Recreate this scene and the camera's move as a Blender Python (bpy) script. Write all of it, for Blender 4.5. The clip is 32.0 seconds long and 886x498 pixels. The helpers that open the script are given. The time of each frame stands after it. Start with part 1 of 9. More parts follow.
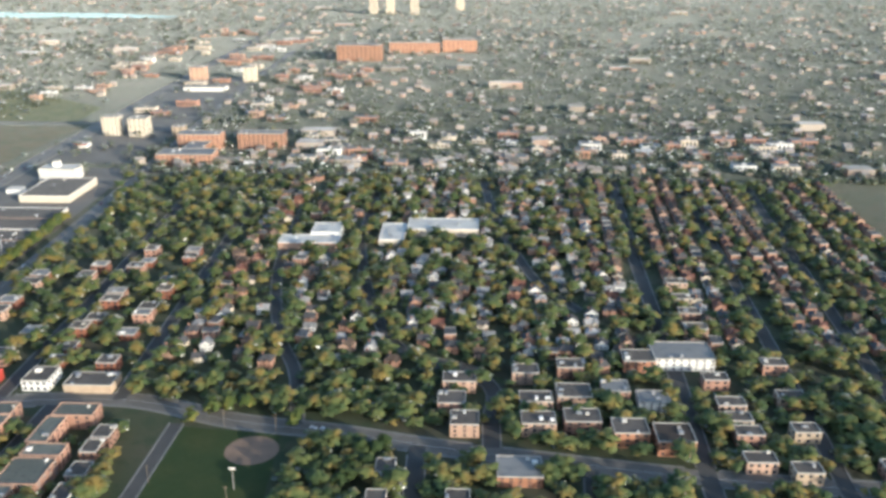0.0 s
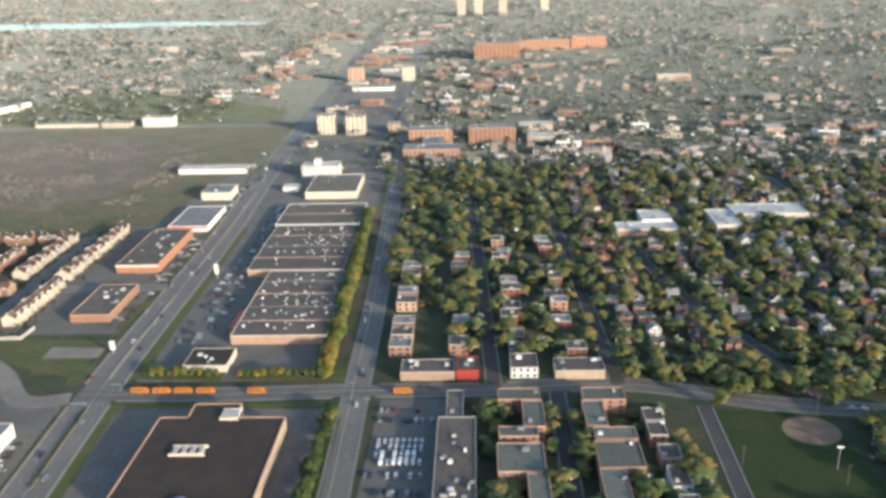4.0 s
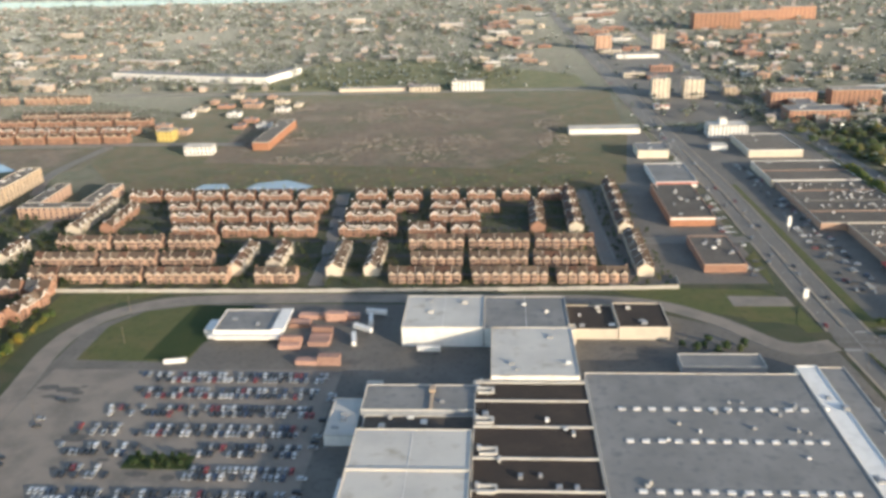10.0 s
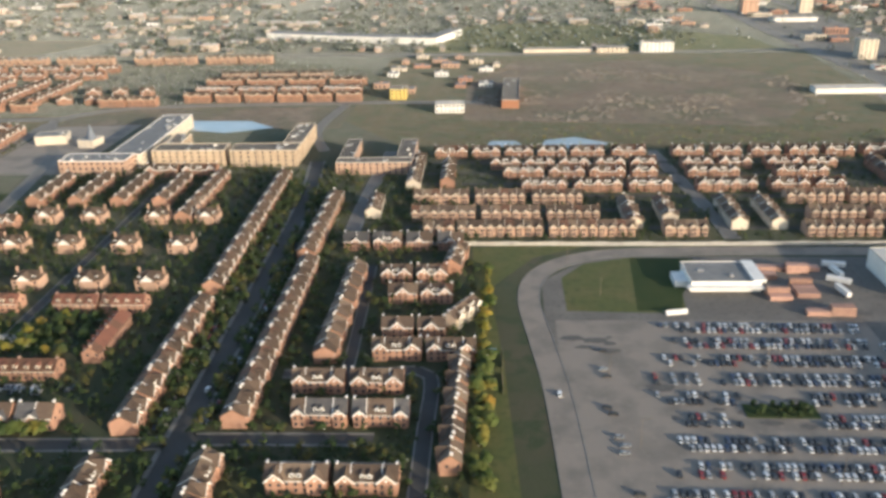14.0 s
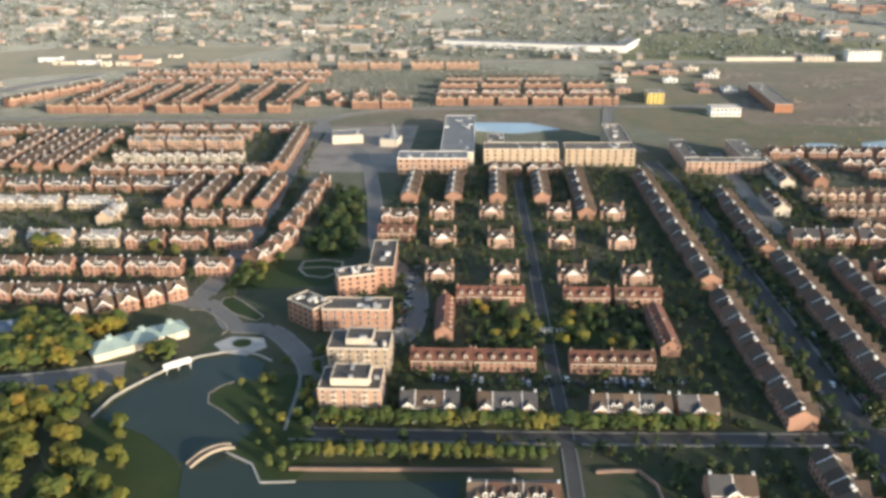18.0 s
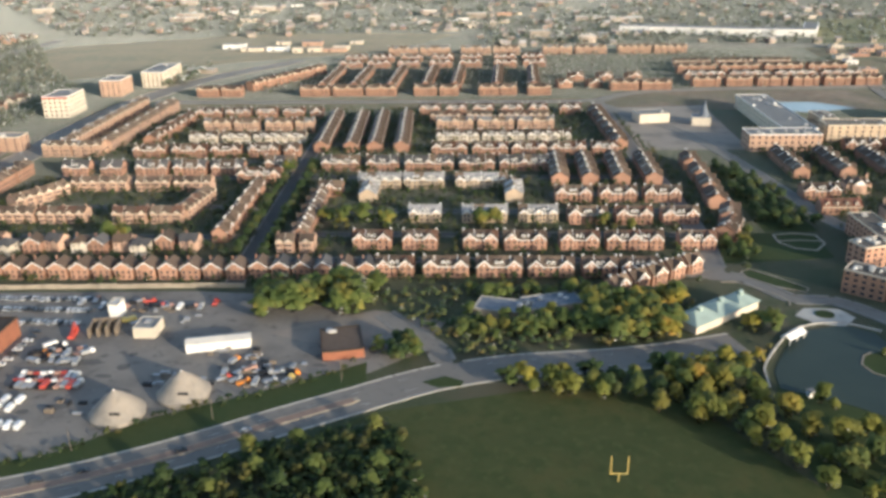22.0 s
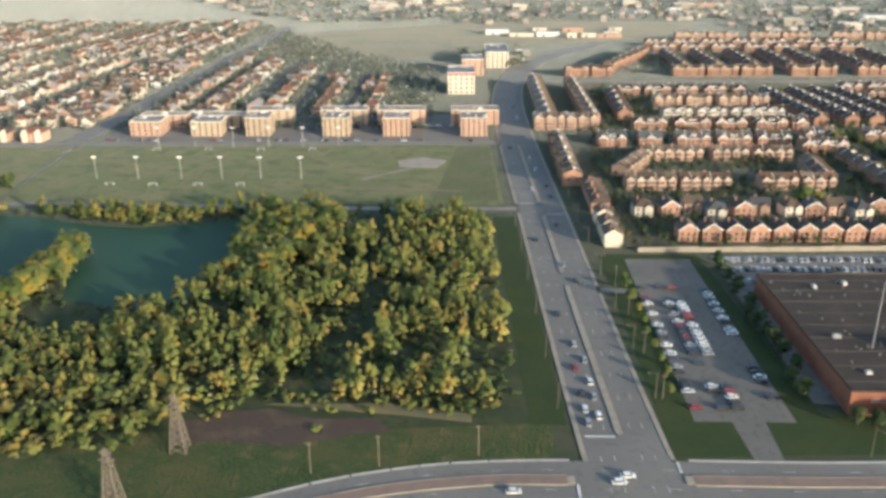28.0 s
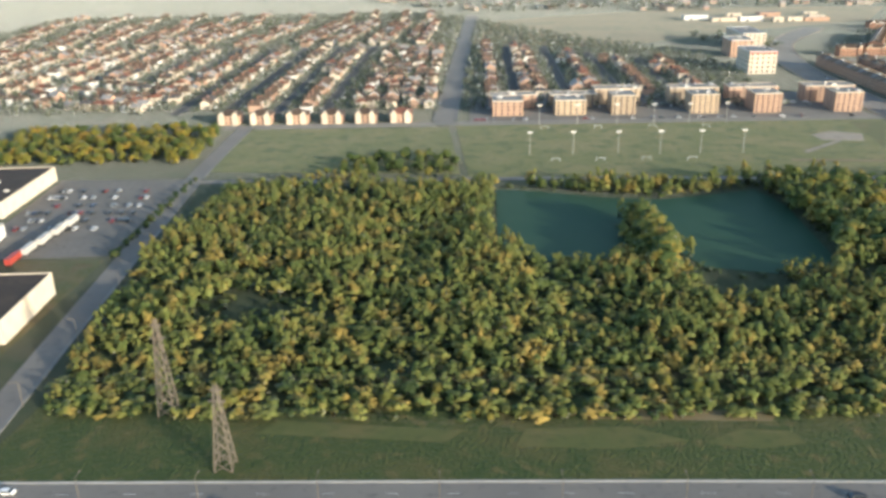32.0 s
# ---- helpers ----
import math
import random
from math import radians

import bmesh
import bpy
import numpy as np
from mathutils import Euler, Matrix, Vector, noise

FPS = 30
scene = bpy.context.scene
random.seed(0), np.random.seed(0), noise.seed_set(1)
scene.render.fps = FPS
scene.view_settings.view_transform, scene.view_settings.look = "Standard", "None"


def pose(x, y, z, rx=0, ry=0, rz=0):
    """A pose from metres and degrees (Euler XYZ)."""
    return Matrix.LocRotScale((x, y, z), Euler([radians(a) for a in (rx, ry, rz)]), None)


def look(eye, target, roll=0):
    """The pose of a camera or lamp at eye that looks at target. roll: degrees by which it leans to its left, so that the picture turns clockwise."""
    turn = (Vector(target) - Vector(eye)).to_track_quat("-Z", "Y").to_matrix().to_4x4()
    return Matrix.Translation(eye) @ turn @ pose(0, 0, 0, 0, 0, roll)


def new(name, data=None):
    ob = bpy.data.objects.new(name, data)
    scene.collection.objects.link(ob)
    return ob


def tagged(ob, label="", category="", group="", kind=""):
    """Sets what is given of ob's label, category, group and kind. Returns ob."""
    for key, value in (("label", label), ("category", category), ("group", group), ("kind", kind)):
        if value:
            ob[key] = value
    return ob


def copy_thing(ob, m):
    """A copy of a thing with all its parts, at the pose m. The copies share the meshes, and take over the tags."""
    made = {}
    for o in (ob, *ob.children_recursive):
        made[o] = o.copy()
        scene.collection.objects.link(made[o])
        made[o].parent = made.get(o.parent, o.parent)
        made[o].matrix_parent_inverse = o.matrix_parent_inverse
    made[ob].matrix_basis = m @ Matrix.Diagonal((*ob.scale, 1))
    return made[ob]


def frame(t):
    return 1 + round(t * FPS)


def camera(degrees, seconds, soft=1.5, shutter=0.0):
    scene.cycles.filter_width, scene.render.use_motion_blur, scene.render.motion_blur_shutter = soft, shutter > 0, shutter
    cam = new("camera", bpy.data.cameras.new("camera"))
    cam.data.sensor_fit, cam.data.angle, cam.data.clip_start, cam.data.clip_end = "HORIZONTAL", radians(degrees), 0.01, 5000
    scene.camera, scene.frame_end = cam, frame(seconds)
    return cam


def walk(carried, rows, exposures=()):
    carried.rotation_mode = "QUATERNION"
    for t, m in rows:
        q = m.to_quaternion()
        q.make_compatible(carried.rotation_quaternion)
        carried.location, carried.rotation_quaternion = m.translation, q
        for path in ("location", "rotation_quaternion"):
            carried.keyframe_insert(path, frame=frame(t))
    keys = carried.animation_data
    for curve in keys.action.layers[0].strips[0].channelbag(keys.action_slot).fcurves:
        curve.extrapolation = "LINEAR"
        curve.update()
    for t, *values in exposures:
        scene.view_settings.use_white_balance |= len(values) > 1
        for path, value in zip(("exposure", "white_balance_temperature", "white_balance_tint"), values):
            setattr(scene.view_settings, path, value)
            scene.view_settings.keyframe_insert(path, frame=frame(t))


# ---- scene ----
cam = camera(55.7, 32.0, soft=3.4)
# PLAN is the scale of the plan below: its coordinates are multiplied by it once everything stands.
PLAN = 0.5335
METRES, EYE, TILT, LEAN, TURN = 2240.0 * PLAN, 257.8 * PLAN, -90.3945, 2.0377, 1.8
ROWS = [
    (0.0, 0.0, 0.0, 0.0, -2.03, 69.8, -0.75),
    (0.5, -0.016, 0.0017, -0.0, -1.23, 70.0, -1.11),
    (1.0, -0.0321, 0.0029, 0.0002, -0.95, 70.15, -1.52),
    (1.5, -0.0475, 0.0045, 0.0004, -1.04, 69.93, -1.23),
    (2.0, -0.0633, 0.0062, -0.0, -0.88, 70.29, -1.25),
    (2.5, -0.0798, 0.0067, 0.0006, -0.72, 69.97, -1.05),
    (3.0, -0.0955, 0.0084, 0.0005, -0.98, 69.69, -0.88),
    (3.5, -0.1114, 0.0098, 0.0006, -0.54, 69.85, -0.92),
    (5.5, -0.1748, 0.0149, 0.0006, -1.1, 70.92, -0.99),
    (6.0, -0.1908, 0.0163, 0.001, -1.57, 70.73, -0.92),
    (6.5, -0.2065, 0.0179, 0.001, -0.93, 70.01, -1.33),
    (7.0, -0.2223, 0.019, 0.0014, -0.78, 69.81, -1.57),
    (7.5, -0.2379, 0.0204, 0.0014, -0.74, 69.83, -1.76),
    (8.0, -0.2535, 0.0216, 0.0016, -0.95, 70.08, -1.69),
    (8.5, -0.2694, 0.023, 0.0016, -0.64, 70.29, -1.69),
    (9.0, -0.2851, 0.0242, 0.0018, -0.13, 69.6, -1.87),
    (9.5, -0.3006, 0.0255, 0.002, -0.51, 69.3, -2.04),
    (10.0, -0.3163, 0.027, 0.0019, -0.48, 69.15, -2.08),
    (10.5, -0.3315, 0.0282, 0.0021, -1.68, 67.57, -1.58),
    (11.0, -0.3472, 0.0296, 0.002, -1.11, 67.05, -1.75),
    (11.5, -0.3627, 0.0306, 0.0024, -0.67, 66.35, -1.99),
    (12.0, -0.3787, 0.0318, 0.0025, -0.99, 66.67, -1.97),
    (12.5, -0.3945, 0.033, 0.0025, -1.15, 67.39, -1.94),
    (13.0, -0.41, 0.0345, 0.0025, -1.45, 67.56, -1.73),
    (13.5, -0.4261, 0.0358, 0.0028, -1.37, 67.67, -1.39),
    (14.0, -0.4414, 0.0372, 0.0028, -0.89, 67.41, -1.33),
    (14.5, -0.4571, 0.0385, 0.003, -0.95, 67.8, -1.55),
    (16.5, -0.5201, 0.0445, 0.0044, -0.7, 68.0, -1.14),
    (17.0, -0.5355, 0.0459, 0.0048, -0.86, 68.1, -1.52),
    (17.5, -0.5509, 0.0475, 0.005, -1.18, 68.41, -1.6),
    (18.0, -0.5665, 0.0489, 0.0053, -1.38, 68.72, -1.48),
    (18.5, -0.5818, 0.0505, 0.0054, -1.27, 68.58, -1.47),
    (19.0, -0.5971, 0.0519, 0.0057, -1.07, 68.83, -1.75),
    (19.5, -0.6131, 0.053, 0.0062, -1.18, 69.08, -1.49),
    (20.0, -0.6281, 0.0545, 0.0062, -0.94, 69.24, -1.66),
    (20.5, -0.6436, 0.0559, 0.0065, -0.81, 69.07, -1.58),
    (21.0, -0.659, 0.0574, 0.0066, -0.63, 68.56, -1.55),
    (21.5, -0.6745, 0.0587, 0.0068, -0.74, 68.33, -1.58),
    (22.0, -0.6898, 0.0602, 0.007, -1.06, 68.56, -1.42),
    (22.5, -0.7048, 0.0616, 0.0073, -1.41, 68.73, -1.12),
    (23.0, -0.7206, 0.0627, 0.0078, -2.12, 68.05, 0.14),
    (23.5, -0.7362, 0.0645, 0.0077, -1.19, 67.62, -0.26),
    (24.0, -0.7519, 0.0655, 0.008, -0.78, 68.06, -0.72),
    (24.5, -0.7671, 0.0673, 0.0083, -0.45, 68.4, -0.58),
    (26.5, -0.8283, 0.0732, 0.0095, -0.87, 68.28, -0.31),
    (27.0, -0.8439, 0.0746, 0.0099, -1.1, 68.57, -0.22),
    (27.5, -0.8591, 0.0761, 0.0103, -1.27, 68.66, -0.09),
    (28.0, -0.8743, 0.0775, 0.0106, -1.64, 68.9, 0.05),
    (28.5, -0.8897, 0.0791, 0.011, -1.23, 68.77, 0.34),
    (29.0, -0.9051, 0.0804, 0.0114, -0.77, 68.39, 0.09),
    (29.5, -0.92, 0.0819, 0.0117, -0.79, 68.91, 0.07),
    (30.0, -0.9352, 0.0833, 0.012, -1.47, 69.1, 0.23),
    (30.5, -0.9503, 0.0848, 0.0123, -1.37, 69.1, 0.18),
    (31.0, -0.9654, 0.0862, 0.0126, -0.76, 68.97, -0.07),
    (31.5, -0.9805, 0.0875, 0.0129, -0.69, 68.64, -0.0),
    (32.0, -0.9958, 0.0886, 0.0132, -0.85, 68.96, -0.15),
]
walk(cam, [(t, pose(0, 0, EYE, TILT, LEAN, TURN) @ pose(METRES * x, METRES * y, METRES * z, 90 + pitch, roll, yaw)) for t, x, y, z, yaw, pitch, roll in ROWS],
     exposures=[(0.0, 1.03, 5520, 6), (7.0, 0.88, 6000, 9), (14.0, 0.86, 6150, 9), (17.0, 0.93, 6050, 9), (20.0, 1.0, 5950, 9), (22.0, 0.91, 5950, 8), (24.0, 0.95, 5880, 6), (26.5, 1.02, 5950, 7), (32.0, 1.14, 5850, 5)])

# ---- light: a low warm sun from behind on the right, a pale hazy sky ----
SUN_EL, SUN_AZ = radians(12.0), math.atan2(0.76, -0.65)
world = bpy.data.worlds.new("world")
scene.world = world
world.use_nodes = True
wn = world.node_tree
sky = wn.nodes.new("ShaderNodeTexSky")
sky.sky_type, sky.sun_disc = "NISHITA", False
sky.sun_elevation, sky.sun_rotation = SUN_EL, SUN_AZ
sky.air_density, sky.dust_density, sky.ozone_density = 1.0, 1.5, 1.0
wn.links.new(sky.outputs[0], wn.nodes["Background"].inputs[0])
wn.nodes["Background"].inputs[1].default_value = 0.15
sun_data = bpy.data.lights.new("sun", "SUN")
sun_data.energy, sun_data.angle, sun_data.color = 3.3, radians(1.5), (1.0, 0.82, 0.6)
sun = new("sun", sun_data)
to_sun = Vector((math.sin(SUN_AZ) * math.cos(SUN_EL), math.cos(SUN_AZ) * math.cos(SUN_EL), math.sin(SUN_EL)))
sun.matrix_world = look(to_sun * 900 + Vector((-600, 200, 0)), (-600, 200, 0))

# ---- materials ----
def surface(name, colour, rough=0.85, spots=(), vary=0.0, island=False, bump=0.0, bump_size=1.0, metal=0.0, spec=0.35, haze_sheen=0.0):
    """A procedural surface. spots: (size in metres, other colour, low, high) layers of noise; vary: brightness change
    from piece to piece; the grazing-angle weight imitates haze.
    """
    m = bpy.data.materials.new(name)
    m.use_nodes = True
    nt = m.node_tree
    bsdf = nt.nodes["Principled BSDF"]
    bsdf.inputs["Roughness"].default_value = rough
    bsdf.inputs["Metallic"].default_value = metal
    bsdf.inputs["Specular IOR Level"].default_value = spec
    # Pale blue-grey brightening at grazing angles imitates distance haze.
    bsdf.inputs["Sheen Weight"].default_value, bsdf.inputs["Sheen Roughness"].default_value = haze_sheen, 0.22
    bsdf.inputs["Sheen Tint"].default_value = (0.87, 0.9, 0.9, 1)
    geo = nt.nodes.new("ShaderNodeNewGeometry")
    last = nt.nodes.new("ShaderNodeRGB")
    last.outputs[0].default_value = (*colour, 1)
    out = last.outputs[0]
    for size, other, low, high in spots:
        n = nt.nodes.new("ShaderNodeTexNoise")
        n.inputs["Scale"].default_value, n.inputs["Detail"].default_value = 1.0 / (size * PLAN), 5.0
        nt.links.new(geo.outputs["Position"], n.inputs["Vector"])
        r = nt.nodes.new("ShaderNodeMapRange")
        r.inputs["From Min"].default_value, r.inputs["From Max"].default_value = low, high
        nt.links.new(n.outputs["Fac"], r.inputs["Value"])
        mix = nt.nodes.new("ShaderNodeMix")
        mix.data_type = "RGBA"
        nt.links.new(r.outputs[0], mix.inputs[0])
        nt.links.new(out, mix.inputs[6])
        mix.inputs[7].default_value = (*other, 1)
        out = mix.outputs[2]
    if vary:
        if island:
            rnd = geo.outputs["Random Per Island"]
        else:
            rnd = nt.nodes.new("ShaderNodeObjectInfo").outputs["Random"]
        r = nt.nodes.new("ShaderNodeMapRange")
        r.inputs["To Min"].default_value, r.inputs["To Max"].default_value = 1 - vary, 1 + vary
        nt.links.new(rnd, r.inputs["Value"])
        hsv = nt.nodes.new("ShaderNodeHueSaturation")
        nt.links.new(r.outputs[0], hsv.inputs["Value"])
        nt.links.new(out, hsv.inputs["Color"])
        out = hsv.outputs[0]
    nt.links.new(out, bsdf.inputs["Base Color"])
    if bump:
        n = nt.nodes.new("ShaderNodeTexNoise")
        n.inputs["Scale"].default_value, n.inputs["Detail"].default_value = 1.0 / (bump_size * PLAN), 4.0
        nt.links.new(geo.outputs["Position"], n.inputs["Vector"])
        b = nt.nodes.new("ShaderNodeBump")
        b.inputs["Strength"].default_value, b.inputs["Distance"].default_value = bump, bump_size * PLAN
        nt.links.new(n.outputs["Fac"], b.inputs["Height"])
        nt.links.new(b.outputs[0], bsdf.inputs["Normal"])
    return m


def foliage(name, a, b, c, island=False, haze_sheen=0.16):
    """Leaves whose colour runs over a, b and c from tree to tree (or clump to clump), with finer mottling inside the crown."""
    m = surface(name, a, rough=0.7, spec=0.25, haze_sheen=haze_sheen)
    nt = m.node_tree
    bsdf = nt.nodes["Principled BSDF"]
    geo = nt.nodes["Geometry"]
    if island:
        big = nt.nodes.new("ShaderNodeTexNoise")
        big.inputs["Scale"].default_value, big.inputs["Detail"].default_value = 0.11 / PLAN, 1.0
        nt.links.new(geo.outputs["Position"], big.inputs["Vector"])
        wide = nt.nodes.new("ShaderNodeMapRange")
        wide.inputs["From Min"].default_value, wide.inputs["From Max"].default_value = 0.35, 0.66
        nt.links.new(big.outputs["Fac"], wide.inputs["Value"])
        rnd = wide.outputs[0]
    else:
        rnd = nt.nodes.new("ShaderNodeObjectInfo").outputs["Random"]
    ramp = nt.nodes.new("ShaderNodeValToRGB")
    el = ramp.color_ramp.elements
    el[0].color, el[1].color = (*a, 1), (*c, 1)
    mid = el.new(0.6)
    mid.color = (*b, 1)
    el[-1].position = 1.0
    nt.links.new(rnd, ramp.inputs[0])
    n = nt.nodes.new("ShaderNodeTexNoise")
    n.inputs["Scale"].default_value, n.inputs["Detail"].default_value = 0.55 / PLAN, 6.0
    nt.links.new(geo.outputs["Position"], n.inputs["Vector"])
    r = nt.nodes.new("ShaderNodeMapRange")
    r.inputs["From Min"].default_value, r.inputs["From Max"].default_value = 0.3, 0.7
    r.inputs["To Min"].default_value, r.inputs["To Max"].default_value = 0.82, 1.18
    nt.links.new(n.outputs["Fac"], r.inputs["Value"])
    hsv = nt.nodes.new("ShaderNodeHueSaturation")
    nt.links.new(ramp.outputs[0], hsv.inputs["Color"])
    nt.links.new(r.outputs[0], hsv.inputs["Value"])
    nt.links.new(hsv.outputs[0], bsdf.inputs["Base Color"])
    thin = nt.nodes.new("ShaderNodeBsdfTranslucent")
    nt.links.new(hsv.outputs[0], thin.inputs["Color"])
    both = nt.nodes.new("ShaderNodeMixShader")
    both.inputs[0].default_value = 0.2
    nt.links.new(bsdf.outputs[0], both.inputs[1])
    nt.links.new(thin.outputs[0], both.inputs[2])
    nt.links.new(both.outputs[0], nt.nodes["Material Output"].inputs["Surface"])
    return m


M = {}
M["ground"] = surface("earth_and_grass", (0.052, 0.06, 0.028), 0.95, [(60, (0.075, 0.068, 0.04), 0.45, 0.65), (14, (0.038, 0.052, 0.022), 0.5, 0.62), (1.6, (0.07, 0.078, 0.04), 0.55, 0.75)], bump=0.4, bump_size=0.6, haze_sheen=0.28)
M["lawn"] = surface("mown_lawn", (0.029, 0.048, 0.011), 0.95, [(22, (0.047, 0.056, 0.014), 0.45, 0.7), (5, (0.037, 0.052, 0.013), 0.52, 0.7), (2.2, (0.028, 0.044, 0.009), 0.5, 0.75)], bump=0.3, bump_size=0.4)
M["dry_lawn"] = surface("worn_sports_lawn", (0.044, 0.056, 0.014), 0.95, [(40, (0.07, 0.066, 0.018), 0.45, 0.66), (9, (0.034, 0.05, 0.011), 0.46, 0.62), (4, (0.056, 0.066, 0.018), 0.52, 0.66), (2.2, (0.048, 0.052, 0.013), 0.5, 0.75)], bump=0.3, bump_size=0.4)
M["pitch"] = surface("dry_playing_field", (0.135, 0.14, 0.046), 0.95, [(30, (0.19, 0.165, 0.066), 0.42, 0.66), (11, (0.085, 0.105, 0.035), 0.5, 0.66), (3.0, (0.09, 0.11, 0.04), 0.5, 0.75)], bump=0.3, bump_size=0.4, haze_sheen=0.14)
M["rough"] = surface("rough_grass", (0.112, 0.087, 0.036), 0.95, [(26, (0.065, 0.075, 0.026), 0.42, 0.62), (11, (0.11, 0.075, 0.04), 0.54, 0.7), (4.0, (0.13, 0.105, 0.055), 0.55, 0.75)], bump=0.5, bump_size=0.8, haze_sheen=0.15)
M["bank_grass"] = surface("uneven_bank_grass", (0.048, 0.066, 0.017), 0.95, [(34, (0.09, 0.08, 0.026), 0.46, 0.66), (14, (0.036, 0.058, 0.014), 0.45, 0.62), (6, (0.11, 0.094, 0.034), 0.55, 0.7), (2, (0.07, 0.08, 0.022), 0.5, 0.7)], bump=0.7, bump_size=1.2, haze_sheen=0.1)
M["verge_grass"] = surface("yellow_green_verge", (0.088, 0.098, 0.03), 0.95, [(18, (0.12, 0.108, 0.04), 0.45, 0.66), (4, (0.062, 0.078, 0.024), 0.5, 0.72)], bump=0.4, bump_size=0.6, haze_sheen=0.14)
M["violet"] = surface("dull_violet_sheet", (0.16, 0.12, 0.19), 0.5, [(2, (0.2, 0.15, 0.22), 0.45, 0.7)])
M["meadow"] = surface("dry_golden_meadow", (0.21, 0.165, 0.09), 0.95, [(60, (0.15, 0.135, 0.07), 0.45, 0.65), (9, (0.25, 0.19, 0.105), 0.5, 0.7)], haze_sheen=0.2)
M["waste"] = surface("bare_brown_earth", (0.145, 0.102, 0.068), 0.97, [(70, (0.105, 0.095, 0.05), 0.42, 0.6), (45, (0.185, 0.135, 0.095), 0.5, 0.65), (9, (0.09, 0.07, 0.053), 0.5, 0.7)], bump=0.5, bump_size=1.5, haze_sheen=0.12)
M["dirt"] = surface("dark_bare_soil", (0.075, 0.052, 0.04), 0.97, [(8, (0.11, 0.08, 0.05), 0.5, 0.7)], bump=0.5, bump_size=1.0)
M["clay"] = surface("infield_clay", (0.24, 0.16, 0.11), 0.95, [(6, (0.19, 0.13, 0.09), 0.45, 0.7)])
M["asphalt"] = surface("asphalt", (0.14, 0.127, 0.11), 0.85, [(20, (0.175, 0.158, 0.137), 0.42, 0.68), (2.5, (0.088, 0.08, 0.07), 0.52, 0.75)], bump=0.15, bump_size=0.3, haze_sheen=0.14)
M["road"] = surface("worn_road_asphalt", (0.165, 0.152, 0.135), 0.85, [(35, (0.20, 0.183, 0.16), 0.42, 0.68), (3, (0.125, 0.117, 0.107), 0.55, 0.75)], bump=0.12, bump_size=0.3, haze_sheen=0.14)
# Asphalt darkened in its colour for the shade of houses and trees.
M["street"] = surface("dark_street_asphalt", (0.066, 0.063, 0.058), 0.85, [(20, (0.085, 0.08, 0.073), 0.42, 0.68), (2.5, (0.06, 0.057, 0.054), 0.52, 0.75)], bump=0.15, bump_size=0.3, haze_sheen=0.08)
M["wood_floor"] = surface("grassy_wood_floor", (0.034, 0.048, 0.018), 0.95, [(16, (0.055, 0.062, 0.024), 0.45, 0.66), (3, (0.026, 0.036, 0.014), 0.5, 0.72)], bump=0.5, bump_size=0.8, haze_sheen=0.2)
M["yard"] = surface("pale_dusty_yard", (0.21, 0.19, 0.165), 0.9, [(24, (0.16, 0.145, 0.128), 0.44, 0.62), (7, (0.11, 0.10, 0.09), 0.56, 0.7), (2, (0.27, 0.245, 0.215), 0.6, 0.78)], bump=0.2, bump_size=0.5)
M["oldlot"] = surface("dusty_old_asphalt", (0.25, 0.215, 0.18), 0.9, [(18, (0.175, 0.155, 0.132), 0.45, 0.66), (3, (0.27, 0.235, 0.195), 0.58, 0.78)], bump=0.15, bump_size=0.4, haze_sheen=0.14)
M["concrete"] = surface("pale_concrete", (0.42, 0.40, 0.36), 0.85, [(5, (0.33, 0.31, 0.28), 0.45, 0.7)])
M["kerb"] = surface("dull_grey_paving", (0.22, 0.21, 0.19), 0.85, [(5, (0.16, 0.155, 0.14), 0.45, 0.7)])
M["paving"] = surface("reddish_paving", (0.24, 0.165, 0.125), 0.85, [(4, (0.19, 0.14, 0.115), 0.45, 0.7)])
M["line"] = surface("white_road_paint", (0.62, 0.61, 0.57), 0.7, [(1.2, (0.36, 0.35, 0.33), 0.5, 0.7)])
M["brick"] = surface("red_brown_brick", (0.34, 0.19, 0.135), 0.9, [(3.5, (0.27, 0.15, 0.11), 0.45, 0.7), (0.5, (0.40, 0.25, 0.18), 0.5, 0.7)], vary=0.22)
M["brick_pink"] = surface("pale_pink_brick", (0.47, 0.315, 0.228), 0.9, [(3.5, (0.40, 0.26, 0.19), 0.45, 0.7), (0.5, (0.46, 0.30, 0.22), 0.5, 0.7)], vary=0.18)
M["brick_salmon"] = surface("salmon_brick", (0.39, 0.225, 0.155), 0.9, [(3.5, (0.325, 0.18, 0.122), 0.45, 0.7)], vary=0.18)
M["sand"] = surface("sandy_concrete", (0.34, 0.29, 0.225), 0.9, [(5, (0.25, 0.215, 0.17), 0.45, 0.7)])
M["brick_dark"] = surface("dark_red_brick", (0.26, 0.105, 0.062), 0.9, [(4, (0.20, 0.08, 0.05), 0.45, 0.7)])
M["brick_tan"] = surface("buff_brick", (0.45, 0.35, 0.25), 0.9, [(4, (0.38, 0.29, 0.21), 0.45, 0.7)], vary=0.15)
M["brick_orange"] = surface("orange_brick", (0.38, 0.185, 0.11), 0.9, [(4, (0.32, 0.15, 0.09), 0.45, 0.7)], vary=0.08)
M["stucco"] = surface("cream_stucco", (0.62, 0.54, 0.43), 0.9, [(5, (0.53, 0.46, 0.37), 0.45, 0.7)], vary=0.1)
M["white"] = surface("white_paint", (0.76, 0.74, 0.70), 0.75, [(4, (0.64, 0.62, 0.58), 0.45, 0.75)])
M["grey_wall"] = surface("grey_cladding", (0.30, 0.31, 0.32), 0.7, [(5, (0.25, 0.26, 0.27), 0.45, 0.7)], vary=0.1)
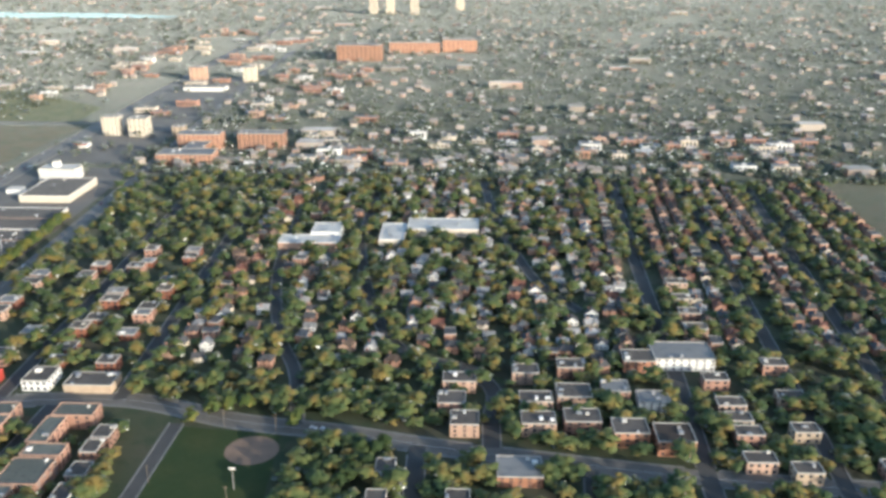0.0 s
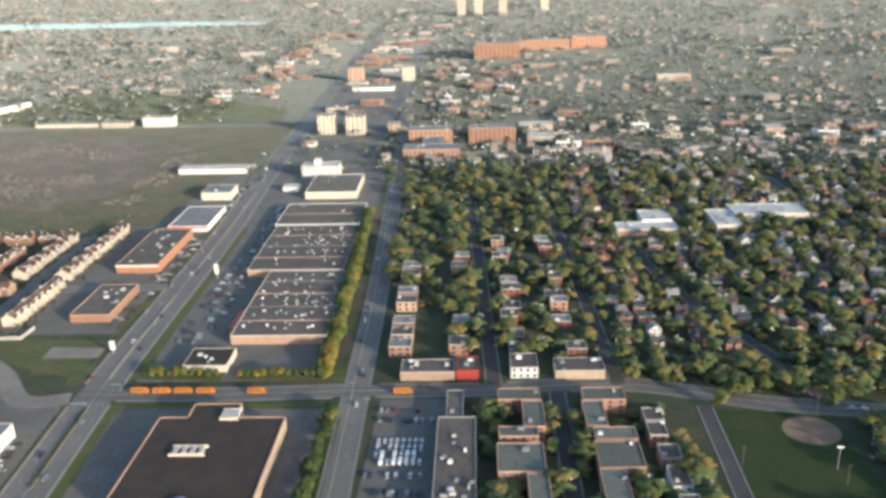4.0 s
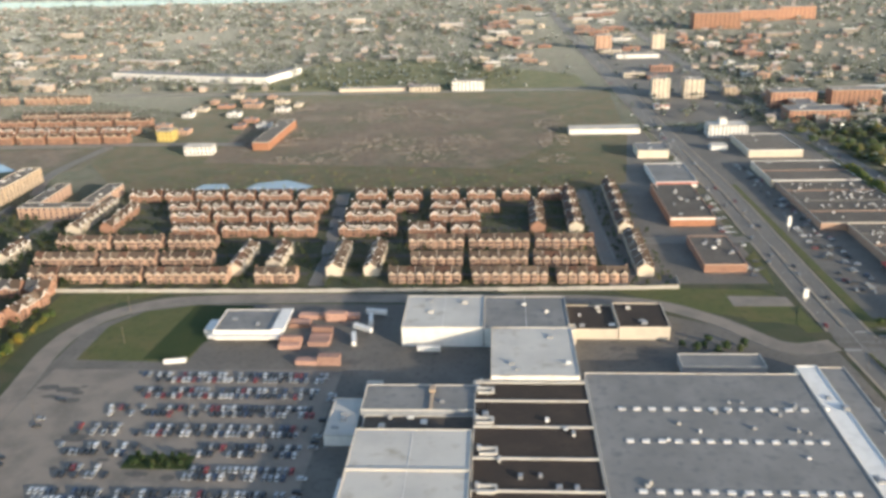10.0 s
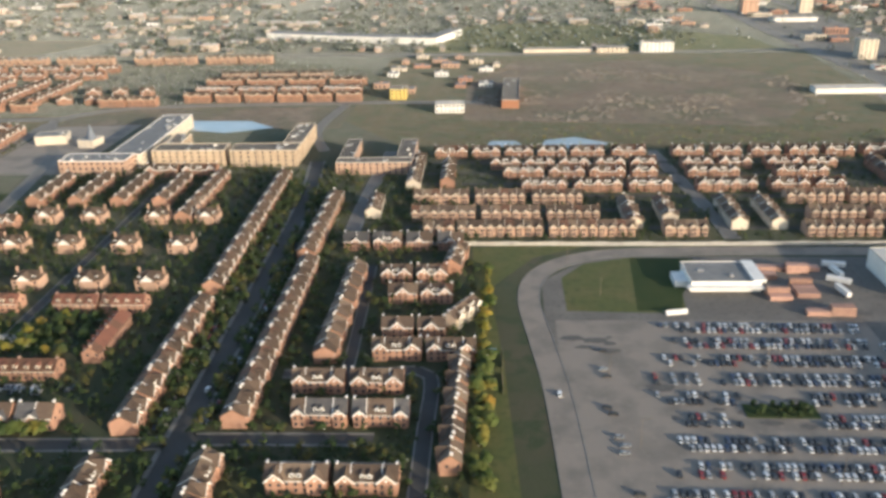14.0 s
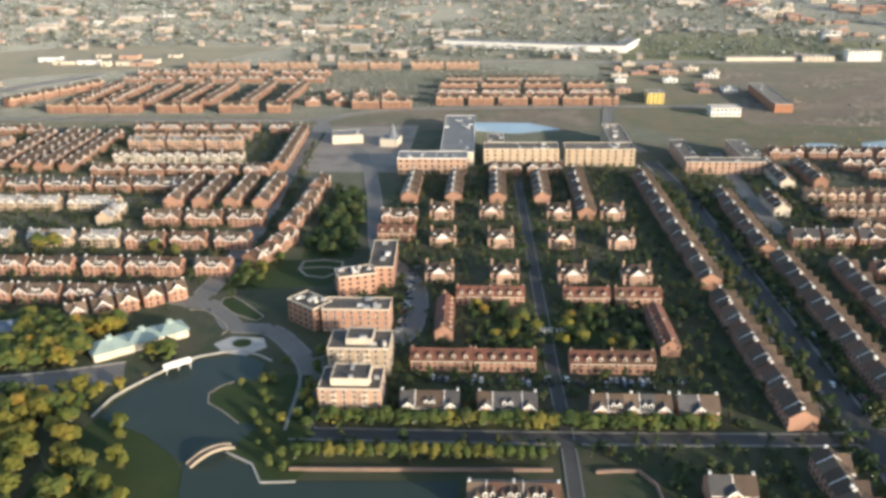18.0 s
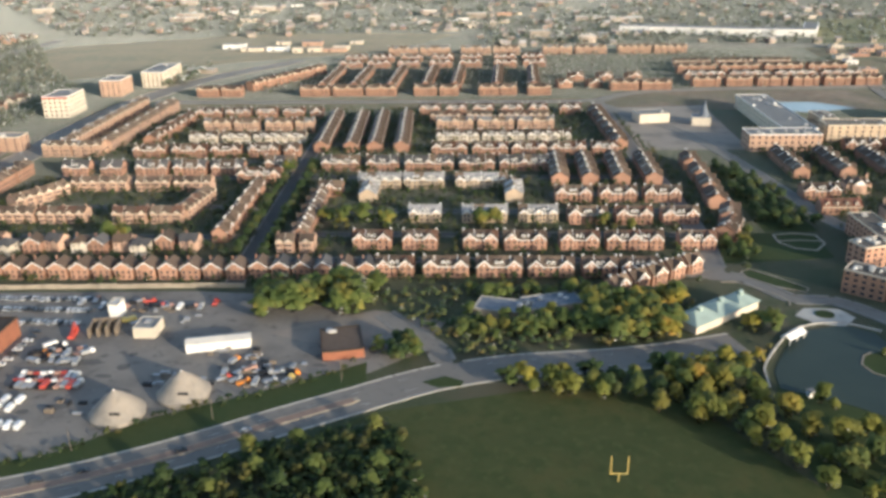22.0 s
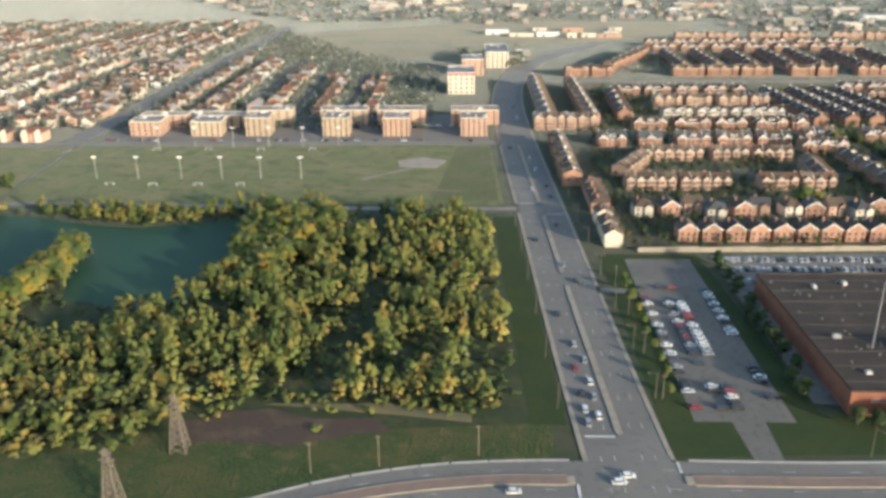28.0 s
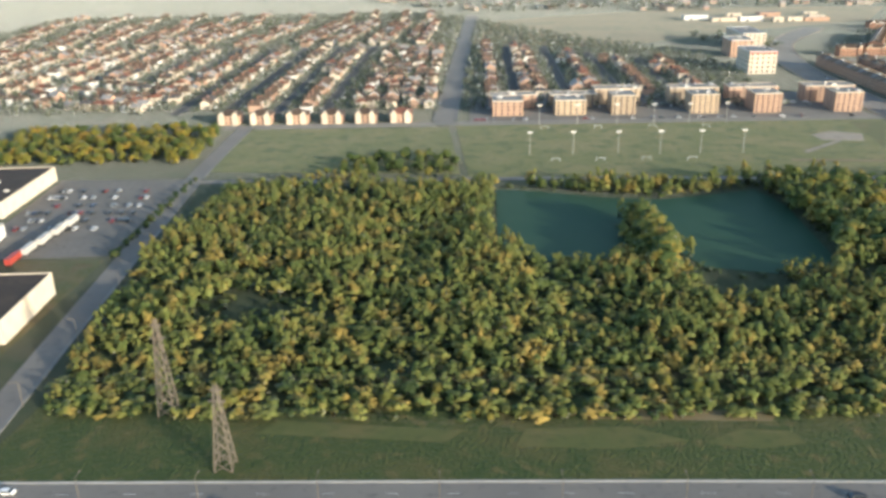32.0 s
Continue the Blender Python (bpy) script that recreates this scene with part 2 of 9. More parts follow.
M["blue_wall"] = surface("blue_cladding", (0.13, 0.25, 0.36), 0.7, [(3, (0.10, 0.2, 0.3), 0.45, 0.7)])
M["shingle"] = surface("brown_shingles", (0.105, 0.073, 0.052), 0.85, [(2.5, (0.083, 0.057, 0.042), 0.45, 0.7), (0.5, (0.115, 0.088, 0.068), 0.5, 0.75)], vary=0.3, bump=0.3, bump_size=0.4, haze_sheen=0.22)
M["shingle_tan"] = surface("tan_weathered_shingles", (0.17, 0.122, 0.085), 0.85, [(2.5, (0.135, 0.098, 0.07), 0.45, 0.7)], vary=0.2, bump=0.3, bump_size=0.4, haze_sheen=0.22)
M["shingle_rust"] = surface("rusty_brown_shingles", (0.135, 0.072, 0.047), 0.85, [(2.5, (0.105, 0.057, 0.04), 0.45, 0.7)], vary=0.2, bump=0.3, bump_size=0.4, haze_sheen=0.22)
M["shingle_dark"] = surface("charcoal_shingles", (0.075, 0.072, 0.074), 0.85, [(2.5, (0.1, 0.095, 0.09), 0.45, 0.7)], vary=0.25, bump=0.3, bump_size=0.4, haze_sheen=0.22)
M["shingle_red"] = surface("red_brown_shingles", (0.18, 0.078, 0.052), 0.85, [(2.5, (0.14, 0.064, 0.045), 0.45, 0.7)], vary=0.2, bump=0.3, bump_size=0.4, haze_sheen=0.22)
M["shingle_grey"] = surface("pale_grey_shingles", (0.30, 0.29, 0.28), 0.8, [(2.5, (0.24, 0.235, 0.23), 0.45, 0.7)], vary=0.35, haze_sheen=0.22)
M["gravel"] = surface("dark_gravel_roof", (0.095, 0.08, 0.068), 0.9, [(14, (0.125, 0.106, 0.09), 0.42, 0.68), (3, (0.06, 0.053, 0.047), 0.5, 0.75)], vary=0.15, bump=0.2, bump_size=0.5, haze_sheen=0.22)
M["roof_brown"] = surface("brown_tar_roof", (0.048, 0.036, 0.028), 0.9, [(12, (0.064, 0.047, 0.036), 0.42, 0.68), (2, (0.038, 0.03, 0.024), 0.5, 0.75)], bump=0.2, bump_size=0.5)
M["roof_grey"] = surface("grey_membrane_roof", (0.20, 0.195, 0.185), 0.8, [(22, (0.25, 0.242, 0.23), 0.42, 0.68), (5, (0.155, 0.157, 0.16), 0.52, 0.75)])
M["roof_pale"] = surface("white_membrane_roof", (0.55, 0.525, 0.475), 0.8, [(20, (0.46, 0.44, 0.405), 0.42, 0.68), (9, (0.38, 0.34, 0.28), 0.58, 0.74), (4, (0.42, 0.41, 0.39), 0.6, 0.8)])
M["roof_olive"] = surface("mossy_grey_roof", (0.125, 0.13, 0.108), 0.9, [(10, (0.16, 0.16, 0.135), 0.42, 0.68), (2, (0.09, 0.095, 0.08), 0.5, 0.75)], vary=0.15)
M["roof_mint"] = surface("weathered_green_copper", (0.28, 0.35, 0.32), 0.6, [(5, (0.22, 0.29, 0.265), 0.45, 0.7)])
M["roof_slate"] = surface("blue_grey_roof", (0.17, 0.19, 0.22), 0.8, [(6, (0.13, 0.15, 0.18), 0.45, 0.7)])
M["salt"] = surface("grey_dome_shingles", (0.29, 0.255, 0.215), 0.85, [(4, (0.23, 0.205, 0.175), 0.45, 0.7)])
M["steel"] = surface("galvanised_steel", (0.42, 0.42, 0.42), 0.5, [(2, (0.33, 0.33, 0.33), 0.45, 0.7)], metal=0.5)
M["wire"] = surface("dark_weathered_wire", (0.10, 0.095, 0.085), 0.8)
M["pylon_steel"] = surface("weathered_pylon_steel", (0.17, 0.145, 0.115), 0.75, [(2, (0.12, 0.10, 0.08), 0.45, 0.7)])
M["dark"] = surface("dark_rubber", (0.02, 0.02, 0.022), 0.7)
M["glass"] = surface("window_glass", (0.035, 0.045, 0.055), 0.08, [(6, (0.06, 0.07, 0.08), 0.45, 0.7)], spec=0.6)
M["red"] = surface("red_paint", (0.44, 0.07, 0.05), 0.5, vary=0.2)
M["orange"] = surface("orange_paint", (0.62, 0.22, 0.03), 0.45, vary=0.1)
M["yellow"] = surface("yellow_paint", (0.68, 0.52, 0.16), 0.5, vary=0.1)
M["rust"] = surface("rusty_container_paint", (0.40, 0.24, 0.18), 0.7, [(2, (0.32, 0.19, 0.15), 0.45, 0.7)], vary=0.35)
M["bark"] = surface("bark", (0.09, 0.065, 0.045), 0.95, [(0.8, (0.06, 0.045, 0.033), 0.4, 0.7)])
M["timber"] = surface("grey_timber", (0.20, 0.16, 0.12), 0.9, [(1.5, (0.15, 0.12, 0.09), 0.4, 0.7)])
M["park_water"] = surface("park_lake_water", (0.036, 0.05, 0.042), 0.3, [(30, (0.045, 0.06, 0.048), 0.4, 0.7)], bump=0.05, bump_size=1.2, spec=0.1)
M["water"] = surface("lake_water", (0.034, 0.074, 0.046), 0.5, [(40, (0.043, 0.083, 0.05), 0.4, 0.7)], bump=0.05, bump_size=1.2, spec=0.05)
M["pool_water"] = surface("blue_pool_water", (0.07, 0.30, 0.38), 0.15, [(2, (0.10, 0.36, 0.43), 0.4, 0.7)], spec=0.4)
M["pale_water"] = surface("shallow_pond", (0.30, 0.35, 0.36), 0.12, [(30, (0.36, 0.40, 0.40), 0.4, 0.7)], spec=0.8)
M["leaf"] = foliage("green_leaves", (0.07, 0.10, 0.026), (0.11, 0.132, 0.034), (0.20, 0.175, 0.036))
M["leaf_gold"] = foliage("turning_leaves", (0.105, 0.125, 0.026), (0.16, 0.16, 0.03), (0.23, 0.185, 0.034))
M["leaf_dark"] = foliage("dark_green_leaves", (0.035, 0.058, 0.02), (0.05, 0.075, 0.024), (0.085, 0.095, 0.03))
M["wood_leaf"] = foliage("woodland_leaves", (0.125, 0.158, 0.042), (0.2, 0.205, 0.052), (0.3, 0.225, 0.058), island=True, haze_sheen=0.16)
# Leaf colours paled towards grey-green, with full grazing paleness, to imitate haze.
M["hazed_leaf"] = foliage("distant_leaves", (0.085, 0.105, 0.062), (0.11, 0.125, 0.075), (0.145, 0.145, 0.085), island=True, haze_sheen=1.0)
M["suburb_leaf"] = foliage("suburb_leaves", (0.066, 0.098, 0.038), (0.125, 0.142, 0.046), (0.23, 0.172, 0.052), island=True, haze_sheen=0.45)
M["garden_leaf"] = foliage("garden_leaves", (0.036, 0.058, 0.019), (0.055, 0.076, 0.024), (0.11, 0.098, 0.03), island=True, haze_sheen=0.2)
for key, col in (("car_white", (0.72, 0.72, 0.71)), ("car_grey", (0.30, 0.31, 0.32)), ("car_black", (0.03, 0.03, 0.034)), ("car_blue", (0.04, 0.055, 0.10)), ("car_red", (0.25, 0.03, 0.03))):
    M[key] = surface(key + "_paint", col, 0.28, vary=0.15, spec=0.6)


# ---- mesh building ----
class Shape:
    """Collects polygons for one mesh; slot picks the material."""

    def __init__(self):
        self.v, self.f, self.s = [], [], []

    def face(self, pts, slot=0):
        n = len(self.v)
        self.v.extend(tuple(p) for p in pts)
        self.f.append(tuple(range(n, n + len(pts))))
        self.s.append(slot)

    def prism(self, pts, z0, z1, slot=0, top=None, bottom=False):
        """An upright prism over a plan polygon that runs anticlockwise."""
        n, k = len(self.v), len(pts)
        self.v.extend((x, y, z0) for x, y in pts)
        self.v.extend((x, y, z1) for x, y in pts)
        for i in range(k):
            j = (i + 1) % k
            self.f.append((n + i, n + j, n + k + j, n + k + i))
            self.s.append(slot)
        self.f.append(tuple(range(n + k, n + 2 * k)))
        self.s.append(slot if top is None else top)
        if bottom:
            self.f.append(tuple(range(n + k - 1, n - 1, -1)))
            self.s.append(slot)
        return self

    def box(self, x0, x1, y0, y1, z0, z1, slot=0, top=None):
        return self.prism([(x0, y0), (x1, y0), (x1, y1), (x0, y1)], z0, z1, slot, top, True)

    def gable(self, x0, x1, y0, y1, z0, z1, over=0.4, slot=0, thick=0.25, axis="x", wall=None, ends=None):
        """A pitched roof with its ridge along axis, with eaves and thickness; wall: slot of the end walls below it."""
        def p(a, b, z):
            return (a, b, z) if axis == "x" else (b, a, z)
        if axis != "x":
            x0, x1, y0, y1 = y0, y1, x0, x1
        m = (y0 + y1) / 2
        drop = (z1 - z0) / (m - y0) * over
        a0, a1 = (x0 - over, x1 + over) if ends is None else (x0 - ends[0], x1 + ends[1])
        for s in (-1, 1):
            e = y0 - over if s < 0 else y1 + over
            q = [p(a0, e, z0 - drop), p(a1, e, z0 - drop), p(a1, m, z1), p(a0, m, z1)]
            up = [(x, y, z + thick) for x, y, z in q]
            flip = (s > 0) != (axis != "x")
            self.face(up[::-1] if flip else up, slot)
            self.face(q if flip else q[::-1], slot)
            for i in range(3):
                if i == 1 or i == 2 or i == 0:
                    b = [q[i], q[(i + 1) % 4], up[(i + 1) % 4], up[i]]
                    self.face(b[::-1] if flip else b, slot)
            b = [q[3], q[0], up[0], up[3]]
            self.face(b[::-1] if flip else b, slot)
        if wall is not None:
            for a in (x0, x1):
                self.face([p(a, y0, z0), p(a, y1, z0), p(a, m, z1)], wall)
        return self

    def hip(self, x0, x1, y0, y1, z0, z1, over=0.5, slot=0, thick=0.2):
        x0, x1, y0, y1 = x0 - over, x1 + over, y0 - over, y1 + over
        w, d = x1 - x0, y1 - y0
        if w >= d:
            r0, r1 = (x0 + d / 2 * 0.9, (y0 + y1) / 2), (x1 - d / 2 * 0.9, (y0 + y1) / 2)
        else:
            r0, r1 = ((x0 + x1) / 2, y0 + w / 2 * 0.9), ((x0 + x1) / 2, y1 - w / 2 * 0.9)
        self.prism([(x0, y0), (x1, y0), (x1, y1), (x0, y1)], z0 - thick, z0, slot, None, True)
        A, B = (*r0, z1), (*r1, z1)
        c = [(x0, y0, z0), (x1, y0, z0), (x1, y1, z0), (x0, y1, z0)]
        if w >= d:
            fs = [[c[0], c[1], B, A], [c[1], c[2], B], [c[2], c[3], A, B], [c[3], c[0], A]]
        else:
            fs = [[c[0], c[1], A], [c[1], c[2], B, A], [c[2], c[3], B], [c[3], c[0], A, B]]
        for q in fs:
            self.face(q, slot)
        return self

    def tube(self, x, y, z0, z1, r0, r1, n=8, slot=0):
        n0 = len(self.v)
        for z, r in ((z0, r0), (z1, r1)):
            self.v.extend((x + r * math.cos(i * math.tau / n), y + r * math.sin(i * math.tau / n), z) for i in range(n))
        for i in range(n):
            j = (i + 1) % n
            self.f.append((n0 + i, n0 + j, n0 + n + j, n0 + n + i))
            self.s.append(slot)
        self.f.append(tuple(range(n0 + n, n0 + 2 * n)))
        self.s.append(slot)
        return self

    def mesh(self, name, mats):
        me = bpy.data.meshes.new(name)
        me.from_pydata(self.v, [], self.f)
        for m in mats if isinstance(mats, (list, tuple)) else [mats]:
            me.materials.append(M[m])
        if max(self.s, default=0):
            me.polygons.foreach_set("material_index", self.s)
        me.update()
        return me


def part(name, shape, mats, parent=None, label="", at=None):
    """Links a Shape (or a finished mesh) as one mesh object, under a thing or a part."""
    ob = new(name, shape.mesh(name, mats) if isinstance(shape, Shape) else shape)
    if parent is not None:
        ob.parent = parent
    if at is not None:
        ob.matrix_basis = at
    return tagged(ob, label)


def thing(name, at, label, category, group="", kind=""):
    ob = new(name)
    ob.empty_display_size = 0.5
    ob.matrix_basis = at
    return tagged(ob, label, category, group, kind)


def place(x, y, ang=0.0, z=0.0):
    return pose(x, y, z, 0, 0, ang)


SLABS = []


def slab(name, pts, z, mat, label, category, thick=0.5, kind="structure"):
    """A flat piece of ground or water with a plan polygon given anticlockwise."""
    area = sum(a[0] * b[1] - b[0] * a[1] for a, b in zip(pts, pts[1:] + pts[:1]))
    pts = pts if area > 0 else pts[::-1]
    SLABS.append(name)
    z += 0.0008 * len(SLABS)
    return tagged(part(name, Shape().prism(pts, z - thick, z), mat), label, category, "", kind)


def smooth(line, step=8.0):
    """A polyline rounded into an even curve."""
    pts = [Vector((*p, 0)) for p in line]
    out = []
    ext = [pts[0] * 2 - pts[1]] + pts + [pts[-1] * 2 - pts[-2]]
    for i in range(1, len(ext) - 2):
        a, b, c, d = ext[i - 1:i + 3]
        n = max(1, int((c - b).length / step))
        for k in range(n):
            t = k / n
            out.append(0.5 * ((2 * b) + (c - a) * t + (2 * a - 5 * b + 4 * c - d) * t * t + (3 * b - a - 3 * c + d) * t ** 3))
    out.append(pts[-1])
    return out


def strip(line, left, right, z, shape, slot=0, thick=0.0):
    """A ribbon beside a line, from left to right metres across it (left is positive)."""
    L, R = [], []
    for i, p in enumerate(line):
        d = (line[min(i + 1, len(line) - 1)] - line[max(i - 1, 0)]).normalized()
        n = Vector((-d.y, d.x, 0))
        L.append(p + n * left)
        R.append(p + n * right)
    for i in range(len(line) - 1):
        q = [(R[i].x, R[i].y, z), (R[i + 1].x, R[i + 1].y, z), (L[i + 1].x, L[i + 1].y, z), (L[i].x, L[i].y, z)]
        shape.face(q, slot)
        if thick:
            for a, b in ((R[i], R[i + 1]), (L[i + 1], L[i])):
                shape.face([(a.x, a.y, z - thick), (b.x, b.y, z - thick), (b.x, b.y, z), (a.x, a.y, z)], slot)
    return shape


ROADS, WALKS = [], []


def road(line, width, label, walks=(1.6, 1.6), dashes=0, mat="road"):
    """A road with painted lane lines; its raised pavements are laid by lay_pavements()."""
    pts = smooth(line)
    z = 0.06 + 0.003 * len(ROADS)
    ob = tagged(part("road", strip(pts, width / 2, -width / 2, z, Shape()), mat), label, "road", "", "structure")
    WALKS.append((len(ROADS), pts, width, walks, z))
    ROADS.append((pts, width / 2 + 1.5))
    if dashes:
        s = Shape()
        for k in range(1, dashes):
            off = width / 2 - width * k / dashes
            wide = 0.07 if k != dashes // 2 else 0.1
            if k == dashes // 2 and width in (18, 25):
                continue
            for i in range(0, len(pts) - 1, 2 if k != dashes // 2 else 1):
                strip([pts[i], pts[i].lerp(pts[i + 1], 0.4 if k != dashes // 2 else 1.0)], off + wide, off - wide, z + 0.01, s)
        tagged(part("lane_marking", s, "line", ob), "worn white lane lines")
    return ob


def lay_pavements():
    """Pavements and kerbs beside every road, open where another road crosses."""
    cells = {}
    for j, q, w, _, _ in WALKS:
        for p in q:
            for i in range(9):
                cells.setdefault((int(p.x // 30) + i % 3 - 1, int(p.y // 30) + i // 3 - 1), []).append((p, w / 2, j))
    for k, pts, width, walks, z in WALKS:
        for side, w in zip((1, -1), walks):
            if not w:
                continue
            a, b = sorted((side * width / 2, side * (width / 2 + w)))
            s = Shape()
            for p, q in zip(pts, pts[1:]):
                d = (q - p).normalized()
                m = (p + q) / 2 + Vector((-d.y, d.x, 0)) * (a + b) / 2
                if all((m - o).length_squared > (r + w + 1.0) ** 2 for o, r, j in cells.get((int(m.x // 30), int(m.y // 30)), ()) if j != k):
                    strip([p, q + d * 0.05], b, a, z + 0.14, s, 0, 0.3)
            if s.f:
                tagged(part("pavement", s, {18: "concrete", 25: "sand", 22: "sand"}.get(width, "kerb")), "pale concrete pavement and kerb", "pavement", "", "structure")


def inside(x, y, poly):
    hit = False
    for (x1, y1), (x2, y2) in zip(poly, poly[1:] + poly[:1]):
        if (y1 > y) != (y2 > y) and x < (x2 - x1) * (y - y1) / (y2 - y1) + x1:
            hit = not hit
    return hit


TAKEN, CELLS, ROAD_CELLS = [], {}, {}   # plan rectangles of buildings, found again by 40 m cells


def take(x0, x1, y0, y1, gap=1.5):
    e = (min(x0, x1) - gap, max(x0, x1) + gap, min(y0, y1) - gap, max(y0, y1) + gap)
    for i in range(int((e[0] - 6) // 40), int((e[1] + 6) // 40) + 1):
        for j in range(int((e[2] - 6) // 40), int((e[3] + 6) // 40) + 1):
            CELLS.setdefault((i, j), []).append(e)


def is_free(x, y, r=0.0, over_road=0.0):
    if not ROAD_CELLS:
        for pts, half in ROADS:
            for p in pts:
                for i in (-1, 0, 1):
                    for j in (-1, 0, 1):
                        ROAD_CELLS.setdefault((int(p.x // 40) + i, int(p.y // 40) + j), []).append((p.x, p.y, half))
    cell = (int(x // 40), int(y // 40))
    for x0, x1, y0, y1 in CELLS.get(cell, ()):
        if x0 - r < x < x1 + r and y0 - r < y < y1 + r:
            return False
    for px, py, half in ROAD_CELLS.get(cell, ()):
        if (px - x) ** 2 + (py - y) ** 2 < max(0.1, half + r + 1.0 - over_road) ** 2:
            return False
    return True

# ---- the land: one sheet to the horizon, then fields, lots, water and roads laid on it ----
tagged(part("ground", Shape().prism([(-9000, -900), (7000, -900), (7000, 9000), (-9000, 9000)], -3.0, 0.0), "ground"), "dull green and brown open ground to the horizon", "ground", "", "structure")

# shopping strip and stores along the boulevard
slab("parking_lot", [(-497, 426), (-380, 429), (-388, 640), (-404, 940), (-525, 935), (-506, 560)], 0.03, "asphalt", "worn asphalt parking lot round the shopping strip", "parking lot")
slab("parking_lot", [(-494, 240), (-369, 240), (-374, 402), (-494, 400)], 0.03, "asphalt", "dark asphalt lot round the brown-roofed store", "parking lot")
slab("parking_lot", [(-349, 240), (-313, 240), (-303, 408), (-347, 407)], 0.03, "asphalt", "asphalt lot with parked white vans", "parking lot")
slab("parking_lot", [(-640, 490), (-536, 492), (-556, 940), (-650, 930)], 0.025, "asphalt", "asphalt lots in front of the small stores", "parking lot")
slab("parking_lot", [(-540, 960), (-420, 960), (-420, 1600), (-575, 1600)], 0.025, "asphalt", "asphalt yards between boulevard buildings", "parking lot")
# factory site
slab("factory_yard", [(-965, 150), (-534, 150), (-540, 395), (-590, 432), (-640, 458), (-930, 458), (-962, 420)], 0.03, "asphalt", "dark asphalt yard round the white factory", "yard")
slab("parking_lot", [(-962, 150), (-797, 150), (-797, 374), (-957, 372)], 0.05, "oldlot", "dusty brown-grey staff parking lot with worn bays", "parking lot")
slab("lawn", [(-950, 383), (-886, 381), (-884, 404), (-868, 440), (-868, 455), (-905, 456), (-935, 446), (-950, 425)], 0.08, "verge_grass", "olive grass inside the bend of the factory road", "lawn")
slab("lawn", [(-912, 384), (-888, 384), (-884, 404), (-868, 440), (-868, 455), (-906, 455)], 0.1, "lawn", "green lawn beside the white pavilion", "lawn")
slab("verge", [(-1000, 150), (-975, 150), (-985, 330), (-992, 410), (-965, 455), (-930, 474), (-960, 478), (-1003, 470), (-998, 330)], 0.05, "verge_grass", "olive grass verge along the factory road", "verge")
slab("verge", [(-535, 430), (-600, 452), (-640, 480), (-598, 484), (-540, 482)], 0.05, "verge_grass", "patchy grass beside the access road", "verge")
slab("drive", [(-545, 240), (-520.5, 240), (-523.5, 330), (-529, 398), (-545, 410), (-556, 398)], 0.045, "asphalt", "worn asphalt service drive beside the boulevard", "drive")
# wasteland behind the townhouses
slab("wasteland", [(-1060, 690), (-640, 700), (-600, 720), (-575, 900), (-565, 1160), (-800, 1165), (-1130, 1150), (-1140, 800)], 0.02, "rough", "olive and brown rough grassland", "field")
slab("wasteland", [(-1020, 800), (-720, 770), (-660, 860), (-640, 1010), (-760, 1110), (-960, 1120), (-1020, 960)], 0.05, "waste", "bare brown building land with pale rubble", "field")
slab("field", [(-1100, 1190), (-590, 1190), (-600, 1300), (-860, 1480), (-1030, 1460)], 0.02, "pitch", "green field behind the long white shed", "field")
slab("wasteland", [(-1480, 770), (-1140, 770), (-1140, 860), (-1330, 866), (-1440, 830)], 0.02, "waste", "bare brown strip before the brick terraces", "field")
slab("field", [(-1870, 775), (-1452, 775), (-1452, 828), (-1870, 822)], 0.02, "rough", "grassy strip between the two quarters", "field")
slab("field", [(-2250, 990), (-2080, 930), (-1900, 1060), (-1700, 1150), (-1600, 1330), (-1900, 1360), (-2200, 1220)], 0.02, "meadow", "pale dry golden meadow", "field")
# ball field
slab("ball_field", [(-166, 300), (-100, 300), (-107, 392), (-166, 397)], 0.05, "lawn", "green ball field with a clay infield", "field")
slab("infield", [(-119 + 14.5 * math.cos(a * math.tau / 24), 376 + 13.5 * math.sin(a * math.tau / 24)) for a in range(24)], 0.08, "clay", "oval brown clay infield", "infield")
# quarter by the lake
slab("court_paving", [(-1345, 625), (-1430, 625), (-1432, 780), (-1345, 790)], 0.03, "oldlot", "grey paved square before the large pale buildings", "square")
slab("park", [(-1388, 440), (-1357, 440), (-1364, 580), (-1392, 570)], 0.06, "lawn", "long green park with trees", "park")
slab("park", [(-1425, 390), (-1362, 400), (-1362, 436), (-1418, 438)], 0.06, "lawn", "green lawn at the head of the park", "park")
slab("lawn", [(-1480, 175), (-1600, 180), (-1640, 208), (-1594, 240), (-1522, 262), (-1475, 255), (-1440, 200), (-1440, 120), (-1600, 120)], 0.05, "dry_lawn", "wide olive-green sports field", "field")
slab("lawn", [(-1440, 120), (-1440, 250), (-1430, 275), (-1405, 250), (-1385, 225), (-1375, 205), (-1360, 120)], 0.04, "lawn", "grassy lake shore", "lawn")
# works yard and factory by the wide road
slab("works_yard", [(-1846, 210), (-1764, 200), (-1738, 192), (-1700, 208), (-1650, 236), (-1600, 270), (-1578, 290), (-1640, 345), (-1700, 350), (-1846, 344)], 0.03, "yard", "grey oil-stained works yard", "yard")
slab("parking_lot", [(-1889, 198), (-1856, 198), (-1857, 339), (-1888, 339)], 0.06, "asphalt", "grey parking lot beside the brick factory", "parking lot")
slab("drive", [(-1876, 176), (-1867, 176), (-1866, 199), (-1877, 199)], 0.06, "asphalt", "asphalt drive into the parking lot", "drive")
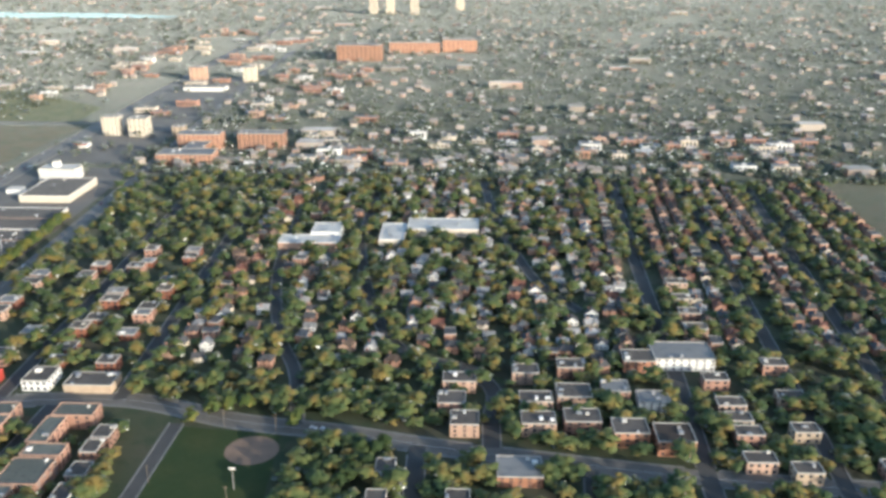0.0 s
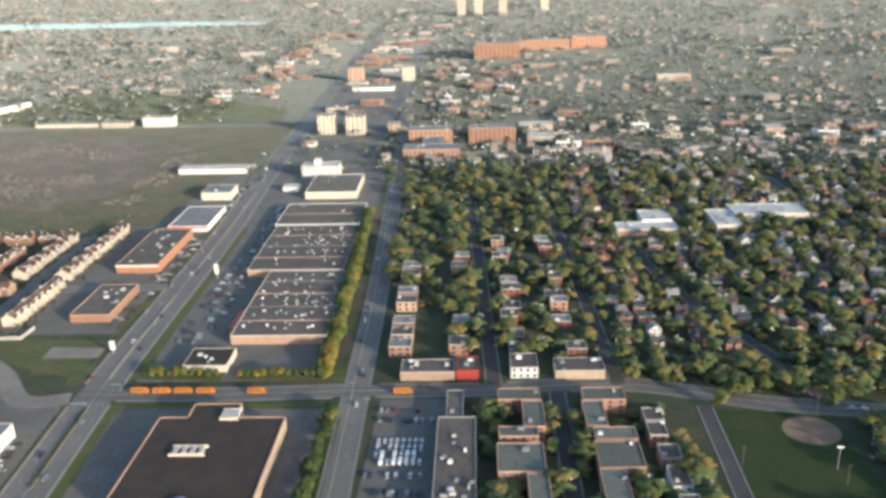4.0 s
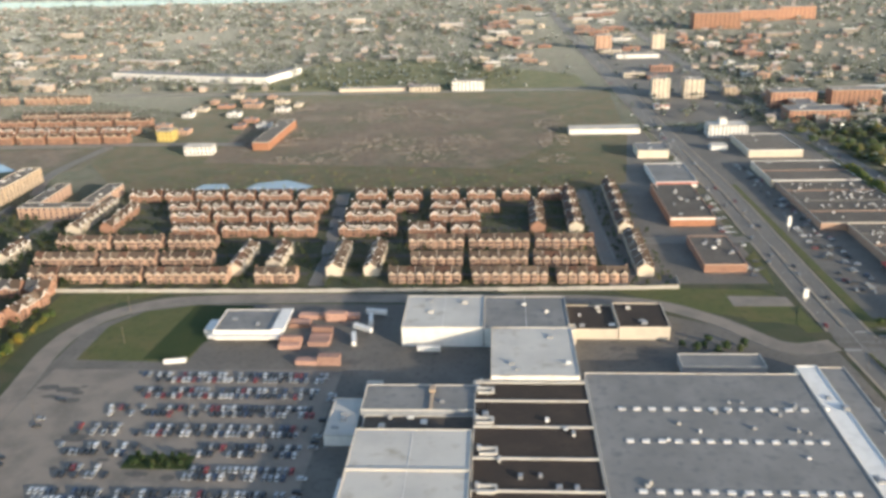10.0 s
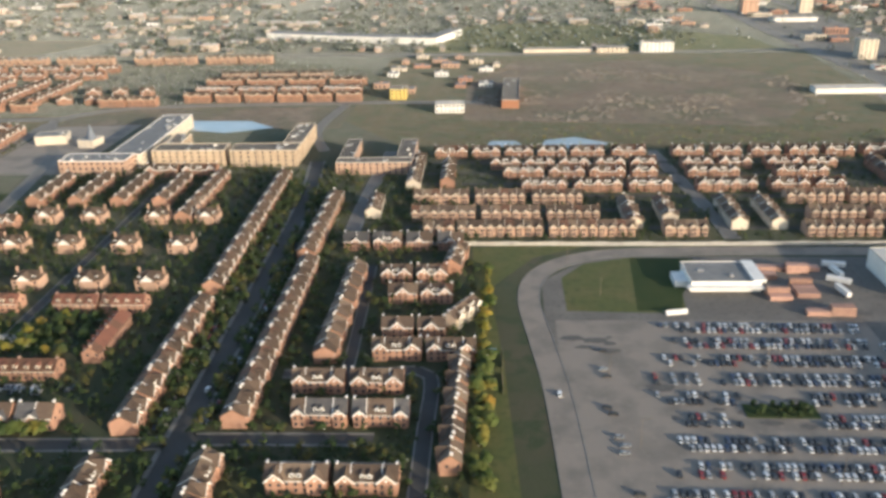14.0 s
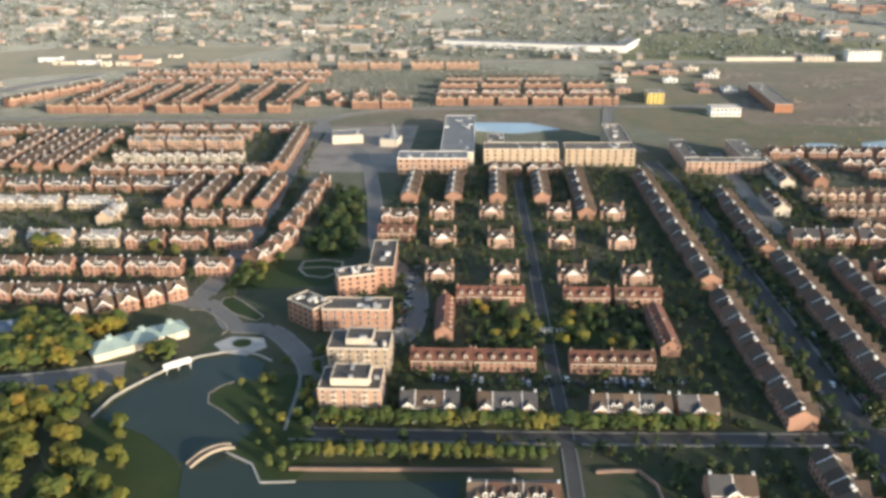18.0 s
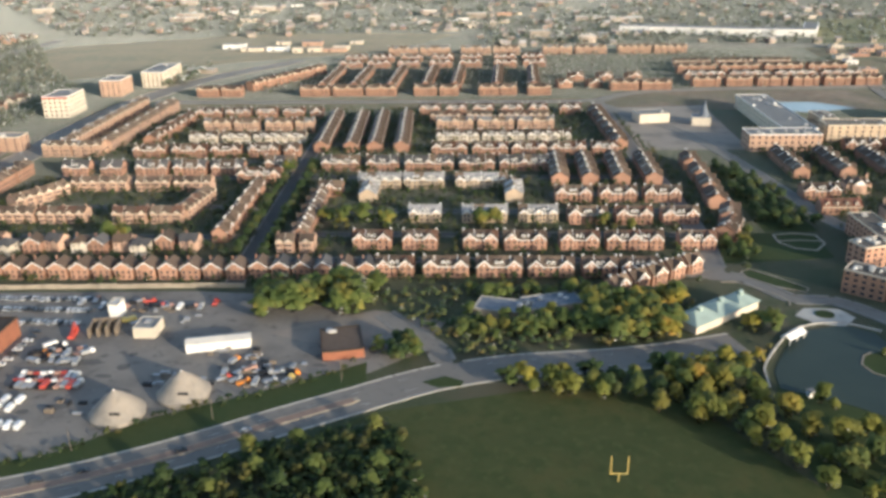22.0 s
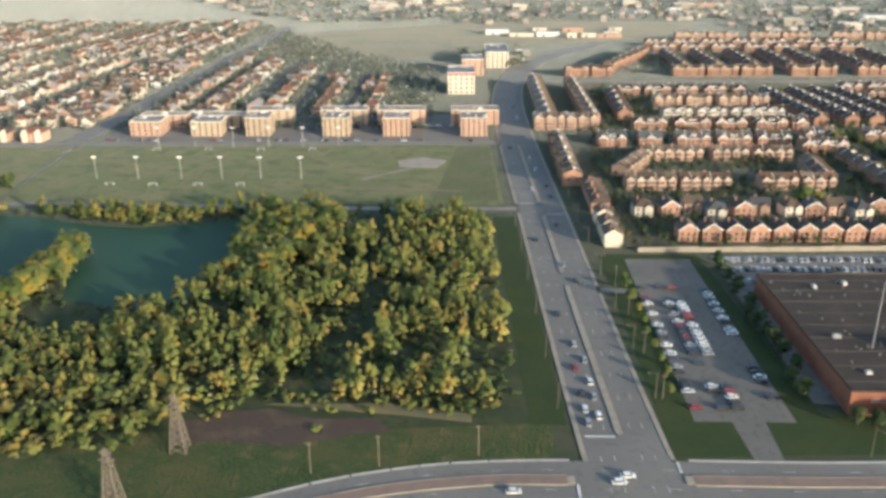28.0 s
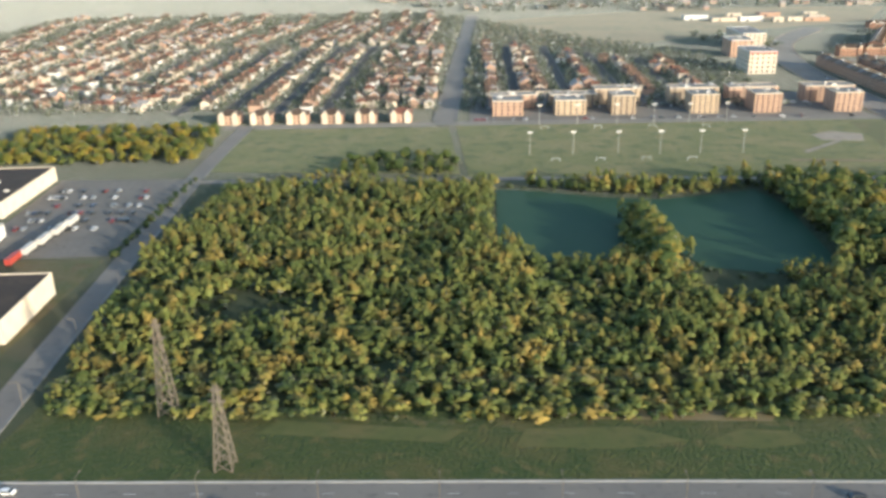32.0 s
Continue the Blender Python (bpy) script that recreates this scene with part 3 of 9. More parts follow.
slab("lawn", [(-1900, 178), (-1755, 184), (-1757, 200), (-1846, 203), (-1852, 345), (-1900, 345)], 0.04, "lawn", "green lawn round the brick factory", "lawn")
slab("lawn", [(-1736, 190), (-1705, 198), (-1653, 227), (-1600, 262), (-1602, 279), (-1633, 259), (-1657, 246), (-1679, 234), (-1707, 210), (-1738, 200)], 0.07, "lawn", "grass bank along the curved road", "lawn")
slab("median_island", [(-1744, 193), (-1739, 191), (-1741, 221), (-1745, 221)], 0.28, "lawn", "narrow planted island in the yard drive", "island")
slab("median_island", [(-1577, 263), (-1570, 259), (-1561, 260), (-1560, 264), (-1568, 268)], 0.3, "lawn", "small grassed island where the roads meet", "island")
slab("grass_patch", [(-2172, 160), (-2158, 157), (-2144, 160), (-2146, 166), (-2160, 167)], 0.09, "verge_grass", "brighter green patch in the rough grass", "verge")
for pts, mat, lab in (([(-2225, 158), (-2196, 157), (-2176, 161), (-2192, 168), (-2222, 167)], "verge_grass", "pale green mown patch in the rough grass"), ([(-2205, 172), (-2150, 171), (-2146, 176), (-2204, 178)], "meadow", "strip of dry tan reeds"), ([(-2300, 164), (-2245, 160), (-2240, 166), (-2296, 171)], "verge_grass", "brighter grass on the bank"), ([(-2034, 206), (-1986, 200), (-1962, 196), (-1962, 201), (-1990, 207)], "meadow", "rusty dry grass beside bare soil")):
    slab("grass_patch", pts, 0.1, mat, lab, "verge")
slab("parking_lot", [(-1652, 305), (-1605, 330), (-1570, 318), (-1580, 292), (-1632, 296)], 0.05, "oldlot", "small grey parking lot beside the brick pavilion", "parking lot")
# playing fields, woodland floor and dirt by the wide road
slab("playing_field", [(-2240, 424), (-1943, 420), (-1948, 558), (-2250, 556)], 0.05, "pitch", "worn green soccer fields with light poles", "field")
slab("playing_field", [(-2396, 440), (-2245, 430), (-2255, 550), (-2398, 548)], 0.05, "pitch", "open green field before the houses", "field")
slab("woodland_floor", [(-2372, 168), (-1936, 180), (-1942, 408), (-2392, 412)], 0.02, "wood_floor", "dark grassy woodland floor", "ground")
slab("grass_bank", [(-2376, 141), (-2128, 143), (-2060, 146), (-2028, 156), (-1990, 171), (-1936, 178), (-1936, 196), (-2010, 190), (-2372, 178)], 0.05, "bank_grass", "brown and green rough grass bank by the highway", "verge")
slab("grass_verge", [(-1943, 195), (-1931, 195), (-1938, 400), (-1950, 400)], 0.06, "lawn", "green verge beside the wide road", "verge")
slab("bare_soil", [(-2058, 182), (-2040, 184), (-2020, 181), (-2001, 188), (-1988, 190), (-1994, 198), (-2014, 197), (-2030, 203), (-2046, 200), (-2060, 193)], 0.08, "dirt", "dark bare soil clearing", "clearing")
slab("parking_lot", [(-2470, 300), (-2402, 305), (-2406, 425), (-2480, 425)], 0.04, "asphalt", "grey parking lot beside the white sheds", "parking lot")
slab("industrial_lot", [(-2640, 150), (-2402, 150), (-2402, 300), (-2640, 300)], 0.02, "rough", "grass and gravel round the white sheds", "lot")
slab("parking_lot", [(-2240, 560), (-1948, 562), (-1952, 660), (-2240, 655)], 0.03, "asphalt", "asphalt courts between the apartment blocks", "parking lot")

stain = random.Random(9)
slab("playing_field", [(-1985, 428), (-1946, 428), (-1949, 552), (-1972, 552)], 0.09, "verge_grass", "greener unmown corner of the playing field", "field")
slab("path", [(-2046, 452), (-1968, 446), (-1968, 448), (-2046, 455)], 0.1, "clay", "worn reddish path across the playing field", "path")
slab("path", [(-2030, 470), (-1996, 500), (-1998, 502), (-2033, 472)], 0.1, "oldlot", "worn path across the playing field", "path")
M["stain"] = surface("oily_dark_asphalt", (0.105, 0.098, 0.09), 0.85, [(2, (0.14, 0.13, 0.118), 0.45, 0.7)])
for cx, cy, w, d, n in ((-1720, 265, 80, 80, 16), (-1650, 275, 60, 40, 6), (-1752, 205, 8, 12, 5), (-880, 300, 70, 70, 12), (-790, 400, 50, 40, 6), (-455, 430, 50, 8, 6), (-940, 350, 20, 20, 8), (-640, 395, 40, 16, 8)):
    for _ in range(n):
        x, y, r = cx + stain.uniform(-w, w) / 2, cy + stain.uniform(-d, d) / 2, stain.uniform(1.0, 4.0)
        k = stain.uniform(1, 3)
        slab("oil_stain", [(x + r * k * stain.uniform(0.6, 1) * math.cos(a * math.tau / 11), y + r * stain.uniform(0.6, 1) * math.sin(a * math.tau / 11)) for a in range(11)], 0.09, "stain", "dark oil stain on worn asphalt", "stain", 0.03)

# water
def pond(pts, mat, label):
    return slab("water", pts, 0.12, mat, label, "water")


pond([(-1434, 262), (-1432, 276), (-1421, 296), (-1408, 312), (-1388, 318), (-1377, 310), (-1375, 292), (-1386, 283), (-1383, 273), (-1372, 270), (-1366, 254), (-1374, 243), (-1372, 236), (-1360, 231), (-1355, 221), (-1342, 223), (-1283, 226), (-1285, 170), (-1372, 180), (-1384, 215), (-1388, 231), (-1398, 240), (-1410, 250)], "park_water", "still grey-green park lake")
slab("island_lawn", [(-1390, 290), (-1394, 282), (-1392, 275), (-1384, 269), (-1374, 260), (-1362, 262), (-1358, 290), (-1375, 296)], 0.3, "lawn", "grassy point reaching into the lake", "lawn")
slab("island_lawn", [(-1373, 243), (-1362, 233), (-1356, 222), (-1343, 223), (-1340, 232), (-1343, 252), (-1352, 300), (-1366, 300), (-1364, 268), (-1368, 255)], 0.16, "lawn", "grassy lake shore with low bushes", "lawn")
slab("pavement", [(-1407, 328), (-1400, 320), (-1388, 317), (-1380, 326), (-1384, 335), (-1400, 336)], 0.2, "concrete", "round pale stone terrace above the lake", "pavement")
slab("traffic_island", [(-1416.5, 373), (-1417, 379), (-1413, 382), (-1399.5, 368.5), (-1391, 359), (-1394, 355), (-1406, 361.5)], 0.28, "lawn", "grassy traffic island with a pale kerb", "lawn")
slab("flower_bed", [(-1393 + 4.5 * math.cos(a * math.tau / 16), 329 + 4 * math.sin(a * math.tau / 16)) for a in range(16)], 0.6, "lawn", "round planted bed in the terrace", "flower bed")
pond([(-2226, 320), (-2225, 399), (-2202, 395), (-2169, 384), (-2141, 379), (-2111, 387), (-2086, 395), (-2079, 368), (-2082, 298), (-2092, 284), (-2112, 280), (-2140, 288), (-2151, 316), (-2152, 344), (-2166, 344), (-2167, 312), (-2182, 290), (-2208, 296)], "water", "calm green quarry lake between the woods")
pond([(-996, 706), (-975, 702), (-964, 710), (-970, 722), (-992, 722)], "pale_water", "pale pond behind the townhouses")
pond([(-948, 706), (-925, 697), (-895, 700), (-886, 714), (-915, 734), (-942, 724)], "pale_water", "pale pond behind the townhouses")
pond([(-1312, 772), (-1298, 802), (-1236, 800), (-1206, 774), (-1250, 756)], "pale_water", "pale pond behind the school")
pond([(-2600, 2760), (-1058, 2800), (-1000, 2840), (-1300, 2960), (-2600, 3050)], "pale_water", "bright strip of distant river")

# low walls, kerbed shores
for line, h, w, mat, lab in (
    ([(-1347, 230), (-1290, 232), (-1248, 233.5)], 1.4, 0.9, "paving", "reddish brick quay wall along the lake"),
    ([(-1232, 233), (-1216, 234), (-1211, 226), (-1210, 205)], 1.4, 0.9, "paving", "reddish brick quay wall along the lake"),
    ([(-1438, 262), (-1436, 277), (-1424, 298), (-1410, 315), (-1390, 321), (-1374, 312)], 0.8, 0.8, "concrete", "pale stone lake edge"),
    ([(-1374, 240), (-1362, 233), (-1356, 222), (-1343, 223)], 0.6, 0.8, "concrete", "pale stone lake edge"),
    ([(-1386, 293), (-1391, 289), (-1394.5, 282), (-1392.5, 275), (-1384, 268.6), (-1375, 260)], 0.5, 0.6, "sand", "pale stone edge of the grassy point"),
    ([(-1417, 372), (-1418, 379), (-1413, 383), (-1399, 369), (-1390, 359), (-1393, 354), (-1406, 361), (-1417, 372)], 0.35, 0.8, "sand", "pale kerb round a traffic island"),
    ([(-1432, 366), (-1424, 366), (-1407, 349), (-1404.5, 343), (-1406, 338)], 0.35, 0.8, "sand", "pale kerb along the lakeside lawn"),
    ([(-1385, 434), (-1373, 437), (-1361, 434), (-1360, 421), (-1368, 410), (-1379, 413), (-1385, 422), (-1385, 434)], 0.35, 1.4, "sand", "pale oval path in the lawn"),
    ([(-1385, 424), (-1372, 426), (-1360, 424)], 0.35, 1.0, "sand", "pale path across the oval lawn")):
    tagged(part("quay_wall", strip(smooth(line), w / 2, -w / 2, h, Shape(), 0, h), mat), lab, "wall", "", "structure")
for line, lab in (([(-1060, 474), (-1000, 474.5), (-870, 475), (-760, 477), (-598, 483), (-597, 500)], "long pale concrete noise wall behind the terraces"), ([(-1880, 348), (-1800, 350), (-1676, 355)], "long white concrete noise wall behind the houses")):
    s = Shape()
    for a, b in zip(line, line[1:]):
        n = max(1, int(math.dist(a, b) / 9))
        for i in range(n):
            p, q = (Vector((*a, 0)).lerp(Vector((*b, 0)), (i + e) / n) for e in (0.0, 0.985))
            strip([p, q], 0.15, -0.15, 2.6 + 0.15 * (i % 3), s, 0, 2.9)
    tagged(part("noise_wall", s, "sand" if line[0][0] < -1500 else "concrete"), lab, "wall", "", "structure")

# roads
road([(-494, 60), (-503, 250), (-508.5, 328), (-514.2, 415), (-517, 479), (-519, 570), (-523, 711), (-543, 1080), (-584, 2180), (-610, 3000)], 22, "wide grey boulevard with lane lines", dashes=6)
road([(-352, 60), (-357, 250), (-359, 315), (-363, 430), (-370, 610), (-397, 1071), (-418, 1373), (-440, 2000)], 13, "grey street beside a row of trees", dashes=3)
road([(-526, 411), (-440, 412), (-367, 416), (-291, 418), (-207, 424), (-135, 404), (-75, 395), (-25, 384), (47, 372), (117, 362), (204, 355), (420, 340)], 13, "grey cross street", dashes=2, mat="asphalt")
road([(-528, 407), (-556, 404), (-590, 441), (-640, 464), (-780, 467), (-900, 464), (-942, 452), (-964, 428), (-970, 395), (-965, 345), (-960, 290), (-955, 150)], 12, "grey factory road round the lot", walks=(0.4, 0.4), mat="oldlot")
road([(-620, 570), (-560, 572), (-531, 573)], 9, "side street beside the stores")
for line, w in (([(-171, 240), (-169, 334), (-168, 400)], 7), ([(-27, 240), (-29, 300), (-31, 384)], 9), ([(9, 384), (9, 415), (11, 442), (-5, 470), (-30, 480)], 9),
                ([(112, 240), (119, 370), (126, 502), (133, 680), (143, 846), (150, 1000)], 9), ([(178, 250), (186, 373), (203, 621), (217, 891)], 8), ([(236, 300), (247, 456), (273, 729), (290, 900)], 8),
                ([(-100, 402), (-108, 440), (-116, 468), (-136, 515), (-159, 605), (-170, 690), (-175, 800)], 7), ([(-25, 470), (-59, 510), (-77, 565), (-95, 640), (-105, 720), (-110, 900)], 7),
                ([(75, 560), (47, 614), (25, 719), (13, 802), (5, 900)], 7), ([(-283, 424), (-288, 520), (-294, 640), (-305, 820)], 8), ([(-211, 424), (-216, 520), (-222, 640), (-232, 820)], 8), ([(-247, 240), (-247, 310), (-247, 416)], 8),
                ([(-400, 920), (-240, 930), (0, 925), (280, 915)], 9), ([(-440, 1130), (-240, 1140), (0, 1150), (420, 1150)], 11), ([(52, 240), (55, 310), (60, 366)], 7)):
    road(line, w, "grey residential street under trees", walks=(1.0, 1.0), mat="street")
road([(-1908, 60), (-1914.5, 183), (-1918, 270), (-1922, 400), (-1928, 573), (-1929, 727), (-1915, 850), (-1880, 960), (-1800, 1080)], 25, "wide grey road with a sandy median", dashes=6)
road([(-2560, 128), (-2365, 131), (-2200, 133), (-2100, 133.5), (-2060, 136), (-2030, 143.5), (-2006, 154), (-1984, 161), (-1956, 165.5), (-1905, 167), (-1850, 167), (-1780, 171), (-1735, 180), (-1712, 187), (-1687, 198), (-1658, 214), (-1627, 234), (-1602, 249), (-1575, 265), (-1540, 277), (-1500, 283), (-1470, 290), (-1440, 300)], 18, "grey highway curving round the works yard", dashes=4, walks=(0.9, 0.9))
road([(-2376, 60), (-2384, 178), (-2392, 287), (-2402, 440), (-2404, 560)], 10, "grey side road beside the woods", walks=(0, 1.2))
road([(-2404, 419), (-2300, 419), (-2175, 420), (-2030, 414), (-1936, 414)], 6, "pale gravel road between woods and fields", walks=(0, 0), mat="oldlot")
road([(-2420, 556), (-2260, 560), (-2100, 562), (-1938, 566)], 8, "street before the apartment blocks")
road([(-2259, 562), (-2254, 760), (-2249, 972), (-2240, 1300)], 15, "broad street between houses")
road([(-1568, 272), (-1572, 290), (-1590, 312), (-1600, 326)], 8, "short access road")
road([(-1905, 302), (-1889, 301)], 5, "short drive into the parking lot", walks=(0, 0))
road([(-1432, 368), (-1428, 430), (-1430, 520), (-1437, 607), (-1444, 809)], 10, "grey street beside the park")
road([(-1350, 256), (-1353, 300), (-1366, 325), (-1384, 345), (-1402, 346), (-1418, 370), (-1445, 378), (-1480, 385)], 8, "street curving round the lake terrace")
road([(-1353, 310), (-1330, 326), (-1312, 345), (-1314, 400), (-1340, 450), (-1350, 500), (-1362, 577), (-1385, 680), (-1420, 740), (-1444, 800)], 8, "street along the park")
road([(-1118, 120), (-1122, 263), (-1126, 420), (-1130, 560), (-1140, 660)], 10, "residential avenue with pale kerbs", walks=(2.2, 1.6), mat="street")
road([(-1352, 254), (-1244, 255), (-1140, 258), (-1116, 262), (-1040, 264)], 7, "street before the brick houses", walks=(1.2, 1.2), mat="street")
road([(-1240, 150), (-1241, 254), (-1243, 300), (-1246, 400), (-1248, 470), (-1252, 600)], 5, "narrow street between terraces", walks=(0.6, 0.6), mat="street")
road([(-1060, 300), (-1060, 333), (-1064, 442)], 5, "lane behind the terraces", walks=(0.6, 0.6), mat="street")
road([(-1019, 150), (-1019, 260), (-1020, 315), (-1040, 318), (-1090, 315)], 6, "cul-de-sac between terraces", walks=(0.8, 0.8), mat="street")
road([(-835, 486), (-838, 544), (-853, 690)], 8, "street between townhouse rows")
road([(-636, 486), (-637, 523), (-644, 692)], 8, "street between townhouse rows")
road([(-1085, 490), (-1085, 560), (-1080, 690)], 8, "street between townhouse rows")
for y in (506, 540, 570, 598, 625, 655):
    road([(-1050, y), (-845, y + 0.5)], 5, "lane between townhouse rows", walks=(0, 0), mat="street")
    road([(-830, y), (-648, y + 0.5)], 5, "lane between townhouse rows", walks=(0, 0), mat="street")
for y, x0, x1 in ((392, -1690, -1445), (432, -1690, -1415), (474, -1660, -1430), (510, -1510, -1430), (548, -1880, -1440), (590, -1880, -1440), (640, -1690, -1450), (425, -1870, -1700), (480, -1840, -1700)):
    road([(x0, y), ((x0 + x1) / 2, y + 1), (x1, y + 2)], 6, "street between brick terraces", walks=(0.8, 0.8), mat="street")
road([(-1683, 360), (-1685, 398), (-1693, 582), (-1698, 713), (-1700, 775)], 9, "straight street between terraces", walks=(1.2, 1.2), mat="street")
road([(-1900, 815), (-1650, 812), (-1460, 812), (-1425, 835), (-1360, 864), (-1135, 878), (-1000, 876)], 9, "road along the grassy strip")
road([(-1140, 690), (-1160, 760), (-1150, 870)], 7, "road past the ponds")
road([(-1300, 1180), (-1000, 1170), (-700, 1180), (-560, 1184)], 10, "distant street")
for x, y0, y1 in ((-2202, 640, 960), (-2158, 640, 950), (-2114, 640, 900), (-2070, 640, 860), (-2354, 600, 960), (-2391, 600, 950), (-2431, 610, 955), (-2472, 600, 950), (-2511, 735, 950), (-2551, 735, 950), (-2606, 740, 950), (-2641, 700, 950), (-2676, 690, 950), (-2716, 690, 950)):
    road([(x, y0), (x, y1)], 7, "suburban street between rows of houses", walks=(0.8, 0.8), mat="street")
road([(-2262, 968), (-2500, 962), (-2760, 960)], 8, "cross street of the western suburb", walks=(0.8, 0.8))
lay_pavements()
bars = Shape()
for x0, x1, y0, y1 in ((-1926, -1916.5, 188, 189), (-1912.5, -1903.5, 153.2, 154), (-1931.5, -1930.7, 158, 164), (-1900.2, -1899.4, 170, 175.5), (-1934, -1923.6, 423, 423.8), (-1920.5, -1910.5, 404, 404.8), (-511.5, -503.5, 422.5, 423.3), (-525.5, -515.5, 400.5, 401.3), (-368, -364, 424.5, 425.3), (-357, -353, 406, 406.8)):
    strip([Vector((x0, (y0 + y1) / 2, 0)), Vector((x1, (y0 + y1) / 2, 0))], (y1 - y0) / 2, (y0 - y1) / 2, 0.3, bars)
tagged(part("stop_line", bars, "line"), "worn white stop lines at the crossings", "road marking", "", "structure")


def median(line, width, mat, label):
    """A raised strip of paving with a pale kerb along the middle of a road."""
    pts = smooth(line, 5.0)
    ob = tagged(part("median", strip(pts, width / 2, -width / 2, 0.42, Shape(), 0, 0.4), mat), label, "median", "", "structure")
    rim = Shape()
    for side in (1, -1):
        a, b = sorted((side * width / 2, side * (width / 2 + 0.35)))
        strip(pts, b, a, 0.46, rim, 0, 0.44)
    for p, q in ((pts[0], pts[1]), (pts[-1], pts[-2])):
        d = (p - q).normalized()
        strip([p, p + d * width * 0.55], width * 0.42, -width * 0.42, 0.45, rim, 0, 0.43)
    part("kerb", rim, "sand", ob)


median([(-2036, 141.5), (-2006, 154), (-1984, 161), (-1956, 165.5), (-1934, 166)], 4.2, "paving", "reddish-brown paved median of the highway")
median([(-1897, 166.5), (-1850, 166.7), (-1780, 170.6), (-1752, 175)], 4.2, "paving", "reddish-brown paved median of the highway")
median([(-1729, 180.5), (-1712, 187), (-1687, 198), (-1658, 214), (-1627, 234), (-1603, 248.5)], 3.6, "paving", "reddish-brown paved median of the highway")
median([(-1914.8, 190), (-1918, 270), (-1919.2, 306)], 1.5, "sand", "sandy narrow median of the wide road")
median([(-1919.8, 322), (-1922, 400)], 1.5, "sand", "sandy narrow median of the wide road")
median([(-1922.6, 426), (-1927.5, 555)], 1.5, "sand", "sandy narrow median of the wide road")

median([(-508, 322), (-513.6, 397)], 1.6, "verge_grass", "narrow planted median of the boulevard")
median([(-515, 430), (-517, 479), (-518.6, 558)], 1.4, "sand", "narrow sandy median of the boulevard")
median([(-519.6, 592), (-523, 711), (-528, 830)], 1.4, "sand", "narrow sandy median of the boulevard")
for pts, mat, lab in (([(-502, 430), (-504, 504), (-506, 588), (-509.5, 711), (-505, 711), (-500, 573), (-496.5, 475), (-495, 441), (-446, 440), (-446, 427)], "verge_grass", "green verge round the corner of the shop lot"),
                      ([(-435, 428), (-435, 440), (-372, 442), (-372, 429)], "verge_grass", "green verge along the cross street"),
                      ([(-501.5, 401), (-496, 329), (-494, 300), (-488, 300), (-489, 329), (-495, 396), (-376, 396), (-376, 402)], "verge_grass", "green verge round the department store lot"),
                      ([(-376, 402), (-367, 385), (-366, 333), (-364, 300), (-376, 300), (-376, 331)], "lawn", "dark planted verge beside the street"),
                      ([(-574, 456), (-552, 451), (-553, 436), (-567, 436)], "verge_grass", "patch of grass beside the access road"),
                      ([(-571, 472), (-535, 471), (-534, 457.5), (-570, 456.5)], "oldlot", "small pale asphalt lot"),
                      ([(-541, 432), (-532, 456), (-529, 423), (-538, 422)], "verge_grass", "patch of grass at the corner"),
                      ([(-535, 503), (-533, 550), (-543, 535), (-538, 485)], "verge_grass", "grass verge before the brick store")):
    slab("verge", pts, 0.08, mat, lab, "verge")

# ---- kinds of building ----
ANG = 0.8


def window_mesh(w, h):
    s = Shape().box(-w / 2, w / 2, -0.06, 0.02, 0, h, 0)
    s.face([(-w / 2 + 0.12, -0.08, 0.12), (w / 2 - 0.12, -0.08, 0.12), (w / 2 - 0.12, -0.08, h - 0.12), (-w / 2 + 0.12, -0.08, h - 0.12)], 1)
    return s.mesh("window", ["white", "glass"])


WINDOWS = {}


def window_of(w, h):
    if (w, h) not in WINDOWS:
        WINDOWS[w, h] = window_mesh(w, h)
    return WINDOWS[w, h]


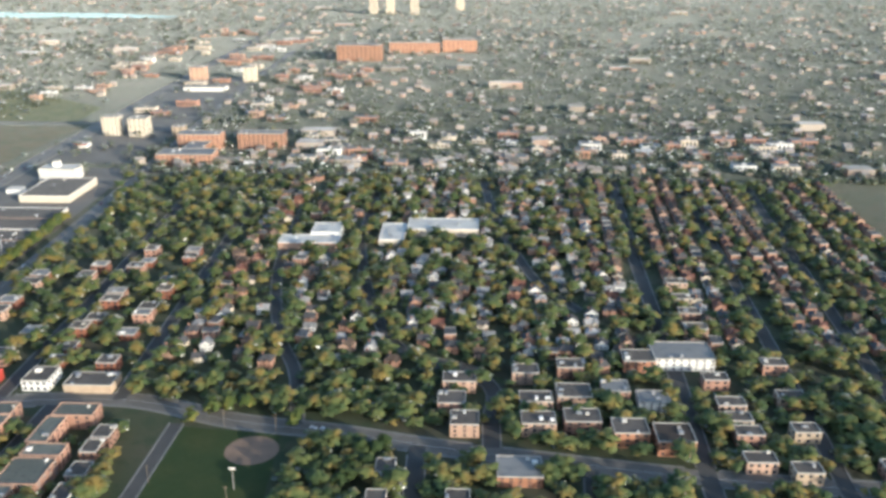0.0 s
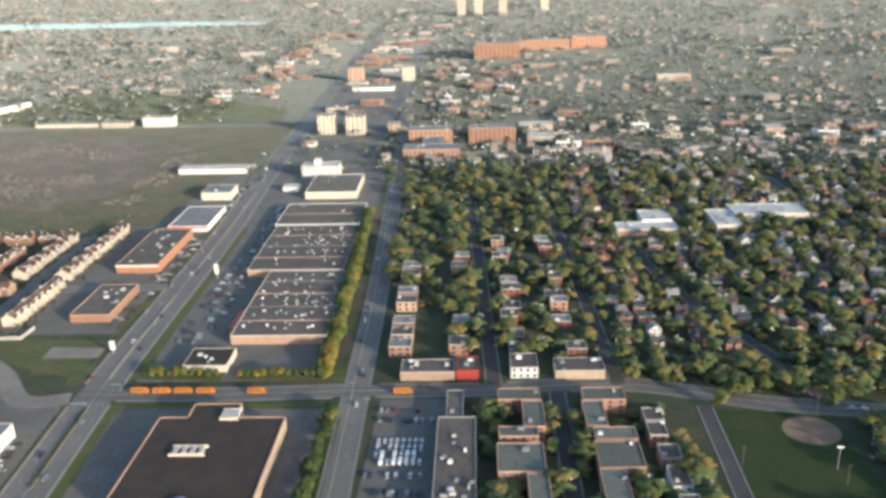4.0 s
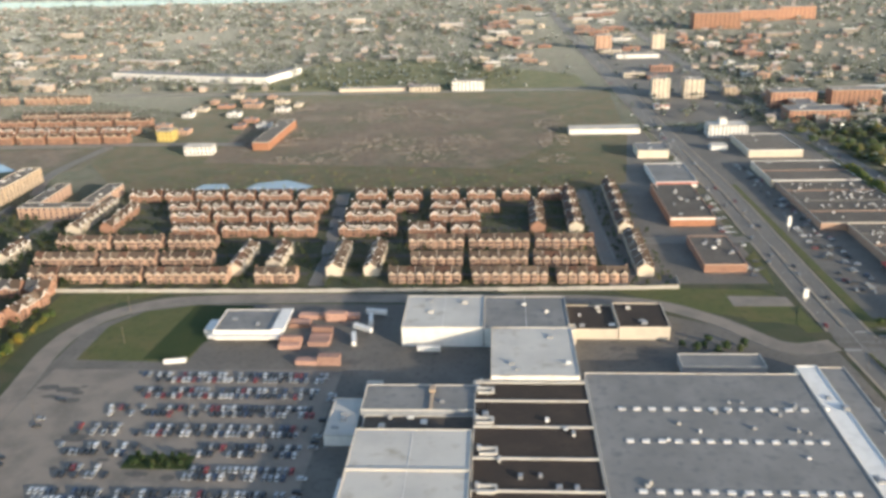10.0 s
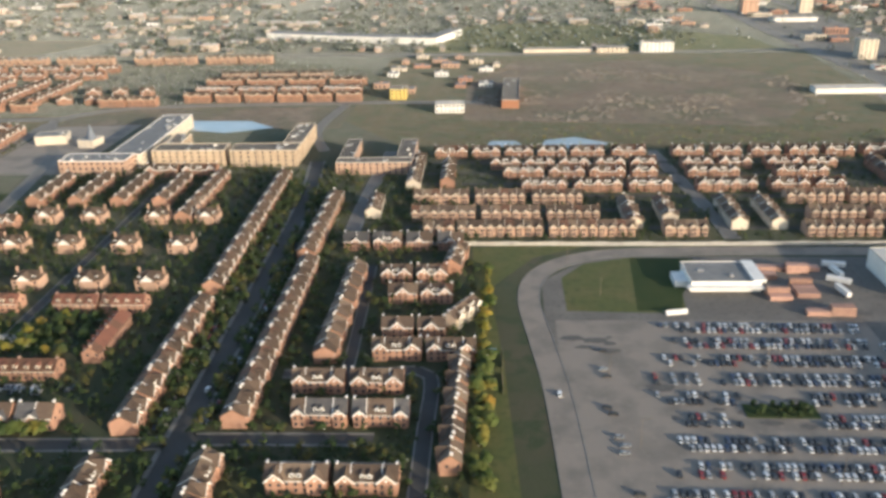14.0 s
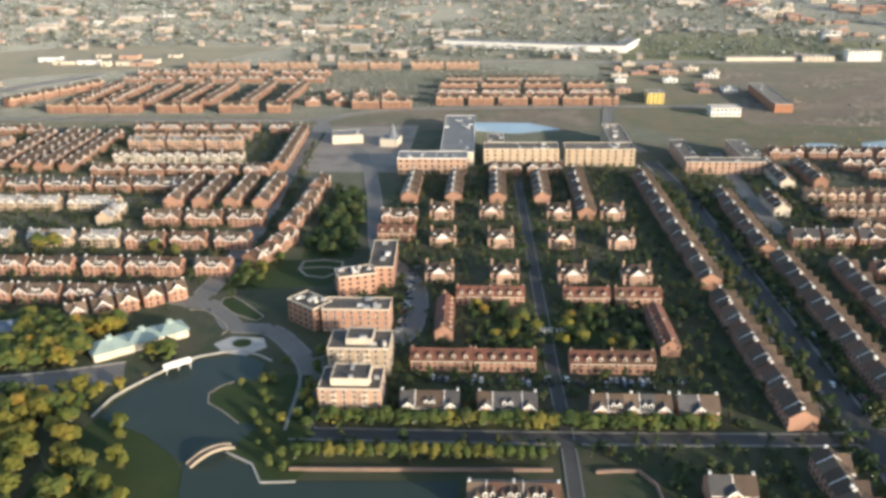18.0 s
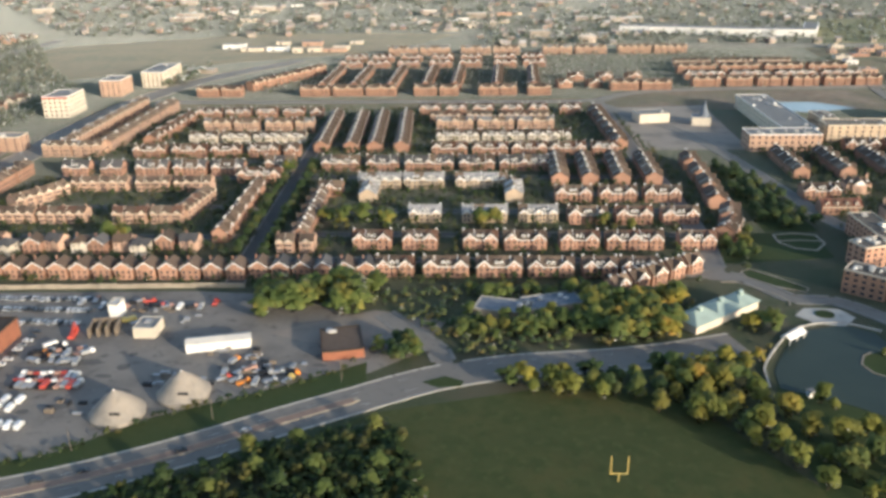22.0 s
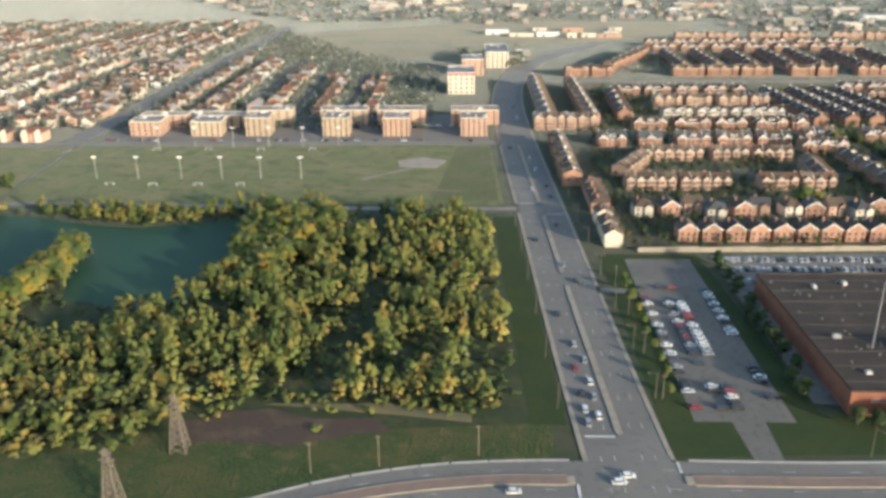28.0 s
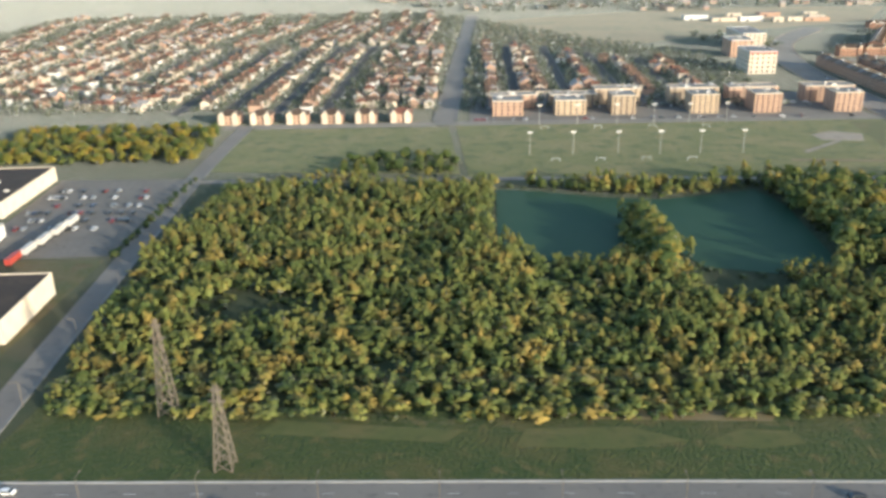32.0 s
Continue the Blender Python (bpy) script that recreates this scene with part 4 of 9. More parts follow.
def flat_building(name, label, category, x0, x1, y0, y1, h, wall="brick", roof="gravel", trim="concrete", units=4, floors=0, bay=4.0, ang=ANG, balconies=0, band=None, group=""):
    """A flat-roofed building: walls, roof deck, parapet, rooftop units and, when floors are given, single windows."""
    w, d = x1 - x0, y1 - y0
    take(x0, x1, y0, y1)
    if len(label.split()) < 4:
        label += " with a flat roof"
    ob = thing(name, place((x0 + x1) / 2, (y0 + y1) / 2, ang), label, category, group)
    X, Y = w / 2, d / 2
    shell = Shape().box(-X, X, -Y, Y, -0.3, h)
    single = y0 < 345 and floors
    if floors and not single:
        fh = h / floors
        for f in range(floors):
            z0, z1 = f * fh + fh * 0.3, f * fh + fh * 0.8
            for length, along in ((w, 0), (d, 1), (d, -1)):
                n = max(1, int(length / bay))
                for i in range(n):
                    a = -length / 2 + length * (i + 0.5) / n
                    q = [(a - 0.9, z0), (a + 0.9, z0), (a + 0.9, z1), (a - 0.9, z1)]
                    if along == 0:
                        shell.face([(u, -Y - 0.05, z) for u, z in q], 1)
                    elif along == 1:
                        shell.face([(X + 0.05, u, z) for u, z in q], 1)
                    else:
                        shell.face([(-X - 0.05, -u, z) for u, z in q], 1)
    wall_part = part("wall", shell, [wall, "glass"], ob)
    roof_part = part("roof", Shape().box(-X + 0.3, X - 0.3, -Y + 0.3, Y - 0.3, h - 0.2, h + 0.05), roof, ob)
    s = Shape()
    p = 0.35
    s.box(-X - 0.05, X + 0.05, -Y - 0.05, -Y + p, h - 0.25, h + 0.55)
    s.box(-X - 0.05, X + 0.05, Y - p, Y + 0.05, h - 0.25, h + 0.55)
    s.box(-X - 0.05, -X + p, -Y + p, Y - p, h - 0.25, h + 0.55)
    s.box(X - p, X + 0.05, -Y + p, Y - p, h - 0.25, h + 0.55)
    part("parapet", s, trim, ob)
    rng = random.Random(int(abs(x0 * 7 + y0 * 13)))
    rest = Shape()
    for k in range(units if y0 < 700 else min(units, 2)):
        a, b, c = rng.uniform(0.6, 0.9 + 0.9 * (units < 30)), rng.uniform(0.6, 0.9 + 0.9 * (units < 30)), rng.uniform(0.5, 1.4)
        x, y = rng.uniform(-X * 0.85, X * 0.85), rng.uniform(-Y * 0.85, Y * 0.85)
        mat = rng.choice(["steel", "roof_pale", "white", "steel"])
        if y0 < 460 and k < 14 or units < 4:
            u = Shape().box(-a, a, -b, b, 0, c)
            u.box(-a * 0.6, a * 0.6, -b * 0.6, b * 0.6, c, c + 0.3)
            part("rooftop_unit", u, mat, roof_part, "", place(x, y, 0, h + 0.05))
        else:
            rest.box(x - a, x + a, y - b, y + b, h, h + c, ["steel", "roof_pale", "white"].index(mat))
            rest.box(x - a * 0.6, x + a * 0.6, y - b * 0.6, y + b * 0.6, h + c, h + c + 0.3)
    if rest.f:
        tagged(part("rooftop_equipment", rest, ["steel", "roof_pale", "white"], roof_part), "scattered small pale vents and rooftop units", "", "", "stuff")
    if band:
        part("sign_band", Shape().box(-X - 0.12, X + 0.12, -Y - 0.25, -Y + 0.05, h - 1.6, h - 0.3), band, ob, "coloured band along the front")
    if single:
        fh = h / floors
        for side, length in (("front", w), ("right", d)):
            n = max(1, int(length / bay))
            for f in range(floors):
                me = window_of(1.7, round(min(1.7, fh * 0.55), 2))
                for i in range(n):
                    t = -length / 2 + length * (i + 0.5) / n
                    z = f * fh + fh * 0.3
                    m = pose(t, -Y, z) if side == "front" else pose(X, t, z, 0, 0, 90) if side == "right" else pose(-X, t, z, 0, 0, -90)
                    part("window", me, None, wall_part, "", m)
                    if balconies and side == "front" and i % balconies == 1 and f:
                        part("balcony", Shape().box(-1.6, 1.6, -1.4, 0, -0.15, 0.0).box(-1.6, 1.6, -1.4, -1.32, 0.0, 0.95), trim, wall_part, "", pose(t, -Y, z - 0.6))
    return ob


# townhouse styles: wall, roof, eaves, ridge, gable spacing, gable width, dormer every, trim
STYLES = {
    "brick": ("brick_salmon", "shingle", 6.4, 9.8, 12.0, 7.2, 2, "white"),
    "pink": ("brick_pink", "shingle", 6.8, 9.6, 6.3, 3.6, 0, "stucco"),
    "cream": ("stucco", "shingle", 6.4, 9.4, 9.0, 4.6, 2, "white"),
    "red": ("brick_salmon", "shingle_red", 5.6, 9.0, 30.0, 0.0, 1, "stucco"),
    "white": ("brick_tan", "shingle_grey", 6.4, 9.8, 8.5, 4.8, 2, "white"),
    "dark": ("brick_salmon", "shingle_dark", 6.4, 10.6, 11.0, 5.4, 2, "white"),
    "tall": ("brick_pink", "shingle_tan", 9.5, 12.0, 9.5, 4.6, 0, "stucco"),
    # Salmon wall instead of red-brown brick: haze paling put into the colour.
    "tallbrick": ("brick_salmon", "shingle", 8.6, 11.2, 11.0, 5.0, 0, "stucco"),
}
BLOCKS, PARTY = {}, {}
ROOF_MIX = {"shingle_tan": ["shingle_tan", "shingle_grey", "shingle_tan"], "shingle": ["shingle", "shingle_tan", "shingle_rust"], "shingle_dark": ["shingle_dark", "shingle", "shingle_tan"], "shingle_red": ["shingle_red", "shingle_rust", "shingle_red"], "shingle_grey": ["shingle_grey", "shingle_tan", "shingle_grey"]}
FAR_TERRACE, FAR_HOUSE = 556, 640


def gable_bay(w, eaves, ridge, depth, wall, roof, trim):
    """A projecting front bay with its own pitched roof, pale verge boards and windows."""
    s = Shape().box(-w / 2, w / 2, -1.0, 0.4, -0.3, eaves, 0)
    top = eaves + w * 0.46
    s.face([(-w / 2, -1.0, eaves), (w / 2, -1.0, eaves), (0, -1.0, top)], 0)
    s.gable(-w / 2, w / 2, -1.0, depth * 0.5, eaves, top, 0.35, 1, 0.2, "y")
    for sx in (-1, 1):
        a, b = (sx * (w / 2 + 0.38), eaves - 0.32), (0, top + 0.02)
        s.face([(a[0], -1.4, a[1] - 0.6), (a[0], -1.4, a[1] + 0.35), (b[0], -1.4, b[1] + 0.35), (b[0], -1.4, b[1] - 0.6)], 2)
    for z in (1.0, 3.9):
        for x in (-w * 0.24, w * 0.24):
            s.face([(x - 0.6, -1.04, z), (x + 0.6, -1.04, z), (x + 0.6, -1.04, z + 1.6), (x - 0.6, -1.04, z + 1.6)], 3)
    s.face([(-0.5, -1.04, eaves + 0.1), (0.5, -1.04, eaves + 0.1), (0.5, -1.04, eaves + 1.2), (-0.5, -1.04, eaves + 1.2)], 2)
    return s.mesh("gable_bay", [wall, roof, trim, "glass"])


def dormer(trim, roof):
    s = Shape().box(-0.95, 0.95, -0.3, 2.6, -0.5, 1.4, 0)
    s.gable(-0.95, 0.95, -0.3, 3.0, 1.4, 2.2, 0.15, 1, 0.12, "y", 0)
    s.face([(-0.5, -0.33, 0.15), (0.5, -0.33, 0.15), (0.5, -0.33, 1.2), (-0.5, -0.33, 1.2)], 2)
    return s.mesh("dormer", [trim, roof, "glass"])


def townhouse_block(length, style, depth=11.0, mix=0):
    """One terrace of attached houses, front towards -y, centred on x; built once for each length and style."""
    L = max(6.0, round(length / 2) * 2.0)
    key = (L, style, depth, mix)
    if key in BLOCKS:
        return BLOCKS[key], True
    wall, roof, eaves, ridge, gs, gw, dm, trim = STYLES[style]
    ob = thing("townhouse_terrace", place(0, 0), "", "townhouse")
    X = L / 2
    s, units = Shape().box(-X, X, 0, depth, -0.3, eaves, 0), max(1, round(L / 6.4))
    for a in (-X, X):
        s.face([(a, 0, eaves), (a, depth, eaves), (a, depth / 2, ridge)], 0)
    walls = [pose(-X + L * i / units, 0, eaves) for i in range(1, units, 2) if style != "red"]
    n = max(2, int(L / 3.1))
    for i in range(n):
        x = -X + L * (i + 0.5) / n
        for z in ((0.9, 3.8) if eaves < 9 else (0.9, 3.8, 6.7)):
            s.face([(x - 0.6, -0.04, z), (x + 0.6, -0.04, z), (x + 0.6, -0.04, z + 1.6), (x - 0.6, -0.04, z + 1.6)], 1)
            s.face([(x + 0.6, depth + 0.04, z), (x - 0.6, depth + 0.04, z), (x - 0.6, depth + 0.04, z + 1.5), (x + 0.6, depth + 0.04, z + 1.5)], 1)
    s.box(-X + 0.01, X - 0.01, -0.12, 0.02, eaves - 0.9, eaves - 0.35, 2)
    for y in (2.5, 7.0):
        s.face([(X + 0.04, y, 3.8), (X + 0.04, y + 1.2, 3.8), (X + 0.04, y + 1.2, 5.4), (X + 0.04, y, 5.4)], 1)
    part("wall", s, [wall, "glass", trim], ob)
    tint = random.Random(int(L * 10) + 97 * mix)
    cover = Shape()
    for i in range(units):
        cover.gable(-X + L * i / units, -X + L * (i + 1) / units, 0, depth, eaves, ridge, 0.4, tint.choice((0, 0, 0, 1, 1, 2)), 0.25, "x", None, (0.4 if i == 0 else 0.0, 0.4 if i == units - 1 else 0.0))
    top = part("roof", cover, ROOF_MIX[roof], ob)
    for at in walls:
        if (trim, ridge - eaves, depth) not in PARTY:
            m, k, w = depth / 2, ridge - eaves, Shape()
            q = [(-0.3, -0.1), (m, k + 0.25), (depth + 0.3, -0.1)]
            for e in (-0.16, 0.16):
                w.face([(e, y, z + 0.3) for y, z in q])
            for (ya, za), (yb, zb) in zip(q, q[1:]):
                w.face([(-0.16, ya, za + 0.3), (0.16, ya, za + 0.3), (0.16, yb, zb + 0.3), (-0.16, yb, zb + 0.3)])
            PARTY[trim, k, depth] = w.mesh("party_wall", trim)
        part("party_wall", PARTY[trim, ridge - eaves, depth], None, top, "", at)
    if gw:
        g = gable_bay(gw, eaves, ridge, depth, wall, roof, trim)
        m = max(1, round(L / gs)) if L < 18 else max(2, round(L / gs))
        for i in range(m):
            x = 0 if m == 1 else -X + gw / 2 + 0.6 + (L - gw - 1.2) * i / (m - 1)
            part("gable_bay", g, None, ob, "", pose(x, 0, 0))
            if dm and i < m - 1:
                x2 = x + (L - gw - 1.2) / (m - 1) / 2
                for e in (-1.3, 1.3):
                    part("dormer", DORMER[trim, roof] if (trim, roof) in DORMER else DORMER.setdefault((trim, roof), dormer(trim, roof)), None, top, "", pose(x2 + e, 1.0, eaves + 0.75))
    else:
        for i in range(max(2, int(L / 5))):
            x = -X + L * (i + 0.5) / max(2, int(L / 5))
            part("dormer", DORMER[trim, roof] if (trim, roof) in DORMER else DORMER.setdefault((trim, roof), dormer(trim, roof)), None, top, "", pose(x, 1.0, eaves + 0.75))
    k = 1 if L < 30 else 2
    for i in range(k + 1):
        x = -X + 0.5 + (L - 1.0) * i / k
        part("chimney", Shape().box(-0.35, 0.35, -0.6, 0.6, 0, ridge - eaves + 0.7).box(-0.45, 0.45, -0.7, 0.7, ridge - eaves + 0.7, ridge - eaves + 0.95), "brick_pink" if style in ("pink", "red") else "white", top, "", pose(x, depth * 0.55, eaves))
    BLOCKS[key] = ob
    return ob, False


def pieces_of(root):
    """The meshes of a thing with their places in it."""
    out = []
    for o in root.children_recursive:
        m = o.matrix_basis.copy()
        if o.parent != root:
            m = o.parent.matrix_basis @ m
        me = o.data
        n = len(me.vertices)
        co = np.empty(n * 3)
        me.vertices.foreach_get("co", co)
        co = np.c_[co.reshape(-1, 3), np.ones(n)] @ np.array(m).T
        loops, total, slots = np.empty(len(me.loops), int), np.empty(len(me.polygons), int), np.empty(len(me.polygons), int)
        me.loops.foreach_get("vertex_index", loops)
        me.polygons.foreach_get("loop_total", total)
        me.polygons.foreach_get("material_index", slots)
        out.append((co, loops, total, slots, list(me.materials)))
    return out


MASS = {}


def mass(name, root, m):
    """Notes one more of a thing that is too far off to stand as an object of its own."""
    MASS.setdefault(name, []).append((root, m))


def build_masses(labels):
    """Joins the noted far things of each name into one object."""
    for name, items in MASS.items():
        V, L, T, S, mats, n, cache = [], [], [], [], [], 0, {}
        for root, m in items:
            if root.name not in cache:
                cache[root.name] = pieces_of(root)
            mm = np.array(m).T
            for co, loops, total, slots, ms in cache[root.name]:
                V.append((co @ mm)[:, :3])
                L.append(loops + n)
                T.append(total)
                for one in ms:
                    if one not in mats:
                        mats.append(one)
                S.append(np.array([mats.index(one) for one in ms])[slots])
                n += len(co)
        V, L, T, S = (np.concatenate(e) for e in (V, L, T, S))
        me = bpy.data.meshes.new(name)
        me.vertices.add(len(V))
        me.vertices.foreach_set("co", V.ravel())
        me.loops.add(len(L))
        me.loops.foreach_set("vertex_index", L)
        me.polygons.add(len(T))
        me.polygons.foreach_set("loop_start", np.r_[0, np.cumsum(T)[:-1]])
        me.polygons.foreach_set("material_index", S)
        for one in mats:
            me.materials.append(one)
        me.update(calc_edges=True)
        me.shade_flat()
        tagged(new(name, me), labels[name], name.split("_")[-1], "", "stuff")
    gone = []
    for root in SPARE:
        gone += [*root.children_recursive, root]
    bpy.data.batch_remove(gone)


SPARE = []   # patterns that stand nowhere themselves
DORMER = {}
TERRACE_LABEL = {
    "brick": "red-brown brick terrace with twin gables and brown shingles", "pink": "pale pink brick terrace with small gabled bays", "cream": "cream stucco terrace with gables and brown shingles",
    "red": "brick terrace with a long red-brown roof and dormers", "white": "white terrace with gables and pale grey shingles", "dark": "brick terrace with charcoal roof and pale verge boards",
    "tall": "three-storey pale pink brick terrace", "tallbrick": "three-storey red-brown brick terrace"}


def terrace(x, y, length, style, ang=ANG, depth=11.0):
    """A terrace whose front middle stands at x, y; at ang 0 it faces -y."""
    tmpl, used = townhouse_block(length, style, depth, int(abs(x * 3 + y * 7)) % 3 if y < FAR_TERRACE else 0)
    m = place(x, y, ang)
    far = y > FAR_TERRACE
    if not used:
        SPARE.append(tmpl)
    ob = None
    if far:
        mass("distant_terraces", tmpl, m)
    else:
        ob = copy_thing(tmpl, m)
    c, s = math.cos(radians(ang)), math.sin(radians(ang))
    cx, cy = x - s * depth / 2, y + c * depth / 2
    ex, ey = abs(c) * length / 2 + abs(s) * depth / 2, abs(s) * length / 2 + abs(c) * depth / 2
    if abs(c) > 0.95 or abs(s) > 0.95:
        take(cx - ex, cx + ex, cy - ey, cy + ey, 1.0)
    else:
        take(cx - ex * 0.75, cx + ex * 0.75, cy - ey * 0.75, cy + ey * 0.75, 1.0)
    return ob and tagged(ob, TERRACE_LABEL[style], "townhouse", "terraces of the quarter")


def row(y, spans, style="brick", slope=0.006):
    x_ref = spans[0][0]
    for x0, x1 in spans:
        terrace((x0 + x1) / 2, y + ((x0 + x1) / 2 - x_ref) * slope, x1 - x0 - 1.0, style)


def column(x, y0, y1, style="brick", piece=26.0, face=90, lean=-0.03, depth=11.0):
    """Terraces one behind another along y; face 90 fronts +x, -90 fronts -x."""
    n = max(1, round((y1 - y0) / piece))
    for i in range(n):
        a, b = y0 + (y1 - y0) * i / n, y0 + (y1 - y0) * (i + 1) / n
        ym = (a + b) / 2
        xm = x + (ym - y0) * lean
        terrace(xm + (depth / 2 if face > 0 else -depth / 2), ym, b - a - 1.2, style, face + 1.5, depth)


HOUSES = {}
HOUSE_LABEL = {"brick": "small brick house", "white": "small white house", "cream": "small cream stucco house", "pink": "pale brick house"}
ROOF_LABEL = {"shingle": "brown shingle roof", "shingle_dark": "charcoal shingle roof", "shingle_red": "red-brown shingle roof", "shingle_grey": "pale grey shingle roof"}


def house(x, y, w, d, h, ang, wall, roof, kind="gable"):
    """A detached house: walls with windows, pitched roof, front porch gable and chimney; built once for each form."""
    key = (w, d, h, wall, roof, kind)
    m = place(x, y, ang)
    take(x - w * 0.5, x + w * 0.5, y - d * 0.5, y + d * 0.5, 0.8)
    if key in HOUSES:
        if y > (FAR_HOUSE if x < -400 else 545):
            return mass("distant_houses", HOUSES[key], m)
        return copy_thing(HOUSES[key], m)
    wm = {"brick": "brick_salmon", "white": "white", "cream": "stucco", "pink": "brick_pink"}[wall]
    ob = thing("house", place(0, 0), f"{HOUSE_LABEL[wall]} with a {ROOF_LABEL[roof]}", "house", "detached houses")
    X, Y = w / 2, d / 2
    s = Shape().box(-X, X, -Y, Y, -0.3, h, 0)
    for z in ((0.9, 3.6) if h > 4.5 else (0.9,)):
        for i in range(3):
            t = -X + w * (i + 0.5) / 3
            s.face([(t - 0.6, -Y - 0.04, z), (t + 0.6, -Y - 0.04, z), (t + 0.6, -Y - 0.04, z + 1.5), (t - 0.6, -Y - 0.04, z + 1.5)], 1)
        s.face([(X + 0.04, -0.7, z), (X + 0.04, 0.7, z), (X + 0.04, 0.7, z + 1.4), (X + 0.04, -0.7, z + 1.4)], 1)
    r = Shape()
    if kind == "gable":
        r.gable(-X, X, -Y, Y, h, h + d * 0.3, 0.45, 0, 0.2, "x")
        for a in (-X, X):
            s.face([(a, -Y, h), (a, Y, h), (a, 0, h + d * 0.3)], 0)
    elif kind == "front":
        r.gable(-X, X, -Y, Y, h, h + w * 0.34, 0.45, 0, 0.2, "y")
        for sx in (-1, 1):
            e, top = h - 0.45 * 0.68, h + w * 0.34
            r.face([(sx * (X + 0.45), -Y - 0.5, e - 0.35), (sx * (X + 0.45), -Y - 0.5, e + 0.3), (0, -Y - 0.5, top + 0.3), (0, -Y - 0.5, top - 0.35)], 1)
        for a in (-Y, Y):
            s.face([(-X, a, h), (X, a, h), (0, a, h + w * 0.34)], 0)
    elif kind == "flat":
        r.box(-X + 0.2, X - 0.2, -Y + 0.2, Y - 0.2, h, h + 0.1)
    else:
        r.hip(-X, X, -Y, Y, h, h + min(w, d) * 0.32, 0.5)
    part("wall", s, [wm, "glass"], ob)
    top = part("roof", r, [roof, "white"], ob)
    if kind in ("gable", "hip"):
        g = Shape().box(-w * 0.2, w * 0.2, -Y - 1.2, -Y + 0.2, -0.3, h * 0.92, 0)
        g.gable(-w * 0.2, w * 0.2, -Y - 1.2, 0, h * 0.92, h * 0.92 + w * 0.16, 0.3, 1, 0.15, "y", 0)
        part("porch", g, [wm, roof], ob, "", pose(w * 0.22, 0, 0))
    elif kind == "flat":
        part("parapet", Shape().box(-X - 0.05, X + 0.05, -Y - 0.05, -Y + 0.25, h - 0.3, h + 0.4).box(-X - 0.05, -X + 0.2, -Y + 0.25, Y, h - 0.3, h + 0.4).box(X - 0.2, X + 0.05, -Y + 0.25, Y, h - 0.3, h + 0.4), "concrete", ob)
    if kind != "flat":
        part("chimney", Shape().box(-0.4, 0.4, -0.4, 0.4, 0, 2.4 + d * 0.18), "brick", top, "", pose(-X * 0.5, Y * 0.3, h))
    HOUSES[key] = ob
    SPARE.append(ob)
    return house(x, y, w, d, h, ang, wall, roof, kind)


# ---- trees ----
def clump(rng, x, y, z, r, out, tris):
    """A small ragged pillow of leaves."""
    n = len(out)
    top = (x + rng.uniform(-.3, .3) * r, y + rng.uniform(-.3, .3) * r, z + r * rng.uniform(0.6, 1.0))
    low = (x, y, z - r * rng.uniform(0.5, 0.8))
    k = 5
    a0 = rng.uniform(0, 6.28)
    ring = []
    for i in range(k):
        a = a0 + i * math.tau / k
        q = r * rng.uniform(0.7, 1.25)
        ring.append((x + q * math.cos(a), y + q * math.sin(a), z + r * rng.uniform(-0.25, 0.35)))
    out.extend([top, low, *ring])
    for i in range(k):
        j = (i + 1) % k
        tris.append((n, n + 2 + i, n + 2 + j))
        tris.append((n + 1, n + 2 + j, n + 2 + i))


def tuft(rng, x, y, z, r, out, tris):
    """A ragged cap of leaves for the crowns of massed trees."""
    n, a0 = len(out), rng.uniform(0, 6.28)
    out.append((x + rng.uniform(-.3, .3) * r, y + rng.uniform(-.3, .3) * r, z + r * rng.uniform(0.6, 0.95)))
    for i in range(5):
        a, q = a0 + i * math.tau / 5, r * rng.uniform(0.75, 1.35)
        out.append((x + q * math.cos(a), y + q * math.sin(a), z - r * rng.uniform(0.0, 0.6)))
    for i in range(5):
        tris.append((n, n + 1 + i, n + 1 + (i + 1) % 5))


def leaf(rng, x, y, z, r, out, tris):
    n = len(out)
    u = Vector((rng.gauss(0, 1), rng.gauss(0, 1), rng.gauss(0, 1))).normalized()
    v = u.orthogonal().normalized() * r
    w = u.cross(v)
    p = Vector((x, y, z))
    out.extend([tuple(p - v * 0.9), tuple(p + w * 0.6), tuple(p + v), tuple(p - w * 0.6)])
    tris.append((n, n + 1, n + 2))
    tris.append((n, n + 2, n + 3))


